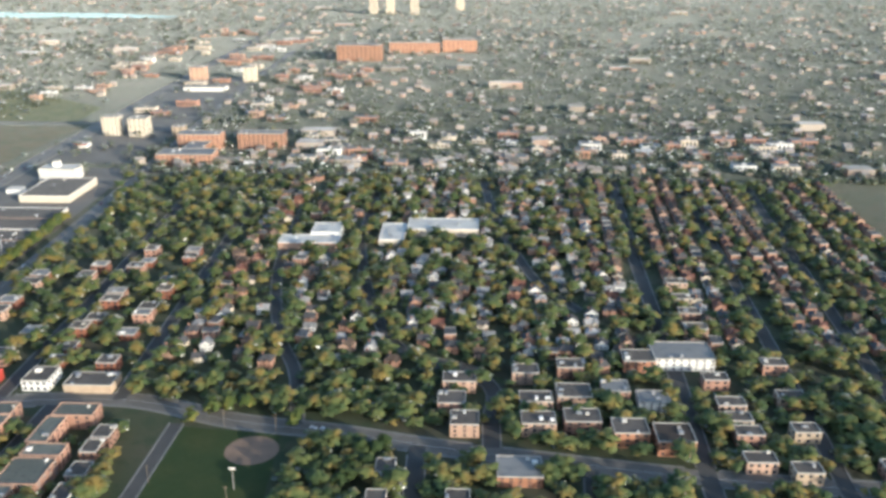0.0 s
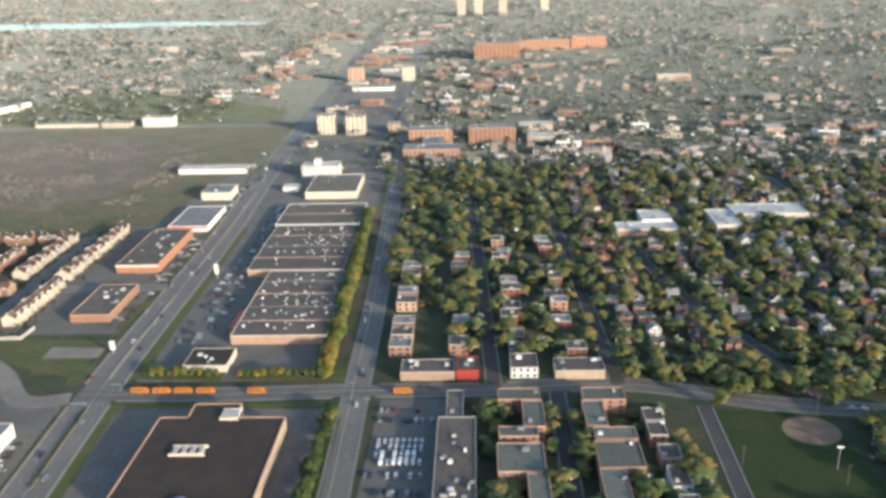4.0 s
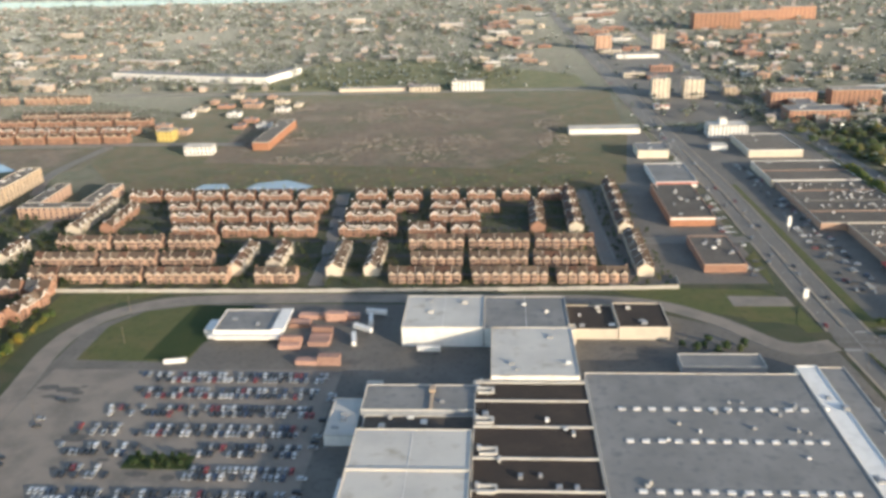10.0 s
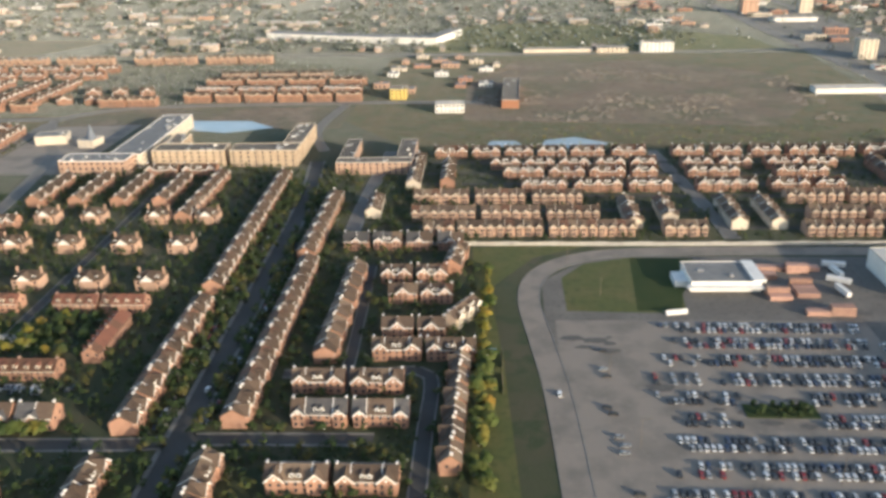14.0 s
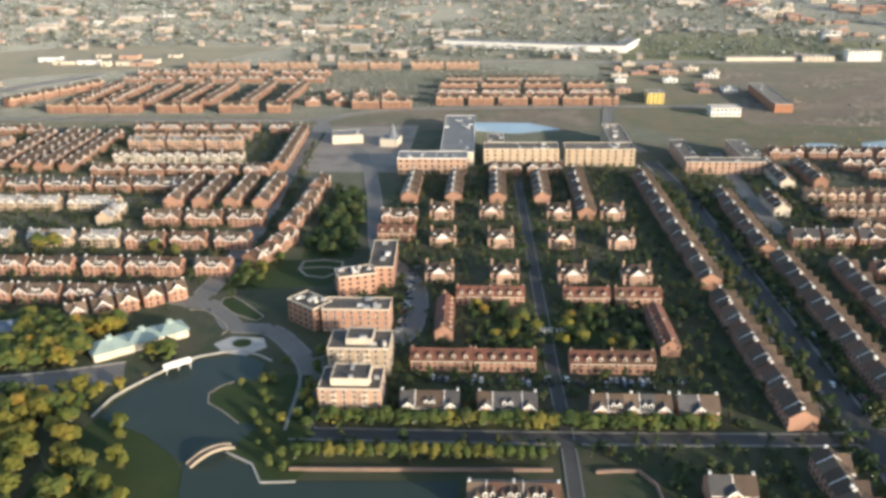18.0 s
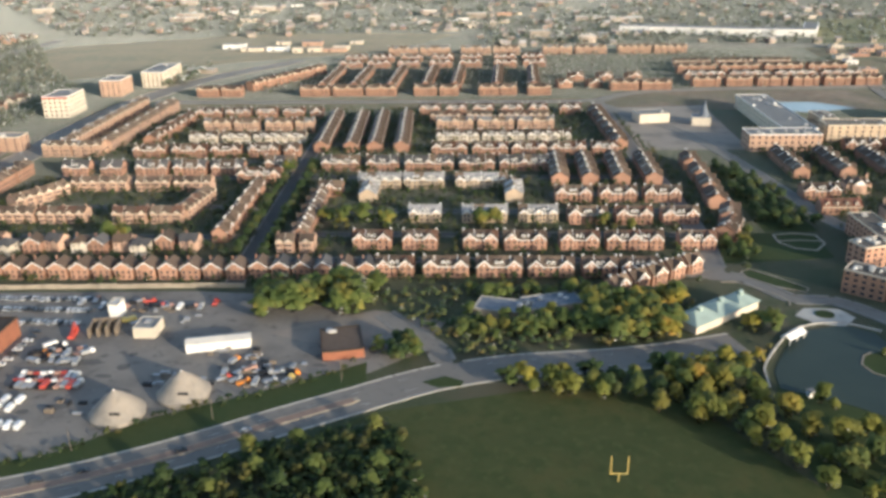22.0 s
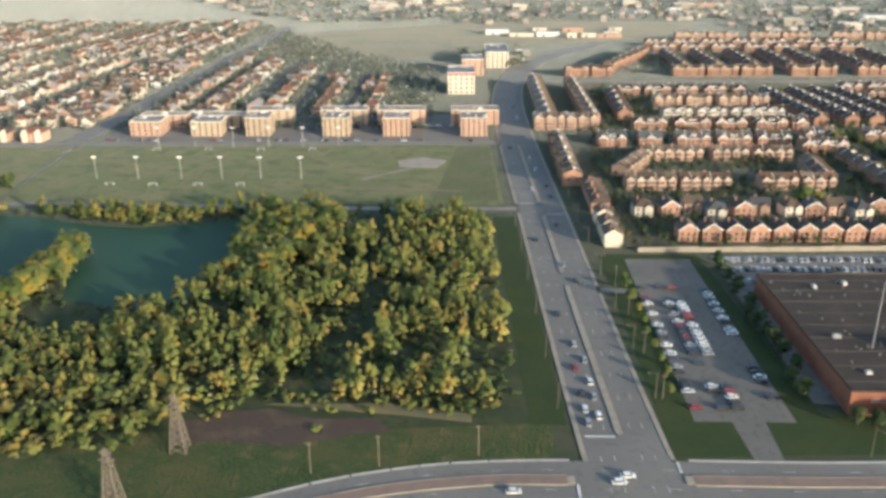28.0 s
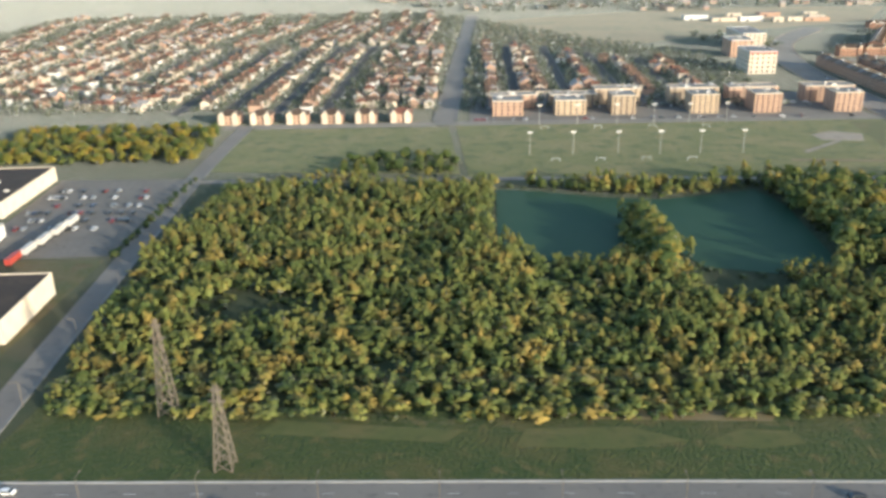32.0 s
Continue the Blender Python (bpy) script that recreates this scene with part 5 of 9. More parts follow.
def crown_data(seed, height, radius, clumps, leaves, base=0.25, tall=False, size=1.0, cap=clump):
    """Leaf clumps gathered on several limbs' ends, with gaps between them and an uneven outline."""
    rng = random.Random(seed)
    out, tris = [], []
    lobes = []
    for i in range(6 if not tall else 5):
        a = i * 2.4 + rng.uniform(-.5, .5)
        q = radius * rng.uniform(0.25, 0.62) * (0.55 if tall else 1)
        z = height * (base + (1 - base) * (0.25 + 0.6 * (i / 5 if tall else rng.random())))
        lobes.append((q * math.cos(a), q * math.sin(a), z, radius * rng.uniform(0.42, 0.68)))
    lobes.append((0, 0, height * 0.82, radius * 0.55))
    for k in range(clumps + leaves):
        lx, ly, lz, lr = lobes[k % len(lobes)]
        d = Vector((rng.gauss(0, 1), rng.gauss(0, 1), rng.gauss(0.25, 1))).normalized() * lr * rng.uniform(0.55, 1.0)
        x, y, z = lx + d.x, ly + d.y, min(height, lz + d.z * 1.05)
        if k < clumps:
            cap(rng, x, y, z, radius * rng.uniform(0.2, 0.38) * size, out, tris)
        else:
            leaf(rng, lx + d.x * 1.12, ly + d.y * 1.12, min(height, lz + d.z * 1.15), radius * rng.uniform(0.09, 0.16) * size, out, tris)
    return out, tris


def round_off(me, V, C, share=0.4):
    """Turns the normals of a crown's tufts partly outwards from its middle, so that it shades as one rounded mass of leaves."""
    own = np.empty(len(V) * 3)
    me.vertex_normals.foreach_get("vector", own)
    own = own.reshape(-1, 3)
    out = V - C
    out /= np.maximum(1e-6, np.linalg.norm(out, axis=1))[:, None]
    own = np.where((own * out).sum(1)[:, None] < 0, -own, own)
    n = own * (1 - share) + out * share
    n /= np.maximum(1e-6, np.linalg.norm(n, axis=1))[:, None]
    me.normals_split_custom_set_from_vertices(n.tolist())


def crown_mesh(name, data, mat):
    me = bpy.data.meshes.new(name)
    me.from_pydata(data[0], [], data[1])
    me.materials.append(M[mat])
    me.shade_smooth()
    me.update()
    V = np.array(data[0])
    round_off(me, V, np.array([0.0, 0.0, V[:, 2].max() * 0.5]))
    return me


def trunk_mesh(height, r):
    s = Shape().tube(0, 0, -0.2, height * 0.45, r, r * 0.65, 7)
    for i in range(4):
        a = i * 1.7 + 0.4
        b = Shape().tube(0, 0, 0, height * 0.35, r * 0.45, r * 0.15, 5)
        m = pose(0, 0, height * 0.32, 0, 0, math.degrees(a)) @ pose(0, 0, 0, 38)
        n = len(s.v)
        s.v.extend(tuple(m @ Vector(v)) for v in b.v)
        s.f.extend(tuple(n + k for k in f) for f in b.f)
        s.s.extend(b.s)
    return s.mesh("trunk", "bark")


TREE_KINDS = {}
TREE_LABEL = {"leaf": "broad green tree turning slightly yellow", "leaf_gold": "yellow autumn tree with a ragged crown", "leaf_dark": "dense dark green tree"}


def tree(x, y, height, mat="leaf", tall=False, seed=0):
    k = (mat, tall, seed % 3)
    if k not in TREE_KINDS:
        data = crown_data(11 + seed % 3 + 7 * tall, 10.0, 2.6 if tall else 4.2, 120, 110, 0.16, tall, 0.8, tuft)
        TREE_KINDS[k] = (crown_mesh("crown", data, mat), trunk_mesh(10.0, 0.26))
    crown, trunk = TREE_KINDS[k]
    rng = random.Random(int(x * 31 + y * 17))
    ob = thing("tree", place(x, y, rng.uniform(0, 360)), TREE_LABEL[mat], "tree", "trees")
    s = height / 10
    ob.scale = (s * rng.uniform(0.9, 1.15), s * rng.uniform(0.9, 1.15), s)
    part("trunk", trunk, None, ob)
    part("crown", crown, None, ob)
    return ob


def canopy(name, spots, mat, label, category, seed, clumps=18, leaves=26):
    """Many trees as one mass of leaves; spots are x, y, height, width."""
    rng = np.random.default_rng(seed)
    temps = [crown_data(40 + i, 1.0, 0.42, round(clumps * 1.7), leaves, 0.12, i % 3 == 2, 1.25 if clumps < 8 else 0.95, tuft) for i in range(6)]
    temps = [(np.array(a), np.array(b)) for a, b in temps]
    V, T, C, n = [], [], [], 0
    for i, (x, y, h, w) in enumerate(spots):
        a, b = temps[i % 6]
        t = rng.uniform(0, 6.28)
        c, s = math.cos(t), math.sin(t)
        v = np.stack([(a[:, 0] * c - a[:, 1] * s) * w + x, (a[:, 0] * s + a[:, 1] * c) * w + y, a[:, 2] * h], 1)
        V.append(v)
        T.append(b + n)
        C.append(np.broadcast_to([x, y, h * 0.45], v.shape))
        n += len(a)
    V, T, C = np.concatenate(V), np.concatenate(T), np.concatenate(C)
    me = bpy.data.meshes.new(name)
    me.from_pydata(V.tolist(), [], T.tolist())
    me.materials.append(M[mat])
    me.shade_smooth()
    me.update()
    round_off(me, V, C)
    return tagged(new(name, me), label, category, "", "stuff")

# ---- the boulevard: shopping strip, stores, towers ----
def store_unit(name, label, cat, x0, x1, y0, y1, h, **k):
    return flat_building(name, label, cat, x0, x1, y0, y1, h, **k)


store_unit("shop_strip", "long low shopping strip with a dark gravel roof", "shops", -454, -391, 476, 590, 6, wall="brick_pink", units=70, trim="stucco")
store_unit("shop_strip", "low shops with dark roof and rooftop units", "shops", -474, -399, 592, 700, 6, wall="brick_pink", units=64, trim="concrete", roof="gravel")
store_unit("shop_strip", "low shops with dark roof and pale front", "shops", -478, -402, 703, 766, 6, wall="stucco", units=24, trim="white")
store_unit("restaurant", "small dark-roofed restaurant with cream walls", "restaurant", -472, -445, 438, 461, 4.6, wall="stucco", roof="roof_brown", units=4)
store_unit("supermarket", "cream supermarket with a pale front", "shop", -471, -419, 802, 870, 7, wall="stucco", units=10, trim="white")
store_unit("office_building", "white office block with a small tower", "office", -491, -450, 884, 905, 13, wall="white", roof="roof_pale", floors=4, units=3)
store_unit("stair_tower", "white stair tower on the office block", "tower", -478, -471, 892, 899, 19, wall="white", roof="roof_pale", units=0)
store_unit("store", "brick store with a dark roof", "store", -577, -549, 510, 565, 5.5, wall="brick", roof="gravel", units=8, trim="brick_pink")
store_unit("store", "brick store with a lit sign band", "store", -583, -549, 602, 690, 7, wall="brick_orange", roof="gravel", units=10, band="white", trim="brick_pink")
store_unit("store", "low white store with a red canopy", "store", -577, -541, 703, 764, 5, wall="white", roof="roof_grey", units=5, band="red", trim="white")
store_unit("store", "cream store beside the boulevard", "store", -578, -548, 802, 832, 8, wall="stucco", roof="roof_grey", units=4)
store_unit("warehouse", "long white low warehouse", "warehouse", -638, -560, 906, 924, 6, wall="white", roof="roof_pale", units=2)
store_unit("gas_station_canopy", "white fuel station canopy", "canopy", -500, -484, 830, 842, 5, wall="white", roof="roof_pale", units=0)
store_unit("sign_shop", "small store with a red roof edge", "store", -523, -505, 1035, 1048, 5, wall="white", roof="roof_pale", units=0, band="red")
for x0, x1, y0, n, step in ((-454, -391, 476, 5, 23), (-474, -399, 592, 4, 27), (-478, -402, 703, 2, 31)):
    for k in range(1, n):
        fw = thing("fire_wall", place((x0 + x1) / 2, y0 + k * step, ANG, 6.05), "low masonry fire wall across the shop roofs", "wall", "fire walls")
        part("coping", Shape().box(-(x1 - x0) / 2 + 0.5, (x1 - x0) / 2 - 0.5, -0.2, 0.2, 0, 0.5), "brick_pink" if k % 2 else "kerb", fw)
sg = thing("shop_canopy", place(-456.6, 505, ANG, 0), "red canopy and sign along the shop front", "canopy")
part("canopy", Shape().box(-2.2, 2.0, -14, 14, 3.4, 4.4), "red", sg)
for k in (-13, -4, 4, 13):
    part("post", Shape().box(-2.1, -1.8, k - 0.15, k + 0.15, 0, 3.4), "steel", sg)
# the brown-roofed store with stepped front
BT = thing("department_store", place(-427, 338, ANG), "large brown-roofed store with cream walls and a domed entrance", "store")
take(-462, -392, 296, 390)
bt = [(-34, -36), (34, -36), (34, 36), (7, 36), (7, 50), (-19, 50), (-19, 36), (-34, 36)]
part("wall", Shape().prism(bt, -0.3, 8), "brick_tan", BT)
part("roof", Shape().prism([(x * 0.985, y * 0.985) for x, y in bt], 7.6, 8.05), "roof_brown", BT)
rim = Shape()
for a, b in zip(bt, bt[1:] + bt[:1]):
    strip([Vector((*a, 0)), Vector((*b, 0))], 0.7, -0.1, 8.6, rim, 0, 0.9)
part("parapet", rim, "brick_pink", BT)
for x, y, w, d in ((-8, 4, 18, 8), (4, 38, 10, 10)):
    for k in (-d / 2 + 0.3, d / 2 - 0.3):
        part("screen_wall", Shape().box(-w / 2, w / 2, -0.3, 0.3, 0, 1.6), "stucco", BT, "", pose(x, y + k, 8.05))
    for i in range(4):
        part("rooftop_unit", Shape().box(-1.1, 1.1, -d * 0.34, d * 0.34, 0, 1.5), "roof_pale", BT, "", pose(x - w * 0.36 + i * w * 0.24, y, 8.05))
dome = Shape()
for k in range(5):
    a0, a1 = k * math.pi / 10, (k + 1) * math.pi / 10
    dome.tube(0, 0, 7 + 3 * math.sin(a0), 7 + 3 * math.sin(a1), 4.6 * math.cos(a0), max(0.1, 4.6 * math.cos(a1)), 18)
part("dome", dome, "violet", BT, "small dull violet entrance dome", pose(0, -36, 0))
part("entrance", Shape().box(-6, 6, -40, -36, -0.3, 6.6), "brick_tan", BT, "projecting buff brick entrance")
part("sign", Shape().box(-2.2, 2.2, -40.3, -40.0, 4.6, 6.0), "white", BT, "small white sign over the doors")
for k in (-27, -20, 14, 21, 28):
    part("awning", Shape().box(-3, 3, -38.2, -36, 3.2, 3.7), "violet", BT, "dull violet awning", pose(k, 0, 0))
    part("shop_window", Shape().box(-2.8, 2.8, -36.1, -35.9, 0.4, 3.0), "glass", BT, "", pose(k, 0, 0))

# blocks on both sides of the cross street
store_unit("corner_shops", "low brick shops with a red corner front", "shops", -338, -306, 428, 444, 5.5, wall="brick_pink", units=5)
store_unit("corner_shop", "red-painted corner shop", "shop", -305, -292, 428, 446, 6.5, wall="red", units=2, trim="red")
store_unit("corner_building", "white two-storey corner building", "building", -273, -257, 431, 449, 7, wall="white", floors=2, units=1)
store_unit("corner_shops", "long low buff brick shops", "shops", -247, -218, 430, 446, 5.5, wall="brick_tan", units=6)
store_unit("industrial_shed", "dark-roofed shed with blue side wall", "shed", -312, -292, 250, 378, 6, wall="blue_wall", roof="gravel", units=22)
store_unit("industrial_shed", "low dark shed with a blue wall", "shed", -309, -300, 379, 408, 5, wall="blue_wall", roof="gravel", units=1)
for x0, x1, y0, y1 in ((-281, -258, 392, 404), (-268, -257, 365, 391), (-281, -261, 356, 365), (-282, -259, 326, 350), (-268, -258, 290, 325), (-235, -212, 392, 405), (-236, -225, 366, 391), (-233, -212, 354, 365), (-234, -212, 330, 352), (-234, -222, 290, 329)):
    store_unit("apartment_building", "low red brick flats with a flat tar roof", "flats", x0, x1, y0, y1, 8.5, wall="brick", roof="roof_olive", floors=3, units=1, trim="brick_pink", bay=5, group="courtyard flats")
for x0, x1, y0, y1, w in ((-205, -196, 360, 372, "brick"), (-205, -195, 374, 386, "brick"), (-203, -193, 340, 352, "brick"), (-202, -193, 318, 334, "white"), (-201, -192, 296, 312, "brick"), (-52, -42, 322, 336, "brick"), (-53, -43, 304, 318, "brick"), (-50, -40, 350, 362, "white"), (-12, 0, 306, 320, "brick"), (-14, -2, 326, 338, "brick")):
    store_unit("duplex", "flat-roofed two-storey brick duplex", "house", x0, x1, y0, y1, 7, wall=w, floors=2, units=1, trim="concrete", bay=3.2, group="duplexes")
APTS = ((11, 34, 350, 368, "brick_orange", 6, "roof_grey"), (-14, 2, 393, 408, "brick_pink", 8, "gravel"), (25, 44, 395, 408, "brick_pink", 8.5, "gravel"), (49, 69, 398, 412, "brick", 8.5, "gravel"), (74, 93, 387, 402, "brick_orange", 9, "gravel"), (96, 116, 380, 398, "brick_orange", 9, "roof_brown"),
        (25, 44, 418, 430, "brick_pink", 8.5, "gravel"), (47, 67, 424, 440, "brick_pink", 8.5, "gravel"), (74, 90, 432, 446, "brick", 8, "roof_grey"), (92, 112, 470, 486, "brick_orange", 8, "gravel"), (112, 150, 474, 498, "white", 8, "roof_grey"), (-20, 0, 440, 452, "brick_pink", 8, "gravel"), (22, 38, 452, 464, "brick_pink", 8, "gravel"), (94, 112, 424, 438, "white", 6, "roof_grey"), (-22, -6, 416, 430, "brick", 7.5, "gravel"), (50, 66, 460, 472, "brick", 8, "gravel"))
for x0, x1, y0, y1, w, h, r in APTS:
    store_unit("apartment_building", {"white": "white flat-roofed apartment block", "brick": "red brick flat-roofed apartment block", "brick_orange": "orange brick apartment block with pale balconies", "brick_pink": "pale brick flat-roofed apartment block"}[w], "flats", x0, x1, y0, y1, h, wall=w, roof=r, floors=3, units=2, bay=4.5, balconies=3 if w == "brick_orange" else 0, group="small apartment blocks")
for i, (x, y) in enumerate(((138, 366), (140, 391), (139, 405), (138, 421), (137, 450), (160, 358), (141, 520), (143, 545), (144, 570), (145, 600), (206, 362), (172, 395), (175, 430), (178, 470))):
    store_unit("duplex", "flat-roofed brick duplex", "house", x, x + 16 - i % 3, y, y + 10, 7, wall=["brick_pink", "brick", "brick_tan"][i % 3], floors=2, units=1, bay=4, trim="concrete", group="duplexes")
rd = random.Random(52)
for i in range(9):
    if i in (3, 6):
        continue
    store_unit("duplex", "pale-roofed two-storey duplex beside the street", "house", -348 + i * -0.5, -334 + i * -0.5, 458 + i * 17, 470 + i * 17, 7, wall=["brick", "brick_pink", "brick_dark"][i % 3], roof=["roof_grey", "gravel", "roof_grey"][i % 3], floors=2, units=1, bay=4.5, group="duplexes")
for c, (xa, lab) in enumerate(((-308, "flat-roofed brick duplex beside the street"), (-275, "flat-roofed duplex among trees"), (-240, "flat-roofed duplex among trees"))):
    for i in range(10):
        if rd.random() < 0.2:
            continue
        x, y, w = xa - i * 0.8 + rd.uniform(-3, 3), 458 + i * 22 + rd.uniform(-5, 5), rd.uniform(10, 14)
        store_unit("duplex", lab, "house", x, x + w, y, y + rd.uniform(10, 13), rd.choice((4.5, 7, 7)), wall=rd.choice(("brick", "brick_dark", "brick_dark", "brick")), roof=rd.choice(("gravel", "roof_grey", "gravel")), floors=2, units=1, bay=4, group="duplexes")
store_unit("school", "low school with a pale flat roof", "school", -175, -122, 680, 700, 6, wall="brick_pink", roof="roof_pale", units=3, trim="white")
store_unit("school_wing", "pale-roofed school wing", "school", -150, -124, 701, 728, 8, wall="white", roof="roof_pale", units=3, trim="white")
store_unit("school", "long low school with a pale roof", "school", -88, -66, 690, 735, 6, wall="stucco", roof="roof_pale", units=3, trim="white")
store_unit("school_wing", "long pale-roofed school wing", "school", -65, 0, 717, 748, 7, wall="stucco", roof="roof_pale", units=4, trim="white")
# taller blocks further off
# Far orange brick gets the salmon wall, haze paling put into the colour.
for x0, x1, y0, y1, h, w, nm, lab in (
    (-515, -492, 1106, 1124, 25, "stucco", "apartment_tower", "cream apartment tower"), (-475, -450, 1098, 1118, 25, "stucco", "apartment_tower", "cream apartment tower"),
    (-385, -318, 955, 985, 13, "brick_salmon", "apartment_block", "long orange brick apartment block"), (-384, -330, 1030, 1055, 20, "brick_salmon", "apartment_block", "stepped orange brick apartment block"), (-309, -250, 1038, 1060, 20, "brick_salmon", "apartment_block", "orange brick slab of flats"), (-365, -340, 986, 1029, 12, "brick_salmon", "apartment_block", "orange brick link wing"),
    (-312, -215, 1830, 1870, 34, "brick_salmon", "apartment_block", "very long orange brick slab of flats"), (-212, -95, 1965, 1985, 24, "brick_salmon", "apartment_block", "orange brick slab of flats"), (-90, -10, 1985, 2015, 28, "brick_salmon", "apartment_block", "orange brick slab of flats"),
    (-543, -515, 1556, 1580, 26, "brick_pink", "apartment_tower", "pale brick apartment block"), (-442, -420, 1556, 1580, 26, "stucco", "apartment_tower", "cream apartment block"), (-520, -447, 1450, 1475, 7, "white", "warehouse", "long white warehouse"),
    (-420, -404, 1110, 1125, 12, "brick_tan", "apartment_block", "buff brick block"), (-784, -739, 1173, 1190, 14, "white", "office_building", "white office block with dark windows"), (-845, -802, 1172, 1190, 7, "stucco", "office_building", "low pale office"), (-947, -850, 1178, 1192, 5, "stucco", "warehouse", "long low pale shed")):
    flat_building(nm, lab, "building", x0, x1, y0, y1, h, wall=w, floors=max(1, int(h / 3.2)) if nm != "warehouse" else 0, units=3, bay=9 if y0 > 1300 else 5.5, roof="roof_grey")
for x, y, h in ((-370, 2956, 62), (-312, 2953, 58), (-229, 2948, 50), (-77, 3112, 48)):
    flat_building("apartment_tower", "tall pale distant apartment tower", "tower", x - 14, x + 14, y, y + 22, h, wall="stucco", floors=10, bay=9, units=1, roof="roof_pale")
rs = random.Random(5)
FARB = {}
for n, xa, xb, ya, yb in ((16, -1930, -1745, 1150, 1240), (9, -1490, -1390, 1215, 1300), (12, -2150, -1960, 1420, 1800), (10, -1700, -1500, 1380, 1600)):
    for i in range(n):
        x, y, w, d, h = rs.uniform(xa, xb), rs.uniform(ya, yb), rs.uniform(12, 34), rs.uniform(9, 16), rs.uniform(4, 7)
        if is_free(x, y, 10):
            take(x - w / 2, x + w / 2, y - d / 2, y + d / 2)
            f = FARB.setdefault(rs.choice(("white", "stucco", "stucco", "grey_wall", "brick_pink")), Shape())
            f.box(x - w / 2, x + w / 2, y - d / 2, y + d / 2, -0.2, h, 0)
            f.box(x - w / 2 + 0.4, x + w / 2 - 0.4, y - d / 2 + 0.4, y + d / 2 - 0.4, h - 0.1, h + 0.06, 1)
            f.box(x - w / 4, x - w / 4 + 3, y - d / 2 - 0.06, y - d / 2 + 0.1, 0.3, 3.2, 2)
for n, xa, xb, ya, yb, w0, w1 in ((26, -1135, -985, 930, 1150, 8, 24), (90, -250, 430, 940, 1120, 14, 34), (60, -590, -430, 1190, 2300, 18, 48), (44, -760, -600, 1350, 2500, 14, 38), (36, -420, -150, 1180, 1700, 14, 34)):
    for i in range(n):
        x, y, w, d, h = rs.uniform(xa, xb), rs.uniform(ya, yb), rs.uniform(w0, w1), rs.uniform(12, 20), rs.uniform(5, 10) if xa != -1135 else rs.uniform(3.5, 6)
        wall = rs.choice(("stucco", "brick_salmon", "white", "brick_pink", "brick"))
        if is_free(x, y, 13):
            take(x - w / 2, x + w / 2, y - d / 2, y + d / 2)
            f = FARB.setdefault(wall, Shape())
            f.box(x - w / 2, x + w / 2, y - d / 2, y + d / 2, -0.2, h, 0)
            f.box(x - w / 2 + 0.4, x + w / 2 - 0.4, y - d / 2 + 0.4, y + d / 2 - 0.4, h - 0.1, h + 0.06, 1)
            for k in range(int(w / 5)):
                f.face([(x - w / 2 + 1.5 + k * 5, y - d / 2 - 0.06, 1), (x - w / 2 + 4 + k * 5, y - d / 2 - 0.06, 1), (x - w / 2 + 4 + k * 5, y - d / 2 - 0.06, h - 2), (x - w / 2 + 1.5 + k * 5, y - d / 2 - 0.06, h - 2)], 2)
            f.box(x - 2, x + 2, y - 1.5, y + 1.5, h, h + 1.6, 0)
for wall, f in FARB.items():
    tagged(part("distant_shops", f, [wall, "roof_grey", "glass"]), "low flat-roofed shops and flats along distant streets", "shops", "", "stuff")

# the long white distribution shed with its bent end
shed = thing("distribution_shed", place(0, 0), "very long low white shed with a bent end wing", "warehouse")
part("wall", Shape().prism([(-1352, 1327), (-1163, 1272), (-1075, 1256), (-1040, 1345), (-1060, 1352), (-1084, 1290), (-1160, 1300), (-1345, 1355)], -0.3, 10), "white", shed)
part("roof", Shape().prism([(-1350, 1329), (-1163, 1274), (-1076, 1258), (-1042, 1344), (-1059, 1350), (-1083, 1288), (-1160, 1298), (-1345, 1352)], 9.8, 10.15), "roof_grey", shed)
for i in range(7):
    part("loading_door", Shape().box(-2.2, 2.2, -0.1, 0.1, 0, 4), "grey_wall", shed, "", pose(-1330 + i * 22, 1320.2 - i * 6.4, 0.5, 0, 0, -16.2))

# ---- the white factory ----
def hall(label, x0, x1, y0, y1, h, roof, wall="white", seams=0, skylights=(), units=4, trim="roof_pale", beams=(), lab2="white_factory_hall"):
    ob = flat_building("factory_hall", label, "factory", x0, x1, y0, y1, h, wall=wall, roof=roof, units=units, trim=trim, ang=0.5)
    X, Y = (x1 - x0) / 2, (y1 - y0) / 2
    for y in beams:
        part("roof_beam", Shape().box(-X, X, -0.5, 0.5, 0, 0.9), "roof_pale", ob, "", pose(0, y - (y0 + y1) / 2, h))
    for x, y in skylights:
        part("skylight", Shape().box(-1.6, 1.6, -1.1, 1.1, 0, 0.5), "white", ob, "", pose(x - (x0 + x1) / 2, y - (y0 + y1) / 2, h + 0.05))
    for k in range(seams):
        part("roof_seam", Shape().box(-0.12, 0.12, -Y + 0.4, Y - 0.4, 0, 0.14), "white", ob, "", pose(-X + 2 * X * (k + 1) / (seams + 1), 0, h + 0.05))
    return ob


hall("white factory hall with a pale membrane roof", -768, -722, 402, 444, 12, "roof_pale", units=3, seams=1)
hall("white factory hall with a grey membrane roof", -721.5, -674, 402, 444, 11.6, "roof_grey", units=2, seams=1)
hall("white factory hall with a bright roof", -717, -673, 348, 401.6, 12.4, "roof_pale", units=4, seams=0)
hall("grey-roofed factory bay with a yellow pipe", -778, -718, 320, 343, 9.5, "roof_grey", wall="grey_wall", units=1)
hall("low dark-roofed factory link", -776, -720, 301, 319.6, 6.5, "gravel", wall="blue_wall", units=6)
hall("large white factory hall with stained pale roof", -776, -724, 150, 300, 12, "roof_pale", units=9, seams=1, beams=(270, 230, 190))
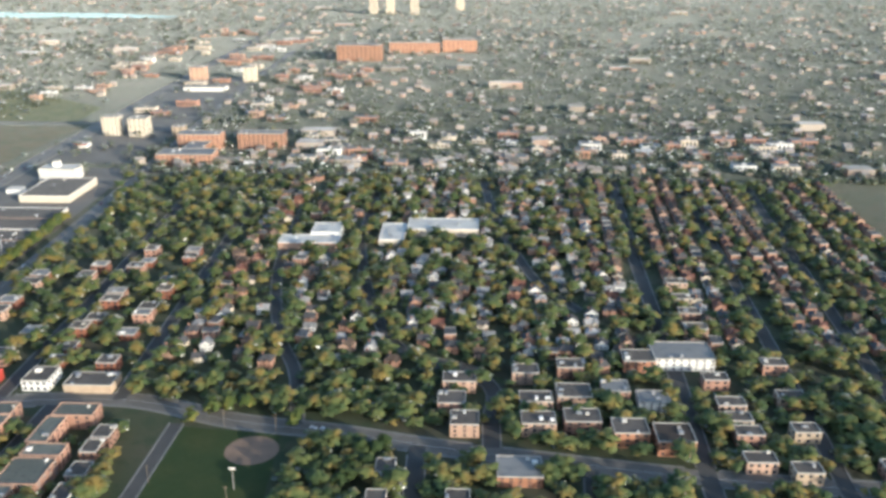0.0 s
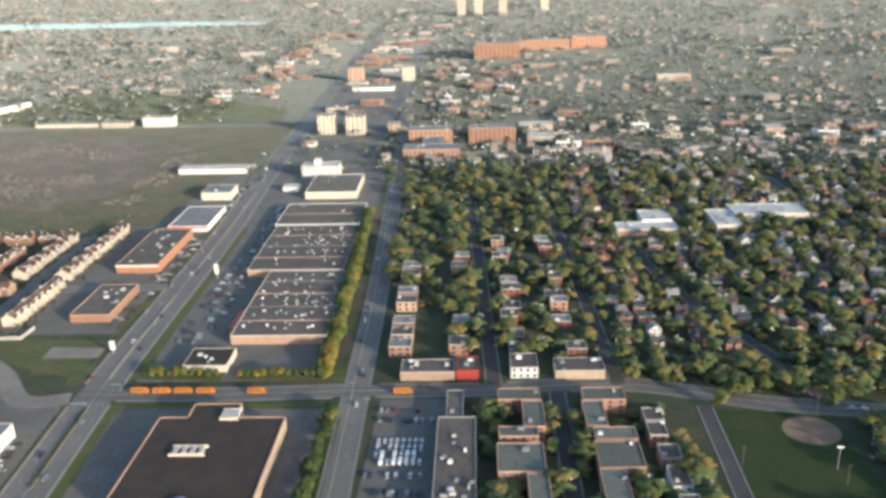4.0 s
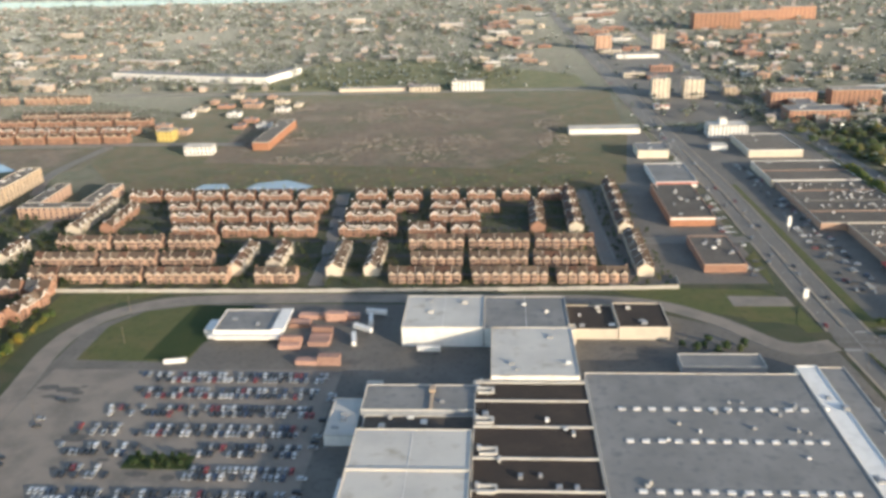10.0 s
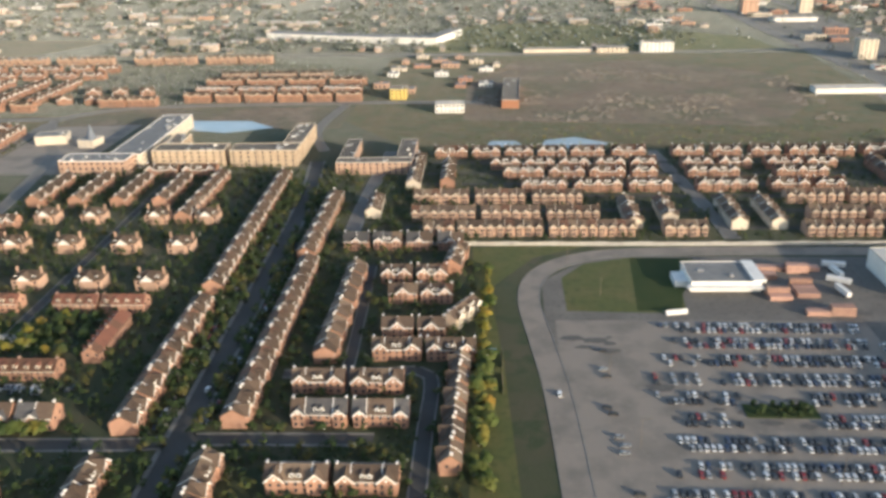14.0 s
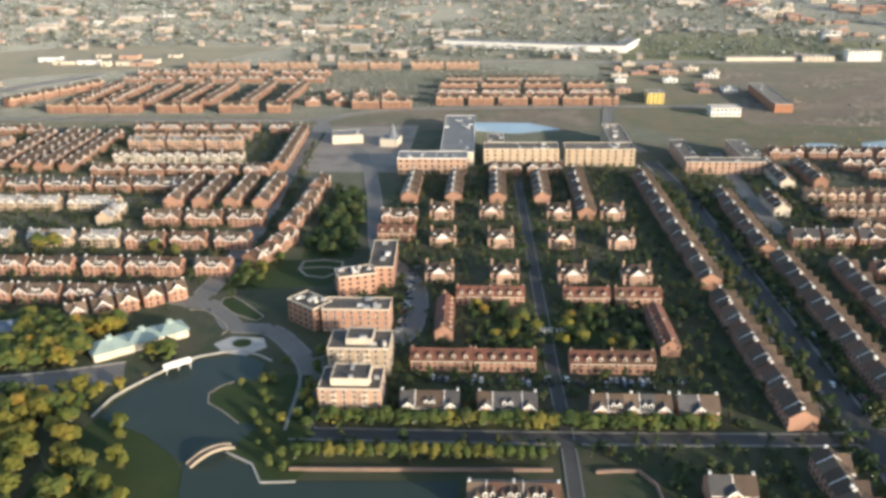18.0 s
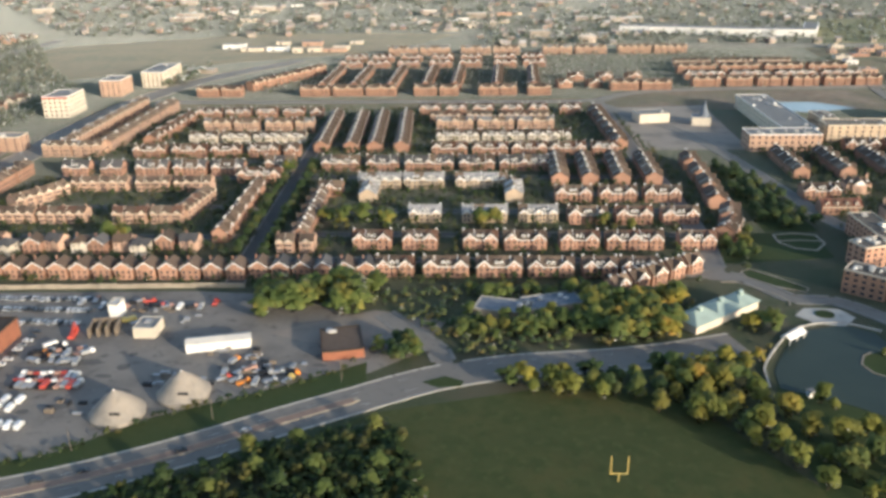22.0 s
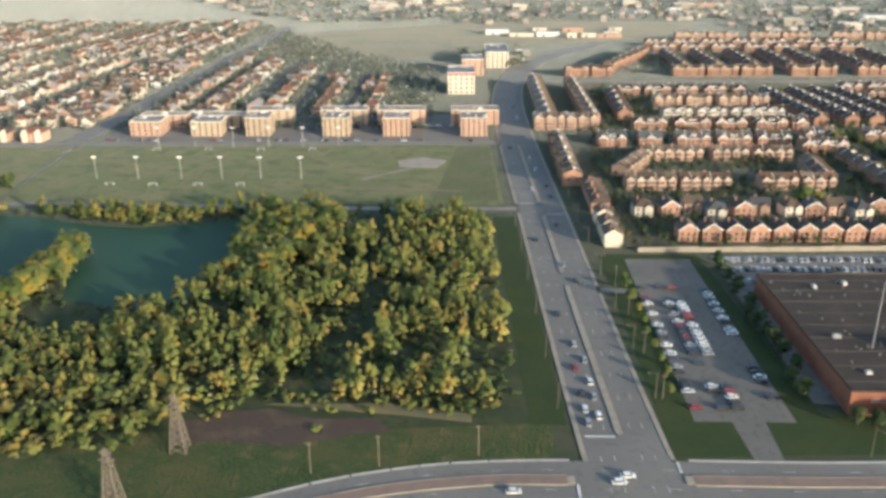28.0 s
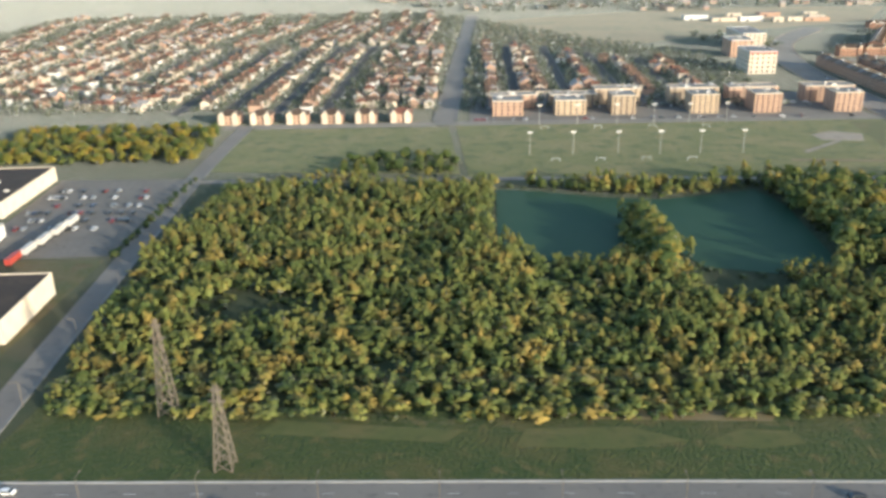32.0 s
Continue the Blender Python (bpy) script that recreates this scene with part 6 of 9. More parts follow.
hall("brown-roofed factory hall crossed by pale beams", -723.5, -669.5, 150, 347.6, 10, "roof_brown", wall="white", units=16, beams=(345, 328, 306, 282, 260, 236, 212, 188))
hall("wide grey-roofed factory hall with skylights", -669, -563, 150, 356, 10, "roof_grey", wall="grey_wall", units=34, skylights=[(-655 + 6.9 * i, y) for y in (323, 297, 262, 236) for i in range(13)])
hall("bright white raised strip beside the factory office", -562.5, -552, 150, 366, 9.4, "white", units=10, trim="white")
hall("white office front of the factory with a grey roof", -551.5, -538, 150, 367, 8, "roof_grey", units=6)
hall("low dark-roofed factory annex with cream walls", -674, -646, 412, 444, 6, "roof_brown", wall="stucco", units=5, trim="stucco")
hall("dark-roofed factory annex with cream walls", -645.5, -617, 412, 444, 7.5, "roof_brown", wall="stucco", units=3, trim="stucco")
hall("low grey-roofed garage", -618, -575, 372, 386, 5, "roof_grey", wall="grey_wall", units=0)
hall("low white annex", -793, -779, 304, 336, 5.5, "roof_pale", units=3)
hall("small white pump house", -780, -772, 344.5, 354, 5, "roof_pale", units=0)
hall("small white annex among yard clutter", -726, -719, 349, 356, 4.5, "roof_pale", units=2)
hall("small brick stack house", -676, -670, 405, 412, 9, "stucco", wall="stucco", units=1)
for i, y in enumerate((338, 312, 288, 262, 238)):
    duct = thing("exhaust_duct", place(-719 + 2 * (i > 1), y, 0.5, 10.5 if i else 10.6), "pale looped steel exhaust duct on the roof", "duct", "roof ducts")
    part("pipe", Shape().box(-4, 4, -0.6, 0.6, 0, 1.2).box(3, 4.2, -4, -0.6, 0, 1.2).box(-4, 3, -4.6, -3.4, 0, 1.2), "roof_pale", duct)
    part("fan", Shape().tube(-4, 0, 0, 2.2, 1.4, 1.1, 10), "steel", duct)
pipe = thing("roof_pipe", place(-745, 331, 0.5, 9.6), "yellow-stained pipe rack across the roof", "pipe")
part("pipe", Shape().box(-0.7, 0.7, -11, 11, 0, 0.9).box(-1.4, 1.4, 4, 8, 0.9, 2.0), "brick_tan", pipe)
# white pavilion, containers, trailers
pav = flat_building("pavilion", "white single-storey pavilion with a grey roof and white fascia", "building", -879, -840, 408, 436, 6, wall="white", roof="roof_grey", units=3, trim="white")
part("canopy", Shape().box(-22, 20, -18, -13.5, 3.2, 4.2), "white", pav, "broad white canopy along the front")
part("canopy", Shape().box(15, 22, -14, 14, 5.8, 7.2), "white", pav, "raised white roof edge")
part("porch", Shape().box(-27, -19.5, -8, 6, 0, 3.6), "white", pav, "low white porch")
rib = [(-6.1 + 12.2 * k / 32, -1.25 - 0.1 * (k % 4 > 1)) for k in range(33)]
cont = Shape().prism(rib + [(-x, -y) for x, y in rib], 0, 2.6, 0, None, True)
cont_me = cont.mesh("shipping_container", "rust")
rs = random.Random(8)
for cx, cy, n, m in ((-829, 437, 3, 2), (-816, 402, 1, 6), (-832, 398, 1, 4), (-818, 380, 2, 2), (-832, 425, 1, 3), (-812, 434, 1, 3)):
    for i in range(n):
        for j in range(m):
            for k in range(rs.choice((1, 1, 2))):
                ob = new("shipping_container", cont_me)
                ob.matrix_basis = place(cx + i * 12.6 + rs.uniform(-.4, .4), cy + j * 2.7, rs.uniform(-3, 3), 0.06 + 2.6 * k)
                tagged(ob, "rusty brown-red shipping container stacked in the yard", "container", "containers")
for i, (x, y, a) in enumerate(((-779, 268, 0), (-778, 252, 4), (-793, 420, 60), (-790, 432, 8), (-796, 406, 10), (-788, 442, 80), (-690, 405, 90), (-752, 395, 88))):
    ob = thing("semi_trailer", place(x, y, a, 0.05), "white box trailer parked in the yard", "trailer", "trailers")
    part("box_body", Shape().box(-1.3, 1.3, -6.5, 6.5, 1.1, 3.9), "white", ob)
    for yy in (-4.5, -3.3, 4.8):
        part("axle", Shape().box(-1.25, 1.25, -0.45, 0.45, 0.05, 1.0), "dark", ob, "", pose(0, yy, 0))
boat = thing("covered_boat", place(-892, 381, 12, 0.05), "pale tarpaulin-covered boat on the lot edge", "boat")
part("hull", Shape().gable(-6, 6, -1.6, 1.6, 1.0, 2.2, 0.1, 0, 0.2).box(-5.8, 5.8, -1.5, 1.5, 0, 1.0), "white", boat)

# ---- the brick factory and works yard ----
fac = flat_building("brick_factory", "large orange-brick factory with a flat dark roof", "factory", -1838, -1766, 203, 300, 9, wall="brick_dark", roof="roof_brown", units=9, trim="roof_brown", ang=0.3)
part("rooftop_unit", Shape().box(-3.6, 3.6, -2.4, 2.4, 0, 3.0), "stucco", fac, "large cream air handling unit", pose(-5, -17.5, 9.05))
vents = Shape()
vr = random.Random(3)
for i in range(80):
    vents.tube(vr.uniform(-33, 33), vr.uniform(-45, 45), 9.05, 9.05 + vr.uniform(0.3, 0.9), vr.uniform(0.2, 0.5), 0.2, 6)
tagged(part("roof_vents", vents, "kerb", fac), "scattered small roof vents and pipes", "", "", "stuff")
for k in range(9):
    part("roof_seam", Shape().box(-35.4, 35.4, -0.14, 0.14, 0, 0.12), "gravel", fac, "", pose(0, -42 + k * 10.5, 9.05))
for i in range(6):
    part("window", window_of(4.0, 1.0), None, fac, "", pose(-27 + i * 11, -48.5, 5))
pole = thing("mast", place(-1818, 233, 0, 9.05), "tall thin steel mast on the factory roof", "mast")
part("pole", Shape().tube(0, 0, 0, 26, 0.28, 0.16, 6), "steel", pole)
for x, y, r, h in ((-1693, 236, 10.5, 11.5), (-1672, 251, 10.5, 11.5)):
    dm = thing("salt_dome", place(x, y), "grey-brown conical salt storage dome", "dome", "salt domes")
    s = Shape().tube(0, 0, -0.2, 1.6, r, r, 28).tube(0, 0, 1.6, 5.6, r + 0.3, r * 0.66, 28).tube(0, 0, 5.6, 8.8, r * 0.66, r * 0.34, 28).tube(0, 0, 8.8, h - 0.6, r * 0.34, 0.4, 28)
    part("shell", s, "salt", dm)
    part("vent_cap", Shape().tube(0, 0, h - 1.2, h, 0.7, 0.3, 10), "steel", dm)
    for k in range(3):
        part("hatch", Shape().box(-0.5, 0.5, -0.1, 0.5, -0.5, 0.5), "dark", dm, "", pose(1.2 + 1.4 * k, -r * 0.72, 5.0, -35))
wh = thing("storage_shed", place(-1670, 291, 14), "long white metal storage shed in the yard", "shed")
part("wall", Shape().box(-14, 14, -3.5, 3.5, -0.2, 4.2), "white", wh)
part("roof", Shape().gable(-14, 14, -3.5, 3.5, 4.2, 5.4, 0.2, 0, 0.15), "roof_pale", wh)
flat_building("workshop", "small cream workshop in the yard", "shed", -1712, -1702, 298, 310, 5, wall="stucco", roof="roof_grey", units=1)
flat_building("site_office", "small white site office with a canopy", "shed", -1732, -1727, 318, 326, 7, wall="white", roof="roof_pale", units=0)
hop = thing("gravel_hopper", place(-1728, 304, 10), "brown timber bunker with open bays", "bunker")
for k in range(4):
    part("bay_wall", Shape().box(-0.4, 0.4, -5, 5, 0, 4.5), "timber", hop, "", pose(-6 + 4 * k, 0, 0))
part("back_wall", Shape().box(-6.4, 6.4, 4.4, 5.2, 0, 5), "timber", hop)
flat_building("brick_pavilion", "low brown-roofed brick pavilion among trees", "building", -1624, -1606, 281, 303, 4.2, wall="brick_dark", roof="shingle", units=2, ang=14, trim="roof_brown")
bl = flat_building("nursery_school", "low blue-grey roofed school building", "school", -1556, -1530, 322, 336, 3.6, wall="brick_tan", roof="roof_slate", units=2, ang=-14)
flat_building("nursery_school_wing", "low blue-grey roofed wing with pale edge", "school", -1534, -1506, 328, 342, 3.6, wall="brick_tan", roof="roof_slate", units=3, ang=18, trim="concrete")

pg = thing("pergola", place(-1242, 344, ANG), "white timber pergola in the courtyard garden", "pergola")
for x in (-9, -3, 3, 9):
    for y in (-1.5, 1.5):
        part("post", Shape().box(-0.15, 0.15, -0.15, 0.15, 0, 2.6), "white", pg, "", pose(x, y, 0.05))
for y in (-1.5, 1.5):
    part("beam", Shape().box(-9.6, 9.6, -0.12, 0.12, 2.6, 2.9), "white", pg, "", pose(0, y, 0.05))
for k in range(10):
    part("slat", Shape().box(-0.1, 0.1, -2.1, 2.1, 2.9, 3.05), "white", pg, "", pose(-9 + k * 2, 0, 0.05))
slab("lawn", [(-1270, 334), (-1216, 334), (-1216, 366), (-1270, 366)], 0.06, "lawn", "green courtyard lawn between the terraces", "lawn")

# community hall with green copper roofs
for x, y, w, d, a in ((-1454, 318, 18, 13, 38), (-1442, 328, 17, 13, 38), (-1431, 336, 14, 12, 38)):
    ob = thing("community_hall", place(x, y, a), "pale hall with weathered green copper roofs", "hall", "green roofed hall")
    part("wall", Shape().box(-w / 2, w / 2, -d / 2, d / 2, -0.2, 4.5), "stucco", ob)
    part("roof", Shape().hip(-w / 2, w / 2, -d / 2, d / 2, 4.2, 7.8, 0.8), "roof_mint", ob)
    part("lantern", Shape().box(-1.2, 1.2, -1.2, 1.2, 7.0, 8.6).gable(-1.2, 1.2, -1.2, 1.2, 8.6, 9.4, 0.2, 0, 0.1), "roof_mint", ob)
    take(x - 8, x + 8, y - 8, y + 8)
pv = thing("lakeside_pavilion", place(-1416, 303, 40), "small white pavilion on the lake edge", "pavilion")
part("roof", Shape().gable(-6, 6, -2.2, 2.2, 3.2, 4.6, 0.4, 0, 0.2), "white", pv)
for x in (-5.5, 0, 5.5):
    for y in (-2, 2):
        part("post", Shape().box(-0.15, 0.15, -0.15, 0.15, 0, 3.2), "white", pv, "", pose(x, y, 0))
# arched foot bridge
ki = thing("kiosk", place(-1424, 257, 20), "small white kiosk on the lake shore", "kiosk")
part("wall", Shape().box(-1.3, 1.3, -1.1, 1.1, 0, 2.4), "white", ki)
part("roof", Shape().box(-1.6, 1.6, -1.4, 1.4, 2.4, 2.7), "roof_grey", ki)
br = thing("foot_bridge", place(-1379, 237, 45), "white arched foot bridge over the lake outlet", "bridge")
deck, r1, r2 = Shape(), Shape(), Shape()
for i in range(12):
    u0, u1 = -9.5 + 19 * i / 12, -9.5 + 19 * (i + 1) / 12
    z0, z1 = 3.0 - 2.6 * (u0 / 9.5) ** 2, 3.0 - 2.6 * (u1 / 9.5) ** 2
    for sh, a, b, up in ((deck, -1.6, 1.6, 0.0), (r1, -1.7, -1.5, 0.8), (r2, 1.5, 1.7, 0.8)):
        sh.face([(u0, a, z0 + up), (u1, a, z1 + up), (u1, b, z1 + up), (u0, b, z0 + up)])
        sh.face([(u0, a, z0 - 0.5), (u1, a, z1 - 0.5), (u1, a, z1 + up), (u0, a, z0 + up)])
        sh.face([(u0, b, z0 - 0.5), (u0, b, z0 + up), (u1, b, z1 + up), (u1, b, z1 - 0.5)])
part("deck", deck, "paving", br)
part("parapet", r1, "sand", br)
part("parapet", r2, "sand", br)

# ---- large pale buildings behind the quarter ----
big = dict(wall="brick_tan", floors=4, bay=6, units=8, trim="stucco", roof="gravel")
flat_building("apartment_block", "long cream four-storey apartment block", "flats", -1279, -1217, 646, 668, 14, **big)
flat_building("apartment_block", "long cream four-storey apartment block", "flats", -1212, -1155, 646, 668, 14, **big)
flat_building("apartment_block", "cream end wing of the apartment block", "flats", -1172, -1155, 669, 735, 14, **big)
flat_building("apartment_block", "cream rear wing of the apartment block", "flats", -1276, -1262, 669, 700, 14, **big)
flat_building("college_building", "pale college building with a white upper floor", "school", -1348, -1292, 620, 642, 13, wall="brick_pink", roof="roof_grey", units=8, floors=3, bay=5, trim="white")
flat_building("college_wing", "long white-roofed college wing", "school", -1316, -1288, 643, 780, 12, wall="stucco", roof="roof_grey", units=14, floors=3, bay=8, trim="white")
flat_building("round_hall", "low pale hall on the square", "hall", -1420, -1392, 716, 735, 8, wall="stucco", roof="roof_grey", units=2, ang=12)
flat_building("round_hall", "low pale domed hall on the square", "hall", -1372, -1356, 705, 722, 7, wall="stucco", roof="roof_slate", units=1, ang=-10)
sp = thing("spire", place(-1362, 712, 0, 7), "pale pointed roof of the hall", "spire")
part("cone", Shape().tube(0, 0, 0, 14, 4.5, 0.2, 12), "roof_slate", sp)
flat_building("apartment_block", "pale brick three-storey apartment wing", "flats", -1118, -1056, 624, 637, 10, wall="brick_pink", floors=3, bay=5, units=4, roof="gravel")
flat_building("apartment_block", "pale brick apartment wing", "flats", -1070, -1056, 638, 694, 10, wall="brick_pink", floors=3, bay=7, units=3, roof="gravel")
flat_building("apartment_block", "pale brick apartment wing", "flats", -1118, -1106, 638, 694, 10, wall="brick_pink", floors=3, bay=7, units=3, roof="gravel")
flat_building("office_building", "yellow-walled building beyond the ponds", "building", -1104, -1086, 892, 910, 12, wall="yellow", floors=3, units=2)
flat_building("white_chapel", "white building with small roof turrets", "building", -1050, -1020, 830, 846, 9, wall="white", roof="roof_pale", units=6, floors=2)
flat_building("brick_warehouse", "long orange brick warehouse on the wasteland", "warehouse", -979, -961, 848, 960, 9, wall="brick_orange", roof="gravel", units=3, ang=-2)

# ---- apartments by the lake ----
big = dict(floors=5, bay=4, units=4, trim="stucco", balconies=3)
flat_building("apartment_building", "cream and pink five-storey apartment building with a stepped top", "flats", -1343, -1317, 268, 286, 12.5, wall="brick_pink", roof="gravel", **big)
flat_building("apartment_penthouse", "set-back pale penthouse floor", "flats", -1338, -1322, 271, 284, 15.5, wall="stucco", roof="gravel", units=2, trim="stucco")
flat_building("apartment_building", "pink brick apartment building with balconies", "flats", -1345, -1317, 300, 318, 14, wall="brick_tan", roof="gravel", **big)
flat_building("apartment_penthouse", "small pale rooftop floor", "flats", -1337, -1325, 304, 315, 16.8, wall="stucco", roof="gravel", units=1)
for x0, x1, y0, y1, a in ((-1356, -1322, 344, 358, 1), (-1374, -1354, 348, 361, -38), (-1341, -1327, 398, 440, 3), (-1357, -1336, 386, 399, 20)):
    flat_building("apartment_building", "red-pink brick apartment building with a dark roof and pale edge", "flats", x0, x1, y0, y1, 12, wall="brick_salmon", roof="gravel", floors=4, bay=4, units=6, trim="stucco", ang=a, group="lakeside apartments")

# ---- apartments at the playing fields ----
for i, (x0, x1, w) in enumerate(((-2227, -2200, "brick_pink"), (-2180, -2153, "brick_tan"), (-2138, -2116, "brick_tan"), (-2079, -2055, "brick_tan"), (-2033, -2009, "brick_pink"), (-1974, -1950, "brick_pink"))):
    h = 11 if i < 2 else 14
    x0 += 4
    flat_building("apartment_building", f"{'four' if i < 2 else 'six'}-storey {'pink' if w == 'brick_pink' else 'buff'} brick apartment block facing the fields", "flats", x0, x1, 584, 606, h, wall=w, roof="roof_grey", floors=4 if i < 2 else 6, bay=4, units=4, trim="stucco", group="apartment blocks")
    if i > 1:
        flat_building("apartment_building", "buff brick rear wing of an apartment block", "flats", x0 - 8, x1 + 10, 622, 638, h - 2, wall=w, roof="roof_grey", floors=5, bay=7, units=4, trim="stucco", group="apartment blocks")
    else:
        flat_building("apartment_building", "pink brick rear wing of an apartment block", "flats", x0 - 2, x1 + 12, 612, 626, h - 1, wall=w, roof="roof_grey", floors=4, bay=7, units=3, trim="stucco", group="apartment blocks")
for x0, x1, y0, y1, h, w in ((-1984, -1959, 748, 786, 20, "stucco"), (-1972, -1949, 848, 880, 17, "brick_pink"), (-1946, -1921, 898, 960, 17, "stucco")):
    flat_building("apartment_building", "pale apartment block beside the wide road", "flats", x0, x1, y0, y1, h, wall=w, roof="roof_grey", floors=5, bay=5, units=4, trim="white", band="red" if y0 == 748 else None, group="apartment blocks")
for i, x in enumerate((-2406, -2379, -2353, -2328, -2302, -2430)):
    ob = thing("apartment_house", place(x + 11, 572, 0.8), "two-storey pale brick apartment house with a " + ("red" if i == 4 else "brown") + " hipped roof", "flats", "apartment houses")
    take(x, x + 22, 565, 585)
    s = Shape().box(-8, 8, -7, 7, -0.2, 7.0, 0)
    for z in (1, 4.0):
        for k in range(5):
            s.face([(-8.8 + k * 3.3, -7.04, z), (-7.6 + k * 3.3, -7.04, z), (-7.6 + k * 3.3, -7.04, z + 1.5), (-8.8 + k * 3.3, -7.04, z + 1.5)], 1)
    part("wall", s, ["brick_pink", "glass"], ob)
    part("roof", Shape().hip(-8, 8, -7, 7, 7.0, 10.4, 0.6), "shingle_red" if i == 4 else "shingle", ob)
    for k in (-5, 5):
        part("bay", Shape().box(-2, 2, -1.2, 0.2, -0.2, 7.2).gable(-2, 2, -1.2, 3, 7.2, 9.2, 0.3, 0, 0.15, "y", 0), "stucco", ob, "", pose(k, -7, 0))
flat_building("factory_shed", "low cream-walled shed with a flat brown roof", "shed", -2470, -2406, 218, 262, 9, wall="stucco", roof="roof_brown", units=6, trim="stucco", ang=3)
flat_building("factory_shed", "cream-walled shed with a flat brown roof", "shed", -2550, -2481, 356, 424, 8, wall="stucco", roof="roof_brown", units=8, trim="stucco", ang=3)
flat_building("factory_shed", "low white annex", "shed", -2500, -2462, 300, 330, 6, wall="white", roof="roof_pale", units=2, ang=8)

# ---- terraces north of the factory ----
row(490, [(-1036, -1016), (-1014, -957), (-953, -897), (-879, -849), (-788, -738), (-732, -681), (-676, -629)], "pink")
row(518, [(-1047, -1002), (-998, -958), (-954, -916), (-776, -738), (-734, -694), (-690, -647)], "pink")
row(553, [(-1048, -1008), (-1004, -966), (-962, -925), (-780, -740), (-736, -692), (-688, -645)], "pink")
row(580, [(-969, -934), (-930, -892), (-888, -856), (-837, -793), (-783, -755), (-751, -728)], "brick")
row(612, [(-982, -950), (-946, -918), (-914, -886), (-882, -860), (-838, -797), (-770, -729)], "brick")
row(636, [(-992, -968), (-964, -940), (-936, -912), (-908, -882), (-878, -858), (-838, -812), (-808, -781), (-770, -742), (-738, -714)], "brick")
row(668, [(-1040, -1012), (-1008, -984), (-980, -956), (-952, -928), (-924, -896), (-890, -860), (-839, -812), (-806, -780), (-774, -748), (-742, -718), (-712, -688), (-682, -660)], "brick")
for x, y0, y1, st in ((-896, 503, 550, "cream"), (-871, 512, 550, "cream"), (-827, 503, 552, "cream"), (-801, 503, 552, "cream"), (-617, 503, 576, "cream"), (-619, 586, 706, "cream"), (-656, 588, 684, "cream"), (-685, 588, 646, "brick"), (-1052, 584, 660, "cream"), (-1026, 588, 643, "brick"), (-1075, 522, 556, "cream")):
    column(x, y0, y1, st, 24, 90, 0.0, 10.0)

# ---- terraces and villas of the middle quarter ----
column(-1147, 263, 384, "brick", 20)
column(-1151, 400, 610, "brick", 21)
column(-1101, 270, 440, "brick", 19, 90, -0.01)
column(-1107, 448, 560, "brick", 19, 90, 0.0)
column(-1072, 324, 432, "brick", 18, 90, 0.01)
column(-1208, 512, 612, "brick", 20, 90, 0.0)
column(-1007, 240, 325, "brick", 14, -90, 0.02, 9.0)
column(-1146, 190, 240, "brick", 22)
column(-1102, 190, 245, "brick", 22)
row(466, [(-1086, -1069), (-1067, -1048), (-1046, -1028), (-1026, -1008)], "dark")
row(417, [(-1056, -1037), (-1035, -1016)], "brick")
row(391, [(-1048, -1032), (-1031, -1012)], "brick")
row(351, [(-1047, -1031), (-1029, -1014)], "brick")
row(329, [(-1050, -1024), (-1023, -998)], "brick")
row(299, [(-1083, -1057), (-1056, -1030)], "brick")
row(273, [(-1077, -1052), (-1051, -1025)], "dark")
row(229, [(-1078, -1052), (-1051, -1025)], "brick")
terrace(-1003, 371, 24, "cream", 60, 9)
terrace(-1008, 445, 30, "brick", 82, 10)
row(376, [(-1290, -1254), (-1234, -1208), (-1207, -1181)], "red")
column(-1295, 334, 374, "red", 40, 90, 0.0, 9)
column(-1188, 322, 366, "red", 44, -90, 0.0, 9)
row(306, [(-1308, -1280), (-1279, -1251)], "red")
row(306, [(-1236, -1197)], "red")
row(266, [(-1309, -1284), (-1277, -1252), (-1231, -1197), (-1196, -1178)], "dark")
row(208, [(-1279, -1247)], "cream")
row(214, [(-1196, -1178)], "dark")


def villa(x, y, ang=ANG):
    ob = thing("villa", place(x, y, ang), "pink brick villa with a bright white front gable", "house", "villas")
    take(x - 9, x + 9, y - 1, y + 12)
    s = Shape().box(-8, 8, 0, 11, -0.2, 6.8, 0)
    for z in (0.9, 3.8):
        for k in range(4):
            s.face([(-6.6 + k * 4 - 0.2, -0.04, z), (-5.4 + k * 4 + 0.2, -0.04, z), (-5.4 + k * 4 + 0.2, -0.04, z + 1.7), (-6.6 + k * 4 - 0.2, -0.04, z + 1.7)], 1)
    part("wall", s, ["brick_pink", "glass"], ob)
    part("roof", Shape().hip(-8, 8, 0, 11, 6.8, 10.6, 0.5), "shingle", ob)
    part("front_gable", Shape().box(-4.6, 4.6, -1.4, 1, -0.2, 6.4, 0).gable(-4.6, 4.6, -1.4, 5.0, 6.4, 10.2, 0.5, 1, 0.2, "y", 2), ["brick_pink", "shingle", "white"], ob, "white-boarded front gable")
    for x2 in (-7.2, 7.2):
        part("chimney", Shape().box(-0.5, 0.5, -0.6, 0.6, 0, 5.4), "brick_pink", ob, "", pose(x2, 7.5, 6.5))
        part("dormer", DORMER.get(("white", "shingle")) or DORMER.setdefault(("white", "shingle"), dormer("white", "shingle")), None, ob, "", pose(x2 * 0.72, 1.5, 7.4))
    return ob


for y, xs in ((460, (-1302, -1266, -1228, -1191)), (405, (-1301, -1264, -1226, -1190)), (512, (-1306, -1272, -1226, -1190))):
    for x in xs:
        villa(x, y)
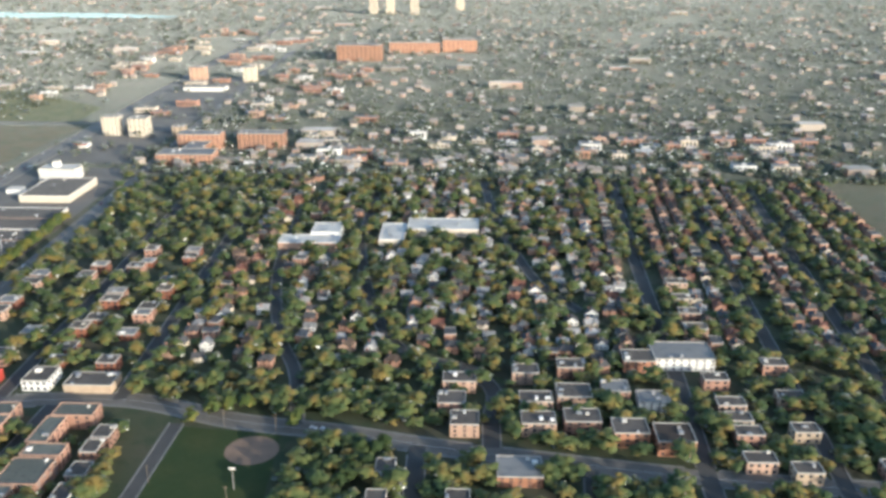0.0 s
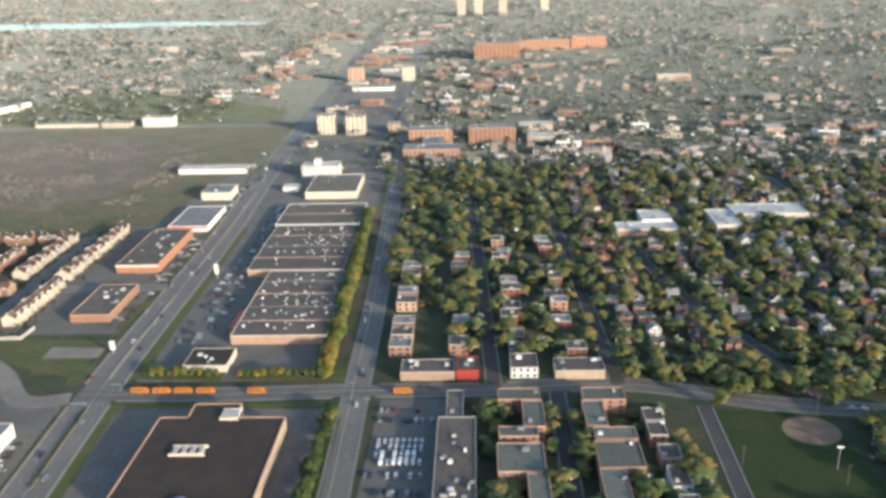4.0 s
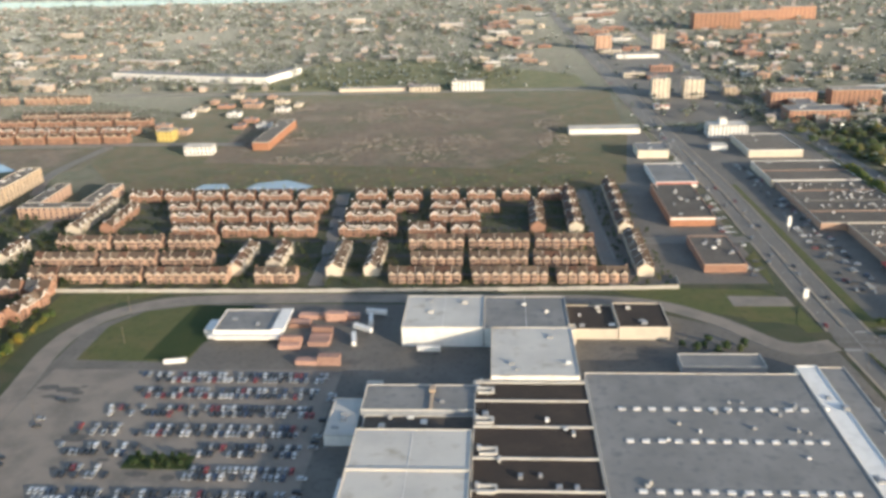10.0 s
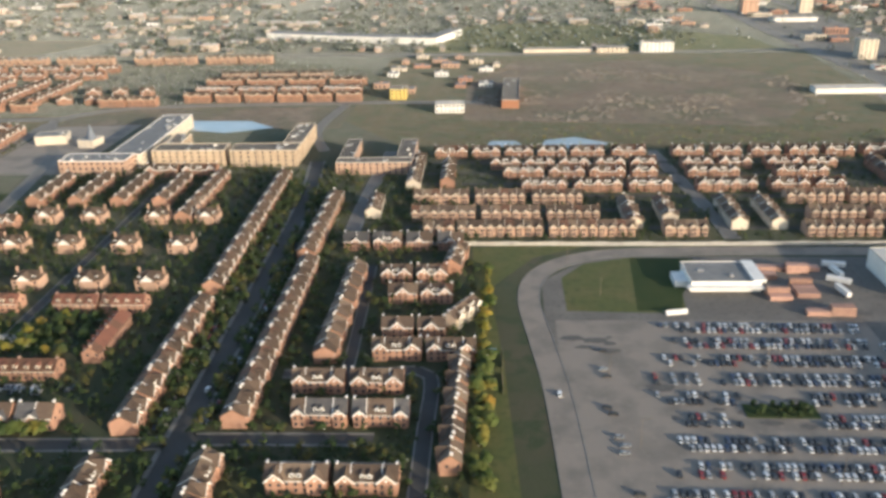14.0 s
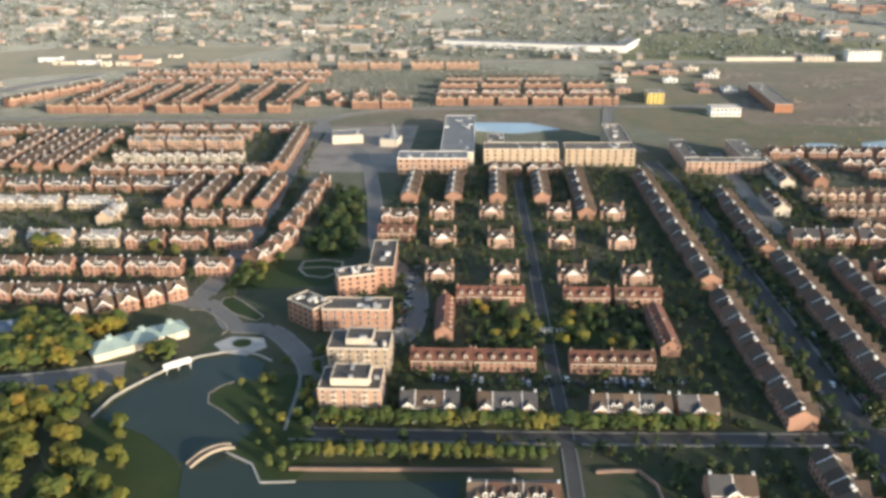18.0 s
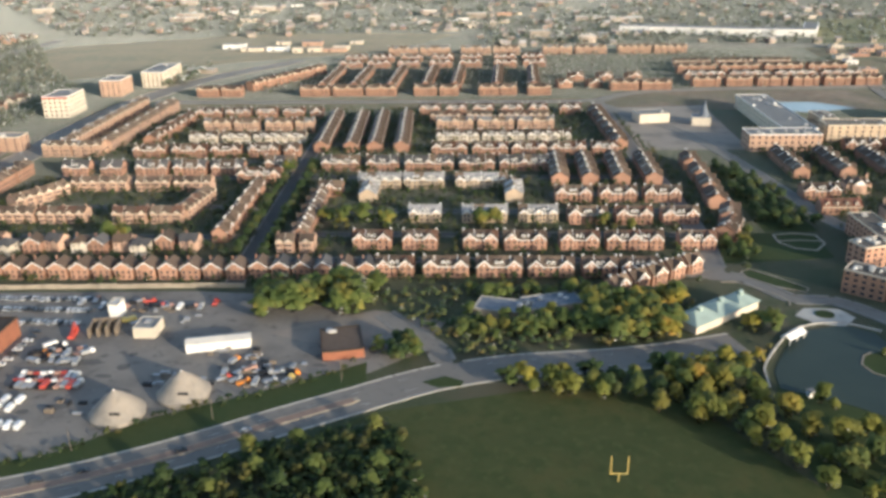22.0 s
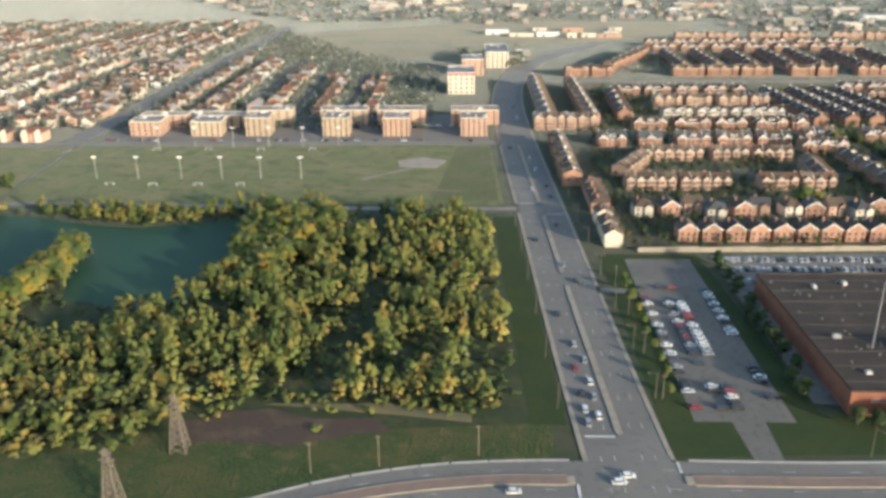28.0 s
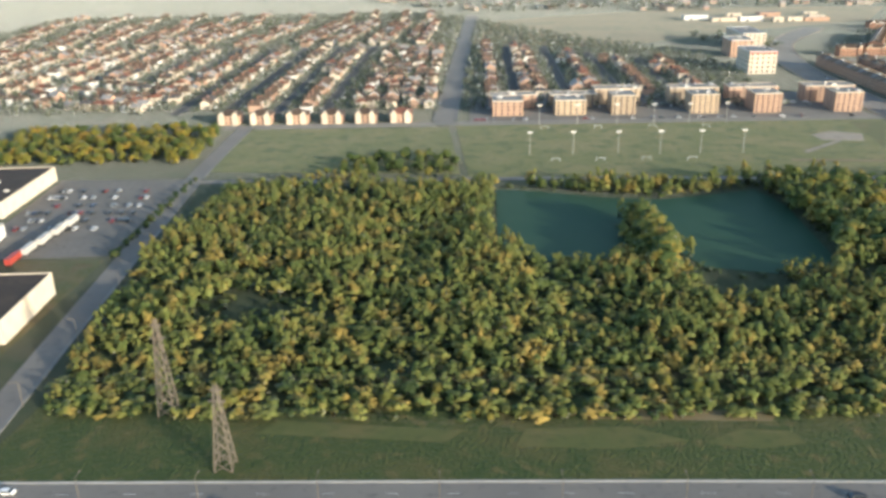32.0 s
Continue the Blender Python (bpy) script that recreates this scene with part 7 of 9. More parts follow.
for x in (-1332, -1300, -1268, -1236):
    column(x, 545, 605, "brick", 15, 90, 0.0)
row(470, [(-1345, -1320)], "red")
row(500, [(-1346, -1322)], "brick")
row(618, [(-1275, -1248), (-1244, -1216)], "brick")

# ---- terraces of the western quarter ----
row(370, [(-1611, -1589), (-1585, -1561), (-1557, -1533), (-1530, -1506), (-1502, -1483), (-1482, -1462)], "brick")
row(409, [(-1629, -1606), (-1600, -1580), (-1566, -1545), (-1542, -1518), (-1511, -1488), (-1485, -1452), (-1444, -1423)], "brick")
row(403, [(-1672, -1661), (-1659, -1649)], "pink")
row(454, [(-1601, -1580), (-1568, -1539), (-1533, -1508)], "white")
row(452, [(-1503, -1478), (-1474, -1451), (-1446, -1423)], "brick")
row(494, [(-1508, -1483), (-1479, -1454), (-1450, -1425)], "brick")
row(523, [(-1643, -1612), (-1611, -1582), (-1575, -1538)], "white")
column(-1632, 491, 516, "white", 25, 90, 0)
column(-1535, 493, 520, "white", 25, 90, 0)
for x in (-1502, -1481, -1459, -1437):
    column(x, 530, 592, "brick", 16, 90, 0.0)
row(566, [(-1720, -1697), (-1677, -1648), (-1644, -1618), (-1614, -1578), (-1574, -1547), (-1544, -1507)], "dark")
row(608, [(-1746, -1720), (-1716, -1703), (-1598, -1568), (-1566, -1536), (-1534, -1506), (-1504, -1476), (-1472, -1450)], "brick")
for x in (-1687, -1663, -1644, -1622):
    column(x, 618, 738, "brick", 15, 90, -0.06)
row(650, [(-1596, -1560), (-1558, -1522), (-1520, -1484)], "cream")
row(688, [(-1599, -1565), (-1563, -1530), (-1528, -1495)], "tall")
row(722, [(-1606, -1578), (-1574, -1548), (-1544, -1497)], "pink")
row(752, [(-1619, -1598), (-1594, -1573), (-1569, -1547), (-1541, -1520), (-1516, -1497), (-1486, -1466)], "brick")
column(-1447, 625, 756, "brick", 22, 90, -0.06)
for x, y, a in ((-1410, 432, 65), (-1403, 458, 75), (-1404, 492, 88), (-1402, 520, 88), (-1402, 548, 88), (-1402, 578, 88)):
    terrace(x + 4, y, 22, "brick", a)
for i in range(5):
    terrace(-1484 + i * 10.5, 348 + i * 7.4, 10, "brick", 33, 9)
row(450, [(-1869, -1838), (-1836, -1805), (-1788, -1765), (-1764, -1742)], "pink")
row(516, [(-1846, -1805), (-1800, -1774), (-1772, -1745)], "pink")
terrace(-1739, 478, 44, "pink", 84)
terrace(-1853, 492, 40, "pink", 60)
row(554, [(-1871, -1850), (-1842, -1824), (-1815, -1790), (-1786, -1761), (-1757, -1733)], "dark")
row(604, [(-1837, -1810), (-1806, -1776), (-1774, -1749), (-1743, -1718), (-1714, -1702)], "brick")
row(646, [(-1806, -1780), (-1778, -1752), (-1750, -1706)], "cream")
row(684, [(-1805, -1780), (-1778, -1755), (-1750, -1725), (-1723, -1706)], "tall")
row(740, [(-1830, -1806), (-1802, -1778), (-1774, -1752), (-1748, -1726), (-1722, -1708)], "brick")
column(-1838, 640, 735, "brick", 24, 90, 0.05)
column(-1901, 618, 790, "tall", 24, 90, 0.0)
column(-1866, 618, 780, "tall", 24, -90, 0.0)
row(607, [(-1913, -1889), (-1888, -1864)], "tall")
column(-1900, 456, 560, "tallbrick", 26, -90, 0.0)
rs = random.Random(21)
for i in range(15):
    house(-1852 + i * 12.0, 368 + i * 0.12, 9.6, 11, 6.6, 0.5, "brick", "shingle", "front")
for i in range(6):
    house(-1672 + i * 11.5, 372, 9.6, 11, 6.6, 0.5, "brick", ["shingle", "shingle_dark"][i % 2], "front")
for i in range(12):
    house(-1866 + i * 13 + rs.uniform(-2, 2), 404 + rs.uniform(-3, 4) + (i % 3) * 3, 10, 10, 6.2, rs.uniform(-12, 12), ["cream", "brick", "pink"][i % 3], ["shingle", "shingle_dark"][i % 2], ["hip", "front", "gable"][i % 3])
for y in (360, 375, 392):
    house(-1891, y, 11, 9, 7.0, 90, "cream", "shingle", "gable")
for x, y0, y1 in ((-1709, 418, 520), (-1661, 418, 500)):
    column(x, y0, y1, "brick", 17, 90 if x < -1685 else -90, -0.03, 9.0)
row(505, [(-1668, -1650)], "brick")
row(536, [(-1733, -1700)], "brick")
for i in range(4):
    house(-1890, 412 + i * 12, 10, 10, 6.4, 90, "brick", "shingle", "hip")

# ---- brick terraces beyond the grassy strip ----
row(842, [(-1864, -1840), (-1838, -1815), (-1754, -1720), (-1718, -1686), (-1684, -1650), (-1632, -1608), (-1606, -1584), (-1564, -1524), (-1513, -1488)], "tallbrick")
row(866, [(-1425, -1394), (-1392, -1360)], "tallbrick")
row(884, [(-1335, -1304), (-1300, -1270), (-1266, -1234), (-1230, -1200), (-1196, -1168), (-1164, -1135)], "tallbrick")
row(925, [(-1335, -1290), (-1286, -1240), (-1236, -1190), (-1186, -1140)], "brick")
row(965, [(-1335, -1290), (-1286, -1240), (-1236, -1190), (-1186, -1140)], "tallbrick")
row(1010, [(-1330, -1285), (-1280, -1235), (-1230, -1190)], "pink")
for x in (-1735, -1700, -1660, -1622, -1590, -1545, -1505):
    column(x, 872, 985, "brick", 22, 90, 0.02)
for y in (1015, 1060):
    row(y, [(-1740, -1712), (-1706, -1676), (-1668, -1640), (-1628, -1600), (-1592, -1562), (-1548, -1520), (-1512, -1484)], "brick")
row(1112, [(-1690, -1650), (-1648, -1606), (-1592, -1552), (-1550, -1512), (-1484, -1442), (-1440, -1397), (-1384, -1338), (-1336, -1291)], "tall")
for i in range(6):
    terrace(-1806 + i * 10, 880 + i * 19, 20, "tallbrick", 62)
for i in range(6):
    terrace(-1470 + i * 16, 880 + (i % 2) * 40, 15, "brick", 20)

# ---- detached houses: the leafy suburb and the western suburb ----
rs = random.Random(77)
FORMS = [(8.0, 9.5, 5.6, "cream", "shingle", "hip"), (9.5, 8.0, 5.6, "cream", "shingle", "gable"), (9.5, 8.0, 4.0, "cream", "shingle_grey", "gable"), (8.0, 9.5, 5.6, "pink", "shingle", "front"), (9.5, 8.0, 5.6, "pink", "shingle", "hip"), (8.0, 8.0, 5.6, "white", "shingle", "hip"), (9.5, 8.0, 5.6, "cream", "shingle_dark", "hip"), (8.0, 9.5, 4.0, "cream", "shingle", "front"), (9.5, 9.5, 5.6, "pink", "shingle_grey", "gable"), (8.0, 8.0, 5.6, "cream", "shingle_red", "hip")]
PALE = [(8.0, 7.0, 3.2, "white", "shingle_grey", "gable"), (9.0, 7.0, 3.2, "cream", "shingle_grey", "gable"), (7.5, 8.0, 4.6, "white", "shingle_grey", "front"), (9.0, 7.0, 3.2, "white", "shingle_dark", "front"), (8.0, 8.0, 3.2, "pink", "shingle_grey", "hip"), (8.0, 8.0, 4.6, "brick", "shingle_dark", "gable")]
DARK = [(9.0, 8.0, 5.2, "brick", "shingle", "hip"), (9.0, 8.0, 5.2, "brick", "shingle_dark", "hip"), (10.0, 8.0, 5.2, "pink", "shingle", "gable"), (9.0, 8.0, 3.4, "brick", "shingle_red", "gable"), (11.0, 8.0, 5.6, "brick", "shingle_dark", "flat"), (8.0, 7.0, 3.4, "cream", "shingle_dark", "gable")]


def suburb_house(x, y, a, pale):
    if is_free(x, y, 3.6) and not (-182 < x < 4 and 672 < y < 756):
        w, d, h, wall, roof, kind = rs.choice(PALE if rs.random() < pale else DARK)
        house(x, y, w, d, h, a, wall, roof, kind)


for x in (-198, -183, -152, -132, -116, -90, -70, -50, -32, -14, 4, 30, 46, 62, 80, 98):
    y = 470 + rs.uniform(0, 12)
    while y < 905:
        suburb_house(x + rs.uniform(-5, 5), y, rs.choice((0, 0, 90)) + rs.uniform(-12, 12), 0.8 if -160 < x < 90 and y > 500 else 0.25)
        y += rs.uniform(12, 18)
for x in (102, 142, 158, 172, 204, 222, 236, 262, 286, 310, 340):
    y = 500 + rs.uniform(0, 10)
    while y < 900:
        suburb_house(x + (y - 500) * 0.07, y, 90 + rs.uniform(-4, 4), 0.15)
        y += rs.uniform(12, 16)
# western suburb: pale houses in close rows along straight streets
def house_row(x0, y0, x1, y1, face, gaps=0.1, pitch=12.8):
    n = int(math.dist((x0, y0), (x1, y1)) / pitch)
    lean = math.degrees(math.atan2(y1 - y0, x1 - x0)) if abs(x1 - x0) > abs(y1 - y0) else math.degrees(math.atan2(y1 - y0, x1 - x0)) - 90
    for i in range(n):
        u = (i + rs.uniform(0.3, 0.7)) / n
        x, y = x0 + (x1 - x0) * u + rs.gauss(0, 1.0), y0 + (y1 - y0) * u + rs.gauss(0, 1.0)
        if rs.random() < gaps or not is_free(x, y, 3):
            continue
        w, d, h, wall, roof, kind = rs.choice(FORMS)
        house(x, y, w, d, h, face + lean + rs.uniform(-4, 4), wall, roof, kind)


for x in (-2222, -2180, -2136, -2092):
    y1 = 965 - (x + 2222) * 0.9
    house_row(x, 655, x, y1, 90)
    house_row(x + 30, 655, x + 30, y1 - 12, -90, 0.15)
house_row(-2048, 660, -2048, 840, 90, 0.2)
for k in range(12):
    house_row(-2335 + rs.uniform(-4, 4), 622 + k * 27.5, -2268, 622 + k * 27.5, 0, 0.12, 13.5)
    house_row(-2335 + rs.uniform(-4, 4), 633 + k * 27.5, -2268, 633 + k * 27.5, 180, 0.3, 13.5)
for x, xt, y0 in ((-2370, -2368, 600), (-2410, -2409, 610), (-2453, -2452, 605), (-2488, -2492, 640), (-2530, -2534, 738), (-2570, -2578, 740), (-2623, -2628, 740), (-2656, -2653, 700), (-2697, -2700, 690), (-2736, -2742, 690), (-2776, -2784, 700)):
    house_row(x, y0, xt, 950, 90, 0.07)
    house_row(x - 15, y0 + 4, xt - 15, 948, -90, 0.2)
for x, xt in ((-2300, -2290), (-2345, -2330), (-2396, -2376), (-2440, -2415), (-2508, -2478), (-2568, -2551), (-2600, -2600), (-2634, -2655), (-2690, -2715), (-2740, -2780), (-2800, -2850)):
    house_row(x, 975, xt, 1200, 90, 0.1)
    house_row(x - 16, 980, xt - 16, 1195, -90, 0.3)
    house_row(xt - 10, 1215, xt - 14, 1340, 90, 0.25)
for x0, y0, x1, y1 in ((-2660, 720, -2562, 679), (-2600, 733, -2500, 684), (-2590, 690, -2500, 645), (-2600, 640, -2498, 615), (-2650, 660, -2590, 644), (-2700, 680, -2640, 668), (-2560, 655, -2500, 630), (-2640, 690, -2590, 662)):
    house_row(x0, y0, x1, y1, 0, 0.08, 12.0)


# ---- trees ----
def scatter(poly, gap, seed, keep=lambda x, y: True, r=1.5, over_road=0.0):
    rng = random.Random(seed)
    xs, ys = [p[0] for p in poly], [p[1] for p in poly]
    out, y = [], min(ys)
    while y < max(ys):
        x = min(xs)
        while x < max(xs):
            a, b = x + rng.uniform(-.5, .5) * gap, y + rng.uniform(-.5, .5) * gap
            if inside(a, b, poly) and keep(a, b) and is_free(a, b, r, over_road):
                out.append((a, b))
            x += gap
        y += gap
    return out


tr = random.Random(4)
LAKE_W = [(-2228, 318), (-2227, 401), (-2202, 398), (-2169, 387), (-2141, 382), (-2111, 390), (-2084, 398), (-2077, 368), (-2079, 296), (-2091, 283), (-2112, 279), (-2140, 287), (-2149, 316), (-2150, 346), (-2168, 346), (-2169, 312), (-2184, 289), (-2209, 294)]
CLEARINGS = ([(-2157, 286), (-2147, 297), (-2114, 292), (-2109, 268), (-2119, 250), (-2141, 247)], [(-2032, 204), (-2018, 250), (-2006, 306), (-1990, 306), (-1998, 262), (-2012, 204)], [(-2022, 396), (-2000, 396), (-2002, 366), (-2024, 366)], [(-2340, 232), (-2310, 228), (-2296, 250), (-2325, 262), (-2345, 250)])
WOODS = [(-2370, 172), (-2240, 170), (-2130, 172), (-2062, 178), (-2052, 206), (-1990, 206), (-1960, 200), (-1945, 202), (-1952, 398), (-2100, 404), (-2372, 408), (-2382, 290)]


def in_woods(x, y):
    if inside(x, y, LAKE_W) or inside(x, y, [(-2072, 176), (-2050, 210), (-1985, 206), (-1978, 180)]):
        return False
    if any(inside(x, y, c) for c in CLEARINGS):
        return False
    if x > -2080 and noise.noise(Vector((x * 0.05, y * 0.05, 8.2))) < -0.3:
        return False
    return noise.noise(Vector((x * 0.022, y * 0.022, 3.1))) > -0.42


singles, rest = [], []
for x, y in scatter(WOODS, 4.7, 5, in_woods, 0):
    swell = noise.noise(Vector((x * 0.028, y * 0.028, 5))) + 0.5 * noise.noise(Vector((x * 0.08, y * 0.08, 2)))
    edge_rise = 0.45 + 0.55 * min(1, max(0, (y - 172) / 45))
    if x > -2095:
        if swell < -0.3 or tr.random() < 0.36:
            continue
        h, w = tr.uniform(8, 15) * edge_rise, tr.uniform(6.5, 9.5)
    else:
        if tr.random() < 0.12:
            continue
        h = (7.5 + 5.0 * swell + tr.uniform(-1.2, 1.8)) * edge_rise
        w = tr.uniform(5.2, 8.0) + 2.6 * (tr.random() < 0.12)
    if y < 190 and tr.random() < 0.22:
        singles.append((x, y, max(3.0, h), "leaf_gold" if tr.random() < 0.2 else "leaf" if tr.random() < 0.8 else "leaf_dark"))
    else:
        rest.append((x, y, max(3.0, h), w))
canopy("woodland", rest, "wood_leaf", "dense mixed autumn wood, green turning yellow", "woodland", 9, 11, 7)
under = scatter(WOODS, 5.6, 55, lambda x, y: in_woods(x, y) or not inside(x, y, LAKE_W) and noise.noise(Vector((x * 0.09, y * 0.09, 6))) > -0.1 and y > 208, 0)
M["undergrowth_leaf"] = foliage("undergrowth_leaves", (0.05, 0.075, 0.022), (0.075, 0.098, 0.028), (0.12, 0.11, 0.034), island=True, haze_sheen=0.1)
canopy("undergrowth", [(x, y, tr.uniform(1.4, 3.6), tr.uniform(4.5, 7.0)) for x, y in under], "undergrowth_leaf", "dark green undergrowth between the woodland trees", "shrubs", 56, 4, 2)

low = scatter([(-1600, 282), (-1560, 285), (-1500, 292), (-1440, 300), (-1425, 290), (-1425, 330), (-1480, 356), (-1560, 358), (-1600, 352), (-1660, 352), (-1640, 330), (-1606, 330), (-1590, 300)], 4.6, 73, lambda x, y: noise.noise(Vector((x * 0.06, y * 0.06, 2))) > -0.2, 0.5)
canopy("shrubs", [(x, y, tr.uniform(1.5, 4), tr.uniform(3, 5.5)) for x, y in low], "suburb_leaf", "thick shrubs round the low school and car park", "shrubs", 73, 7, 5)
shrubs = scatter([(-2372, 160), (-2130, 163), (-2060, 172), (-1990, 184), (-1945, 190), (-1945, 215), (-2000, 212), (-2372, 212)], 4.2, 71, lambda x, y: noise.noise(Vector((x * 0.05, y * 0.05, 1))) > (-0.15 if y > 204 else 0.02 if y > 190 else 0.16) and (x < -2090 or y > 186) and y > 172, 0)
canopy("shrubs", [(x, y, tr.uniform(1.2, 3.2), tr.uniform(2.6, 5.2)) for x, y in shrubs], "wood_leaf", "low yellow-green shrubs at the foot of the wood", "shrubs", 72, 6, 4)

# lake park trees, sports field edges and street trees as single trees
for x, y in scatter([(-1556, 270), (-1452, 290), (-1450, 262), (-1430, 238), (-1410, 222), (-1398, 204), (-1394, 188), (-1424, 184), (-1438, 198), (-1458, 220), (-1486, 242), (-1512, 254), (-1540, 254)], 7.4, 6, lambda x, y: noise.noise(Vector((x * 0.04, y * 0.04, 4))) > -0.5):
    if tr.random() < (0.9 if x < -1452 else 0.6):
        singles.append((x, y, tr.uniform(6.5, 11), tr.choice(("leaf", "leaf_gold", "leaf_dark", "leaf") if x < -1480 else ("leaf_gold", "leaf", "leaf_gold"))))
for x, y in scatter([(-1480, 290), (-1450, 305), (-1425, 300), (-1420, 318), (-1470, 350), (-1500, 345), (-1510, 310)], 6.5, 7):
    singles.append((x, y, tr.uniform(8, 12), tr.choice(("leaf", "leaf", "leaf_gold"))))
for x, y in scatter([(-1452, 258), (-1440, 258), (-1438, 278), (-1429, 297), (-1438, 306), (-1458, 292)], 5.4, 91):
    singles.append((x, y, tr.uniform(3.5, 6.5), tr.choice(("leaf", "leaf", "leaf_gold"))))
for x, y, h in ((-1422, 252, 8.0), (-1419, 247, 5.5), (-1413, 231, 8.5), (-1410, 228, 7.0), (-1436, 243, 8.0)):
    singles.append((x, y, h, "leaf_gold"))
THICKET = [(-1690, 172), (-1664, 196), (-1622, 219), (-1598, 231), (-1584, 229), (-1574, 203), (-1569, 182), (-1568, 150), (-1690, 140)]
M["thicket_leaf"] = foliage("dark_thicket_leaves", (0.022, 0.042, 0.012), (0.038, 0.058, 0.016), (0.095, 0.09, 0.024), island=True, haze_sheen=0.08)
canopy("thicket", [(x, y, h * (0.7 if y > 212 else 1), tr.uniform(5.5, 9.0)) for x, y in scatter(THICKET, 4.4, 8) for h in (tr.uniform(3.0, 7.5),)], "thicket_leaf", "dense dark green thicket beside the sports field", "shrubs", 81, 12, 9)
for x, y in scatter(THICKET, 17, 88):
    singles.append((x, y, tr.uniform(6, 9), tr.choice(("leaf", "leaf_dark", "leaf"))))
bank = [(p.x + tr.uniform(-1.5, 1.5), p.y + tr.uniform(-2.5, 2.5)) for p in smooth([(-1736, 199), (-1707, 209), (-1679, 233), (-1657, 245), (-1633, 258), (-1605, 278)], 2.5)]
canopy("bank_shrubs", [(x, y, tr.uniform(1.2, 3.4), tr.uniform(3, 5)) for x, y in bank if is_free(x, y, 0.5)], "garden_leaf", "dark shrubs along the top of the grass bank", "shrubs", 82, 8, 5)
for x, y in scatter([(-1596, 276), (-1578, 284), (-1574, 296), (-1590, 300)], 5, 83, r=0.5):
    singles.append((x, y, tr.uniform(5, 8), "leaf_dark"))
for x, y in scatter([(-1664, 316), (-1610, 328), (-1606, 352), (-1660, 350)], 8, 9):
    singles.append((x, y, tr.uniform(11, 17), "leaf"))
for x, y in scatter([(-1600, 290), (-1580, 280), (-1560, 292), (-1565, 310), (-1560, 350), (-1500, 352), (-1500, 300), (-1556, 300)], 6.5, 19):
    singles.append((x, y, tr.uniform(6, 9), "leaf"))
for x, y in scatter([(-1384, 290), (-1360, 262), (-1356, 320), (-1372, 318)], 9.5, 10):
    singles.append((x, y, tr.uniform(2.5, 4.5), "leaf"))
for x, y in ((-1366, 258), (-1361, 252), (-1357, 246), (-1363, 245), (-1352, 238), (-1370, 264), (-1358, 262), (-1355, 232), (-1349, 230)):
    singles.append((x, y, tr.uniform(3, 5.5), "leaf"))
for i in range(24):
    singles.append((-1346 + i * 4.1, 239 + i * 0.06, tr.uniform(5.4, 6.8), "leaf"))
    singles.append((-1342 + i * 6.8 + tr.uniform(-1, 1), 262.4, tr.uniform(6.5, 8.5), "leaf_dark" if i % 3 == 0 else "leaf"))
    singles.append((-1339 + i * 6.8 + tr.uniform(-1, 1), 262.8, tr.uniform(5.5, 7.5), "leaf"))
for i in range(10):
    singles.append((-1346 - i % 2 * 5, 258 + i * 6.5, tr.uniform(4.5, 7), "leaf"))
for x, y in scatter([(-1390, 445), (-1356, 445), (-1366, 575), (-1392, 570)], 8.5, 11):
    singles.append((x, y, tr.uniform(6, 9), "leaf_dark"))
for x, y in scatter([(-1425, 392), (-1404, 392), (-1396, 436), (-1420, 436)], 8, 12):
    singles.append((x, y, tr.uniform(5, 7), "leaf"))
for i in range(26):
    y = 398 + i * 7.0
    for sx in (-8.6, 8.0):
        singles.append((-1684.5 - (y - 398) * 0.043 + sx + tr.uniform(-1, 1), y + tr.uniform(-2, 2), tr.uniform(4.5, 8), "leaf_dark"))
for x, y in scatter([(-1284, 320), (-1196, 320), (-1196, 372), (-1284, 372)], 10, 21, r=1.0):
    singles.append((x, y, tr.uniform(5, 8), tr.choice(("leaf", "leaf_dark", "leaf_gold", "leaf_dark"))))
for x, y, h in ((-1640, 446, 13), (-1628, 450, 14), (-1615, 447, 13), (-1652, 452, 11), (-1556, 447, 12), (-1548, 450, 11), (-1482, 446, 9), (-1775, 418, 13), (-1768, 421, 11), (-1700, 560, 11), (-1466, 440, 8)):
    singles.append((x, y, h, "leaf"))
for i in range(70):
    y = 432 + i * 4.6
    singles.append((-382.5 - (y - 432) * 0.045 + tr.uniform(-1, 1), y, tr.uniform(7, 11), tr.choice(("leaf", "leaf_gold", "leaf"))))
    singles.append((-386.5 - (y - 432) * 0.045 + tr.uniform(-1, 1), y, tr.uniform(6, 9), "leaf"))
for i in range(24):
    x = -494 + i * 4.9
    if not -448 < x < -440:
        singles.append((x, 433, tr.uniform(4, 6.5), tr.choice(("leaf", "leaf_gold", "leaf"))))
for i in range(36):
    singles.append((-373 + tr.uniform(-2, 2), 245 + i * 4.2, tr.uniform(6, 9), "leaf_dark" if i % 3 else "leaf"))
for i in range(16):
    singles.append((-992 + tr.uniform(-3, 3), 190 + i * 14, tr.uniform(4, 9), tr.choice(("leaf", "leaf_gold"))))
for i in range(40):
    singles.append((-997 + i * 0.1 + tr.uniform(-1.5, 1.5), 300 + i * 3.6, tr.uniform(3, 5.5), "leaf_gold" if i % 4 == 0 else "leaf"))
for x, y in scatter([(-1000, 235), (-990, 235), (-994, 330), (-1000, 330)], 7, 13):
    singles.append((x, y, tr.uniform(6, 9), "leaf"))
for x, y in ((-605, 398), (-600, 402), (-594, 396), (-588, 402), (-582, 398), (-612, 403), (-597, 408), (-578, 404)):
    singles.append((x, y, tr.uniform(4, 6), "leaf_dark"))
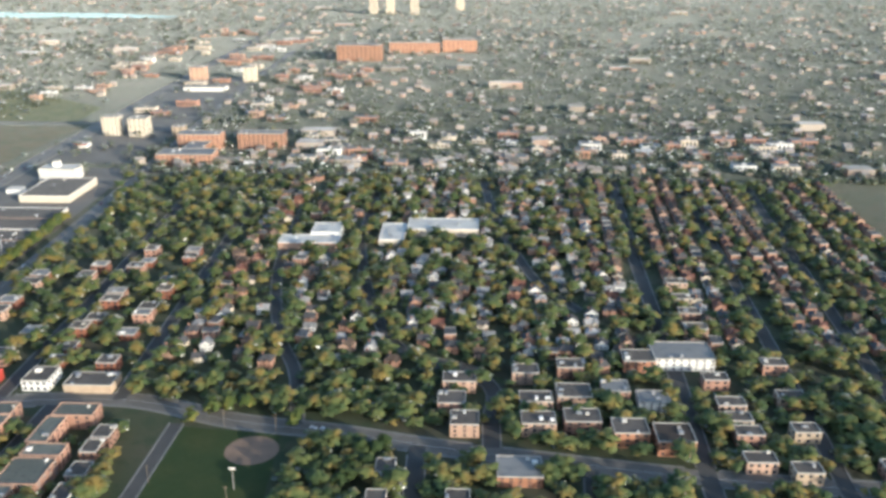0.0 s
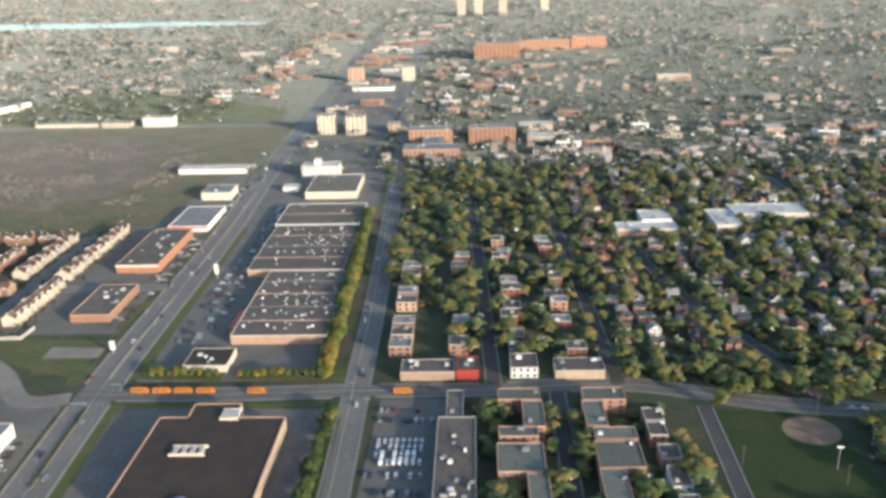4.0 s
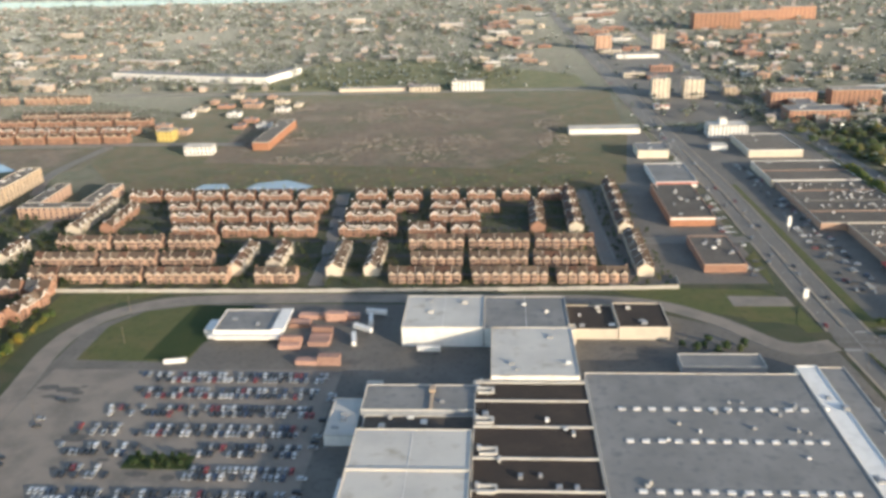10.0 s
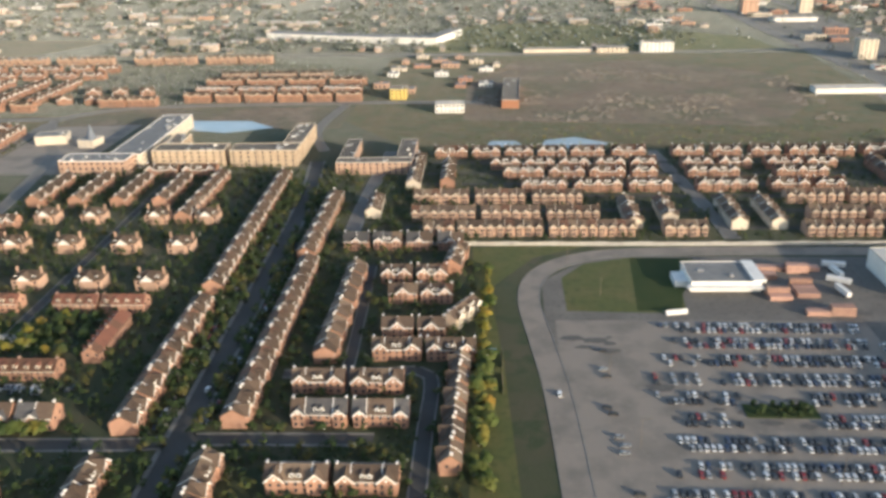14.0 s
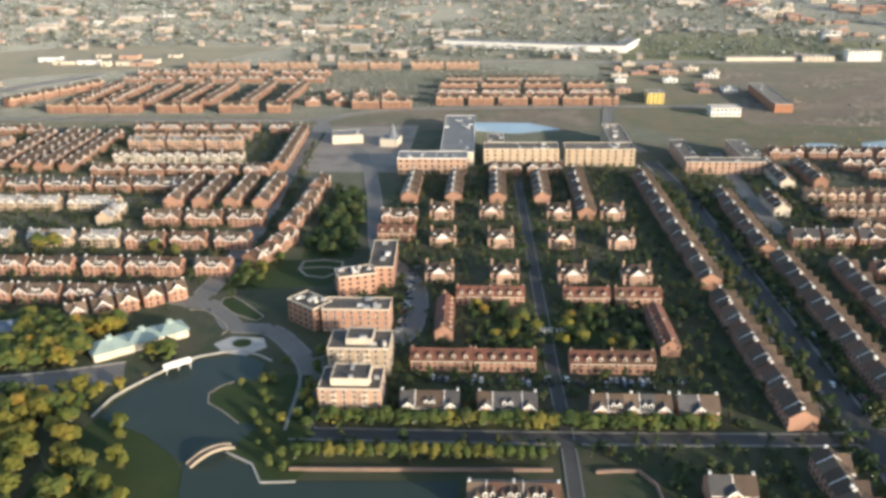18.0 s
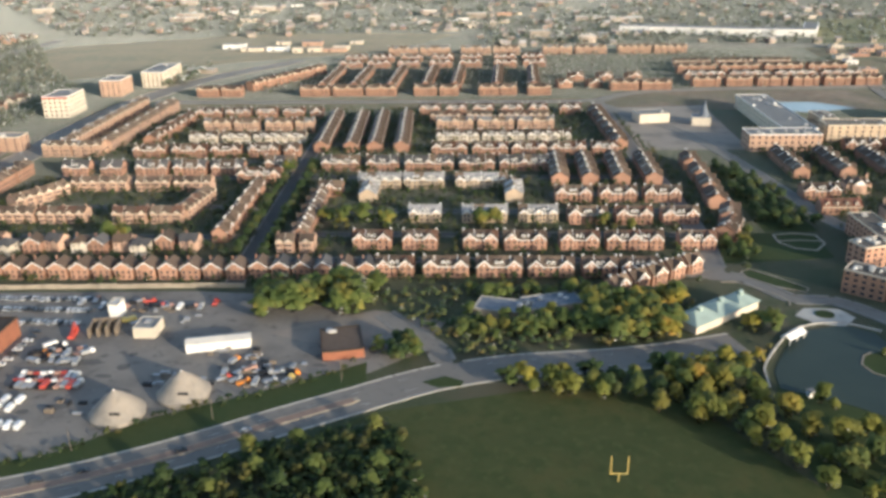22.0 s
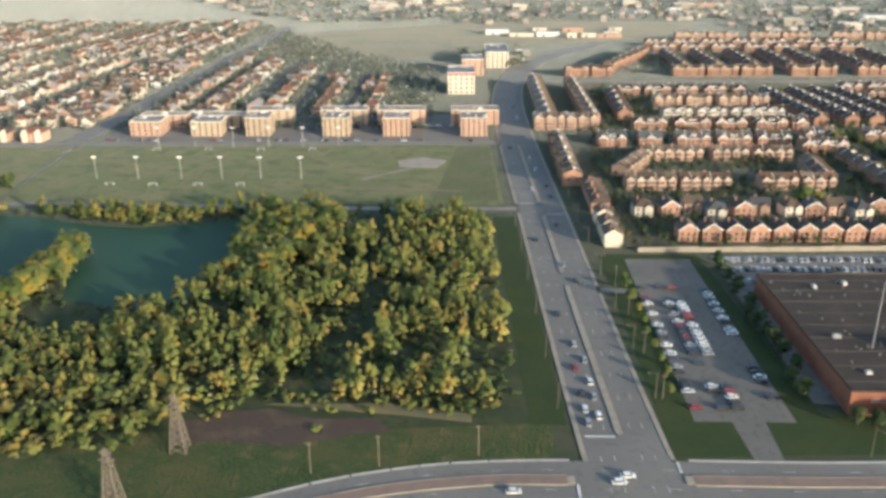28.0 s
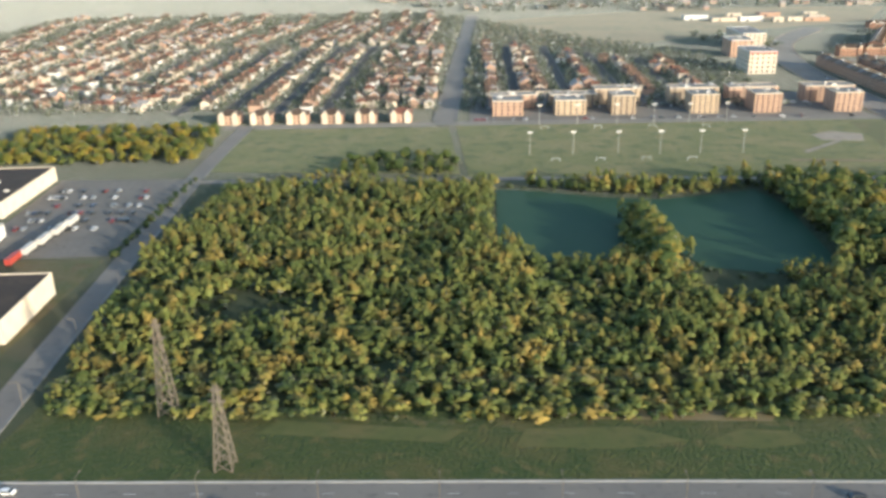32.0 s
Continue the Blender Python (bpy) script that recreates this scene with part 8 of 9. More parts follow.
for i in range(14):
    singles.append((-1846 + tr.uniform(-3, 3), 215 + i * 9, tr.uniform(6, 8), "leaf_dark"))
for i in range(12):
    singles.append((-1838 + i * 6.5, 196 + tr.uniform(-1, 1), tr.uniform(6, 9), "leaf_dark"))
for i in range(10):
    singles.append((-1893 + tr.uniform(-1, 1), 215 + i * 11, tr.uniform(4, 6), "leaf"))
for x, y in ((-160, 402), (-150, 410), (-142, 414), (-132, 416), (-60, 372), (-56, 360), (-52, 372), (-62, 355), (-66, 346), (-100, 398), (-48, 378)):
    singles.append((x, y, tr.uniform(9, 13), "leaf_dark" if x > -70 else "leaf"))
for i in range(16):
    singles.append((-2398 + tr.uniform(-1, 1), 300 + i * 8, tr.uniform(3, 5), "leaf_dark"))
for x, y in scatter([(-2560, 455), (-2410, 455), (-2412, 545), (-2560, 545)], 8.5, 14):
    singles.append((x, y, tr.uniform(6, 9), tr.choice(("leaf", "leaf_gold"))))
for x, y in scatter([(-2330, 424), (-2245, 424), (-2250, 470), (-2310, 462)], 8, 15):
    singles.append((x, y, tr.uniform(5, 8), "leaf"))
for x, y in scatter([(-2215, 398), (-1990, 402), (-1990, 410), (-2215, 408)], 8, 16, r=0):
    singles.append((x, y, tr.uniform(4, 6), "leaf"))
for x, y in scatter([(-2110, 290), (-2060, 290), (-1990, 395), (-2075, 398)], 9, 18, in_woods):
    singles.append((x, y, tr.uniform(9, 15), tr.choice(("leaf", "leaf_gold", "leaf"))))
for i in range(26):
    singles.append((-2158 + tr.uniform(-5, 5), 278 + i * 2.5, tr.uniform(9, 14), "leaf_gold" if i % 4 == 0 else "leaf"))
NEAR_TREES = sorted(singles, key=lambda e: e[1])[:205]
for i, (x, y, h, m) in enumerate(NEAR_TREES):
    tree(x, y, h, m, h > 11 and i % 3 == 0, i)
edge = NEAR_TREES[-1][1]
for mat in ("leaf", "leaf_gold", "leaf_dark"):
    M[mat + "_mass"] = foliage(mat + "_mass", *{"leaf": ((0.07, 0.10, 0.026), (0.11, 0.132, 0.034), (0.20, 0.175, 0.036)), "leaf_gold": ((0.15, 0.15, 0.028), (0.235, 0.2, 0.032), (0.31, 0.2, 0.038)), "leaf_dark": ((0.035, 0.058, 0.02), (0.05, 0.075, 0.024), (0.085, 0.095, 0.03))}[mat], island=True)
    canopy("street_trees", [(x, y, h, h * 1.25) for x, y, h, m in singles if y > edge and m == mat], mat + "_mass", TREE_LABEL[mat] + "s in rows and groups", "trees", 60, 30, 16)

# gardens and street trees of the terraces, as masses per quarter
def garden(poly, gap, seed, h0, h1, name, label, mat="wood_leaf", keep=lambda x, y: True, fine=(9, 6)):
    pts = scatter(poly, gap, seed, keep, 0.8, 1.5)
    return canopy(name, [(x, y, tr.uniform(h0, h1), tr.uniform(h0, h1) * 1.15) for x, y in pts], mat, label, "trees", seed, *fine)


garden([(-1350, 236), (-1206, 236), (-1206, 200), (-1000, 200), (-1000, 480), (-1080, 640), (-1340, 640)], 6.6, 31, 3, 7, "garden_trees", "dark garden and street trees between the terraces", "garden_leaf")
garden([(-1900, 352), (-1420, 360), (-1400, 430), (-1440, 770), (-1850, 770)], 7.0, 32, 3, 6.5, "garden_trees", "dark garden and street trees of the western quarter", "garden_leaf")
garden([(-1060, 478), (-600, 484), (-605, 700), (-1060, 690)], 7.6, 33, 2.5, 5, "garden_trees", "small garden trees behind the townhouses", "garden_leaf")
garden([(-1116, 262), (-1020, 268), (-1020, 242), (-1100, 242)], 3.6, 41, 1.6, 3.2, "hedges", "rows of dark clipped hedges and garden shrubs", "garden_leaf")
garden([(-1100, 190), (-1005, 190), (-1005, 226), (-1100, 226)], 4.6, 42, 2, 5, "hedges", "dark garden shrubs behind the terraces", "garden_leaf")
av = scatter([(-1140, 190), (-1108, 190), (-1114, 600), (-1150, 600)], 6.4, 43, lambda x, y: True, 0.3, 3.2)
canopy("avenue_trees", [(x, y, h, h * 1.1) for x, y in av for h in (tr.uniform(4.5, 8),)], "garden_leaf", "dark street trees overhanging the residential avenue", "trees", 43, 12, 8)
garden([(-1870, 860), (-1130, 880), (-1130, 1050), (-1300, 1130), (-1700, 1130)], 11, 34, 3, 6, "garden_trees", "small trees between distant terraces", "hazed_leaf", fine=(4, 2))
garden([(-2900, 600), (-1990, 600), (-1995, 860), (-2100, 1000), (-2300, 1330), (-2900, 1330)], 8.6, 35, 4, 8, "garden_trees", "garden trees of the western suburb", "hazed_leaf", fine=(4, 2))
lot = lambda x, y: noise.noise(Vector((x * 0.02, y * 0.02, 0))) > -0.5
pts = scatter([(-292, 440), (330, 440), (380, 905), (-395, 900), (-375, 620)], 11.4, 36, lambda x, y: lot(x, y) and (x > -214 or noise.noise(Vector((x * 0.06, y * 0.06, 2))) > -0.32), 0.4, 2.2)
pts += scatter([(-60, 405), (-205, 430), (-290, 440), (330, 440), (300, 360), (120, 370), (60, 380)], 8.2, 37, lot, 0.4, 2.4)
pts += scatter([(-292, 240), (300, 240), (300, 345), (40, 362), (-90, 385), (-100, 300), (-180, 300), (-190, 400), (-292, 400)], 9.0, 38, lot, 0.8, 2.0)
canopy("suburb_trees", [(x, y, h, 3.5 + h * 1.4) for x, y in pts for h in (4.5 + 8.0 * tr.random() ** 1.6,)], "suburb_leaf", "thick green and yellowing trees over the leafy suburb", "trees", 36, 20, 10)
garden([(-1030, 690), (-640, 700), (-610, 760), (-1030, 760)], 16, 39, 2, 4, "scrub", "low scrub at the edge of the wasteland")

# far country: woods and roofs towards the horizon
fr = random.Random(12)
spots = []
while len(spots) < 19000:
    y = 900 + 4400 * fr.random() ** 1.7
    x = fr.uniform(-1250 - y * 0.75, 250 + y * 0.62)
    if -1900 < x < -560 and y < 1190:
        continue
    if x < -1980 and y < 1330 and x > -3000 or -700 < x < -420 and y < 2300 and fr.random() < 0.8:
        continue
    if noise.noise(Vector((x * 0.004, y * 0.004, 7))) < -0.42 or inside(x, y, [(-2250, 960), (-1560, 1080), (-1580, 1360), (-2250, 1260)]) or inside(x, y, [(-2600, 2740), (-1000, 2780), (-1000, 2980), (-2600, 3060)]):
        continue
    h = fr.uniform(6, 11)
    spots.append((x, y, h, h * fr.uniform(1.3, 2.0) * (1 + (y > 1800) * 0.6)))
canopy("far_woods", spots, "hazed_leaf", "distant leafy suburbs with leaves paled to imitate haze", "woodland", 50, 3, 1)
# Strong grazing paleness on far walls and roofs imitates haze.
M["hazed_wall"] = surface("distant_walls", (0.42, 0.36, 0.30), 0.9, [(90, (0.34, 0.24, 0.19), 0.48, 0.58)], vary=0.3, island=True, haze_sheen=0.5)
M["hazed_roof"] = surface("distant_roofs", (0.26, 0.23, 0.21), 0.8, [(60, (0.40, 0.38, 0.36), 0.5, 0.62)], vary=0.5, island=True, haze_sheen=0.5)
s = Shape()
n = 0
while n < 2600:
    y = 930 + 3600 * fr.random() ** 1.5
    x = fr.uniform(-1250 - y * 0.75, 250 + y * 0.62)
    if -1900 < x < -560 and y < 1190 or x < -1980 and x > -3000 and y < 1340 or -640 < x < -420 and y < 2350:
        continue
    if inside(x, y, [(-2250, 960), (-1560, 1080), (-1580, 1360), (-2250, 1260)]) or inside(x, y, [(-2600, 2740), (-1000, 2780), (-1000, 2980), (-2600, 3060)]) or inside(x, y, [(-1380, 1230), (-600, 1190), (-600, 1380), (-1000, 1480)]):
        continue
    big = fr.random() < 0.04
    w, d, h = (fr.uniform(20, 60), fr.uniform(14, 26), fr.uniform(5, 11)) if big else (fr.uniform(7, 12), fr.uniform(7, 10), fr.uniform(4, 6.5))
    if big or fr.random() < 0.3:
        s.box(x - w / 2, x + w / 2, y - d / 2, y + d / 2, -0.2, h, 0, 1)
    else:
        s.box(x - w / 2, x + w / 2, y - d / 2, y + d / 2, -0.2, h, 0)
        s.gable(x - w / 2, x + w / 2, y - d / 2, y + d / 2, h, h + 2.6, 0.4, 1, 0.2, "x", 0)
    n += 1
tagged(part("far_houses", s, ["hazed_wall", "hazed_roof"]), "distant pale houses and sheds among trees", "houses", "", "stuff")

# ---- vehicles ----
def car_body(van=False):
    s = Shape()
    if van:
        s.prism([(-2.6, -0.95), (2.6, -0.95), (2.6, 0.95), (-2.6, 0.95)], 0.35, 1.2)
        s.box(-2.6, 1.6, -0.93, 0.93, 1.2, 2.3)
    else:
        s.prism([(-2.2, -0.75), (-2.0, -0.9), (2.0, -0.9), (2.25, -0.7), (2.25, 0.7), (2.0, 0.9), (-2.0, 0.9), (-2.2, 0.75)], 0.3, 0.85)
        s.box(-1.35, 0.75, -0.72, 0.72, 1.36, 1.46)
    return s


def cabin(van=False):
    s = Shape()
    if van:
        a, b, c, d, z0, z1 = 1.6, 2.5, 1.6, 2.0, 1.2, 2.2
    else:
        a, b, c, d, z0, z1 = -1.8, 1.35, -1.35, 0.75, 0.85, 1.37
    lo = [(a, -0.82, z0), (b, -0.82, z0), (b, 0.82, z0), (a, 0.82, z0)]
    hi = [(c, -0.7, z1), (d, -0.7, z1), (d, 0.7, z1), (c, 0.7, z1)]
    for i in range(4):
        j = (i + 1) % 4
        s.face([lo[i], lo[j], hi[j], hi[i]])
    s.face(hi)
    return s


wheel_s = Shape()
nv = 10
for k, yy in enumerate((-0.11, 0.11)):
    wheel_s.v.extend((0.33 * math.cos(i * math.tau / nv), yy, 0.33 + 0.33 * math.sin(i * math.tau / nv)) for i in range(nv))
for i in range(nv):
    j = (i + 1) % nv
    wheel_s.f.append((i, nv + i, nv + j, j))
    wheel_s.s.append(0)
wheel_s.f += [tuple(range(nv)), tuple(range(2 * nv - 1, nv - 1, -1))]
wheel_s.s += [0, 0]
WHEEL = wheel_s.mesh("wheel", "dark")
CAR_COLOURS = ["car_white", "car_grey", "car_black", "car_black", "car_grey", "car_white", "car_black", "car_blue", "car_grey", "car_white", "car_black", "car_red"]
CAR_LABEL = {"car_white": "white", "car_grey": "silver grey", "car_black": "black", "car_blue": "dark blue", "car_red": "red"}
CARS = {}


def car(x, y, ang, colour, van=False, z=0.1):
    key = (colour, van)
    m = place(x, y, ang, z)
    if key in CARS:
        return copy_thing(CARS[key], m)
    ob = thing("van" if van else "car", m, f"{CAR_LABEL[colour]} parked {'van' if van else 'car'} with dark windows", "van" if van else "car", "parked vehicles")
    part("body", car_body(van), colour, ob)
    part("cabin", cabin(van), "glass", ob)
    for a in (-1.35, 1.4):
        for b in (-0.82, 0.82):
            part("wheel", WHEEL, None, ob, "", pose(a, b, 0))
    CARS[key] = ob
    return ob


cr = random.Random(15)
single, mass = [], []
for k, y in enumerate((364, 348, 331, 314, 298, 281, 264, 247, 230, 213, 197, 181)):
    x0 = -905 if k < 2 else -912 - k * 1.5 if k < 8 else -925
    for side in (-2.7, 2.7):
        x = x0 + cr.uniform(0, 12)
        while x < -803:
            if cr.random() < (0.84 if x > -880 else 0.55) and not (k in (4, 5) and -880 < x < -850):
                (single if 225 < y < 300 and cr.random() < 0.75 and len(single) < 30 else mass).append((x, y + side, 90 + cr.uniform(-3, 3), cr.choice(CAR_COLOURS)))
            x += 2.75
slab("planted_island", [(-881, 284), (-850, 284), (-850, 294), (-881, 294)], 0.3, "lawn", "dark planted island in the parking lot", "planting")
for x, y in scatter([(-881, 284), (-850, 284), (-850, 294), (-881, 294)], 4, 44, r=0):
    tree(x, y, 3.2, "leaf_dark", False, int(x))
for y in [352 - i * 4.6 for i in range(34)]:
    if cr.random() < 0.8:
        mass.append((-797.5, y, cr.uniform(-6, 6), cr.choice(CAR_COLOURS)))
for x, y in ((-936, 340), (-938, 322), (-937, 316), (-938, 268), (-936, 262), (-937, 257), (-935, 232), (-940, 290), (-938, 285)):
    single.append((x, y, cr.uniform(-10, 10), cr.choice(("car_white", "car_grey", "car_black"))))
# lot by the brick factory
for y in [206 + i * 3.4 for i in range(30)]:
    for x in (-1878, -1873):
        if cr.random() < (0.8 if y < 222 or 236 < y < 294 else 0.05):
            single.append((x, y, cr.uniform(-5, 5), cr.choice(CAR_COLOURS)))
    if cr.random() < 0.42:
        single.append((-1887, y, cr.uniform(-6, 6), cr.choice(CAR_COLOURS)))
    if cr.random() < 0.42:
        single.append((-1859, y, cr.uniform(-6, 6), cr.choice(CAR_COLOURS)))
for i in range(110):
    mass.append((-1842 + i % 37 * 2.7, (312, 326, 338)[i // 37] + cr.uniform(-1, 1), 90 + cr.uniform(-6, 6), cr.choice(("car_white", "car_white", "car_grey", "car_black"))))
for i in range(22):
    single.append((-1760 + cr.uniform(-0.5, 0.5), 212 + i * 4.3 + cr.uniform(-0.5, 0.5), 12 + cr.uniform(-5, 5), cr.choice(("car_white", "car_white", "car_grey", "car_black"))))
for x, y in ((-1745, 226), (-1741, 226), (-1735, 226), (-1731, 226), (-1727, 226), (-1747, 217), (-1743, 217), (-1739, 217), (-1742, 238), (-1737, 238), (-1742, 244), (-1736, 244)):
    single.append((x, y, 90, "car_white", True))
# cars on the roads
for x, y, a, c in ((-1924, 196, 90, "car_grey"), (-1924, 204, 90, "car_white"), (-1920, 200, 90, "car_white"), (-1920, 212, 90, "car_grey"), (-1924, 214, 90, "car_black"), (-1920, 222, 90, "car_white"), (-1924, 232, 90, "car_red"), (-1920, 238, 90, "car_grey"), (-1919, 165, 3, "car_white"), (-1916, 168, 3, "car_white"), (-1918, 330, 90, "car_grey"), (-1925, 450, 90, "car_white"), (-1922, 520, 90, "car_white"), (-1704, 194, 24, "car_black"), (-1660, 213, 28, "car_black"), (-1640, 226, 30, "car_grey"), (-1690, 200, 20, "car_black"), (-1731, 188, 10, "car_white"), (-1725, 183, 12, "car_grey"),
                   (-1722, 192, 18, "car_black"), (-511, 300, 92, "car_white"), (-504, 330, 92, "car_grey"), (-516, 350, 92, "car_black"), (-509, 380, 92, "car_grey"), (-520, 480, 92, "car_white"), (-515, 520, 92, "car_black"), (-524, 540, 92, "car_grey"), (-521, 600, 92, "car_white"), (-528, 650, 92, "car_grey"), (-526, 700, 92, "car_red"), (-360, 400, 92, "car_white"), (-362, 440, 92, "car_grey"), (-338, 416, 2, "car_white"), (-318, 420, 2, "car_grey"), (-90, 398, -10, "car_white"), (-84, 397, -10, "car_white"), (-960, 300, 90, "car_white"), (-1122, 300, 90, "car_white"), (-1352, 270, 90, "car_white"), (-1347, 300, 90, "car_grey"), (-2360, 136, 2, "car_white"), (-2300, 131, 2, "car_grey"), (-2140, 136, 2, "car_black"), (-1950, 160, 5, "car_white")):
    single.append((x, y, a, c))
for i in range(26):
    y = 430 + i * 34 + cr.uniform(-10, 10)
    mass.append(((-517 - (y - 430) * 0.04) + cr.choice((-8, -5, 4, 8)), y, 92, cr.choice(CAR_COLOURS)))
for i in range(14):
    y = 250 + i * 36 + cr.uniform(-12, 12)
    mass.append(((-1918 - (y - 270) * 0.03) + cr.choice((-8, -5, 5, 8)), y, 90, cr.choice(CAR_COLOURS)))
for i in range(16):
    y = 440 + i * 32 + cr.uniform(-10, 10)
    mass.append(((-363 - (y - 430) * 0.05) + cr.choice((-3, 3)), y, 92, cr.choice(CAR_COLOURS)))
# vans by the blue shed, cars by the stores
for i in range(8):
    for j in range(4):
        if cr.random() < 0.85:
            (single if j < 2 else mass).append((-343 + i * 3.2, 345 + j * 6.2, 90, "car_white", cr.random() < 0.6) if j < 2 else (-343 + i * 3.2, 345 + j * 6.2, 90, "car_white"))
for i in range(60):
    mass.append((cr.uniform(-346, -316), cr.choice((262, 272, 290, 305, 320, 334, 384, 394)), 90 + cr.uniform(-4, 4), cr.choice(CAR_COLOURS)))
for i in range(110):
    mass.append((cr.choice((-489, -484, -478, -472)) - cr.uniform(0, 1), cr.uniform(475, 780), cr.choice((0, 0, 92)), cr.choice(CAR_COLOURS)))
for i in range(70):
    mass.append((cr.choice((-546, -542, -538)), cr.uniform(500, 900), cr.uniform(-4, 4), cr.choice(CAR_COLOURS)))
for i in range(26):
    single.append((cr.choice((-533, -529)) - 0.5, 262 + i * 3.9, cr.uniform(-5, 5), cr.choice(CAR_COLOURS))) if i % 3 else mass.append((-536, 262 + i * 3.9, 0, "car_white"))
for i in range(16):
    mass.append((-1318 + (i % 2) * 2, 345 + i * 5.4, cr.uniform(0, 90), cr.choice(CAR_COLOURS)))
for i in range(150):
    x, y = cr.choice(((-1113, 1), (-1135, 1)))[0] + cr.uniform(-1, 1), cr.uniform(268, 560)
    mass.append((x + (y - 268) * -0.02, y, 90, cr.choice(CAR_COLOURS)))
for i in range(46):
    mass.append((cr.uniform(-1300, -1185), cr.choice((298, 300, 296)), 90, cr.choice(CAR_COLOURS)))
for i in range(60):
    mass.append((cr.uniform(-2470, -2410), cr.choice((340, 352, 364, 376, 390, 402)), 90, cr.choice(CAR_COLOURS)))
for i in range(120):
    mass.append((cr.uniform(-2235, -1955), cr.choice((570, 612, 618, 650)), cr.choice((0, 90)), cr.choice(CAR_COLOURS)))
for e in single:
    car(*e)
for colour in sorted(set(CAR_COLOURS)):
    body, glass = car_body(), cabin()
    B, G = Shape(), Shape()
    for e in mass:
        if e[3] != colour:
            continue
        m = place(e[0], e[1], e[2], 0.1)
        for src, dst in ((body, B), (glass, G)):
            k = len(dst.v)
            dst.v.extend(tuple(m @ Vector(v)) for v in src.v)
            dst.f.extend(tuple(k + i for i in f) for f in src.f)
            dst.s.extend(src.s)
    ob = tagged(part("parked_cars", B, colour), f"rows of {CAR_LABEL[colour]} parked cars", "cars", "", "stuff")
    part("car_windows", G, "glass", ob)

# school buses by the cross street
def bus(x, y, ang, mat="orange", length=10.5, label="orange-yellow school bus at the kerb"):
    ob = thing("bus", place(x, y, ang, 0.15), label, "bus", "buses")
    h = length / 2
    part("body", Shape().box(-h, h - 1.2, -1.25, 1.25, 0.5, 3.0).box(h - 1.2, h, -1.1, 1.1, 0.5, 1.7), mat, ob)
    part("roof", Shape().box(-h + 0.1, h - 1.3, -1.1, 1.1, 3.0, 3.15), mat, ob)
    for s in (-1, 1):
        part("window_band", Shape().box(-h + 0.4, h - 1.6, s * 1.26 - 0.02, s * 1.26 + 0.02, 1.9, 2.6), "glass", ob)
    for a in (-h + 2.2, h - 2.4):
        for b in (-1.1, 1.1):
            part("wheel", WHEEL, None, ob, "", pose(a, b, 0) @ Matrix.Scale(1.5, 4))
    return ob


for x in (-489, -476, -463, -450, -420, -335):
    bus(x, 413.5, 2)
hedge = [(-508.3 - i * 0.18, 324 + i * 2.4) for i in range(30)]
canopy("median_shrubs", [(x + tr.uniform(-0.3, 0.3), y, tr.uniform(1.0, 2.0), tr.uniform(2.0, 3.2)) for x, y in hedge], "garden_leaf", "dark low shrubs along the boulevard median", "shrubs", 80, 6, 3)
bus(-500, 302, 92, "white", 12, "long white bus on the boulevard")
bus(-437, 300, 90, "car_blue", 7, "blue lorry beside the store")
# machines and stacks in the works yard
yr = random.Random(30)
def works_truck(x, y, ang, mat, bed, tall):
    key = (mat, bed, tall)
    if key in TRUCKS:
        return copy_thing(TRUCKS[key], place(x, y, ang, 0.06))
    ob = thing("works_truck", place(x, y, ang, 0.06), TRUCK_LABEL[mat] + " works truck parked in the yard", "truck", "yard machines")
    part("cab", Shape().box(1.4, 2.9, -1.0, 1.0, 0.5, 2.3).box(2.9, 3.4, -0.9, 0.9, 0.5, 1.3), mat, ob)
    part("load_bed", Shape().box(-3, 1.3, -1.1, 1.1, 0.8, tall), bed, ob)
    for a in (-2, 2):
        part("axle", Shape().box(-0.35, 0.35, -1.0, 1.0, 0.0, 0.7), "dark", ob, "", pose(a, 0, 0))
    TRUCKS[key] = ob
    return ob


TRUCKS, TRUCK_LABEL = {}, {"red": "red", "orange": "orange", "white": "white", "grey_wall": "grey", "rust": "rusty red-brown", "yellow": "dull yellow"}
spots = [(-1745 + i * 2.7, 255.5 + yr.uniform(-0.6, 0.6), 90, ("red", "red", "white", "rust")[i % 4]) for i in range(11)]
spots += [(-1745 + i * 2.9, 261.5 + yr.uniform(-0.6, 0.6), 92, ("white", "rust", "red", "white")[i % 4]) for i in range(9)]
spots += [(-1747 + i % 6 * 4.0 + yr.uniform(-1, 1), 276 + i // 6 * 6 + yr.uniform(-1.5, 1.5), yr.uniform(-20, 110), yr.choice(("rust", "rust", "grey_wall", "white", "grey_wall", "orange"))) for i in range(14)]
spots += [(-1660 + i % 6 * 5.4 + yr.uniform(-1.5, 1.5), 261 + i // 6 * 7.5 + yr.uniform(-2, 2), 15 + yr.uniform(-15, 100), yr.choice(("rust", "rust", "orange", "grey_wall", "grey_wall", "yellow", "red"))) for i in range(13)]
spots += [(-1752 + i * 5.6 + yr.uniform(-1, 1), 331 + yr.uniform(-3, 6), yr.choice((0, 90, 20)), yr.choice(("white", "grey_wall", "red", "white", "rust"))) for i in range(13)]
spots += [(-1730 + i * 4.6, 312 + yr.uniform(-3, 3), yr.uniform(0, 90), yr.choice(("orange", "yellow", "grey_wall"))) for i in range(4)]
for x, y, a, mat in spots:
    works_truck(x, y, a, mat, yr.choice(("dark", mat, "steel")), yr.choice((1.5, 2.2)))
heaps = Shape()
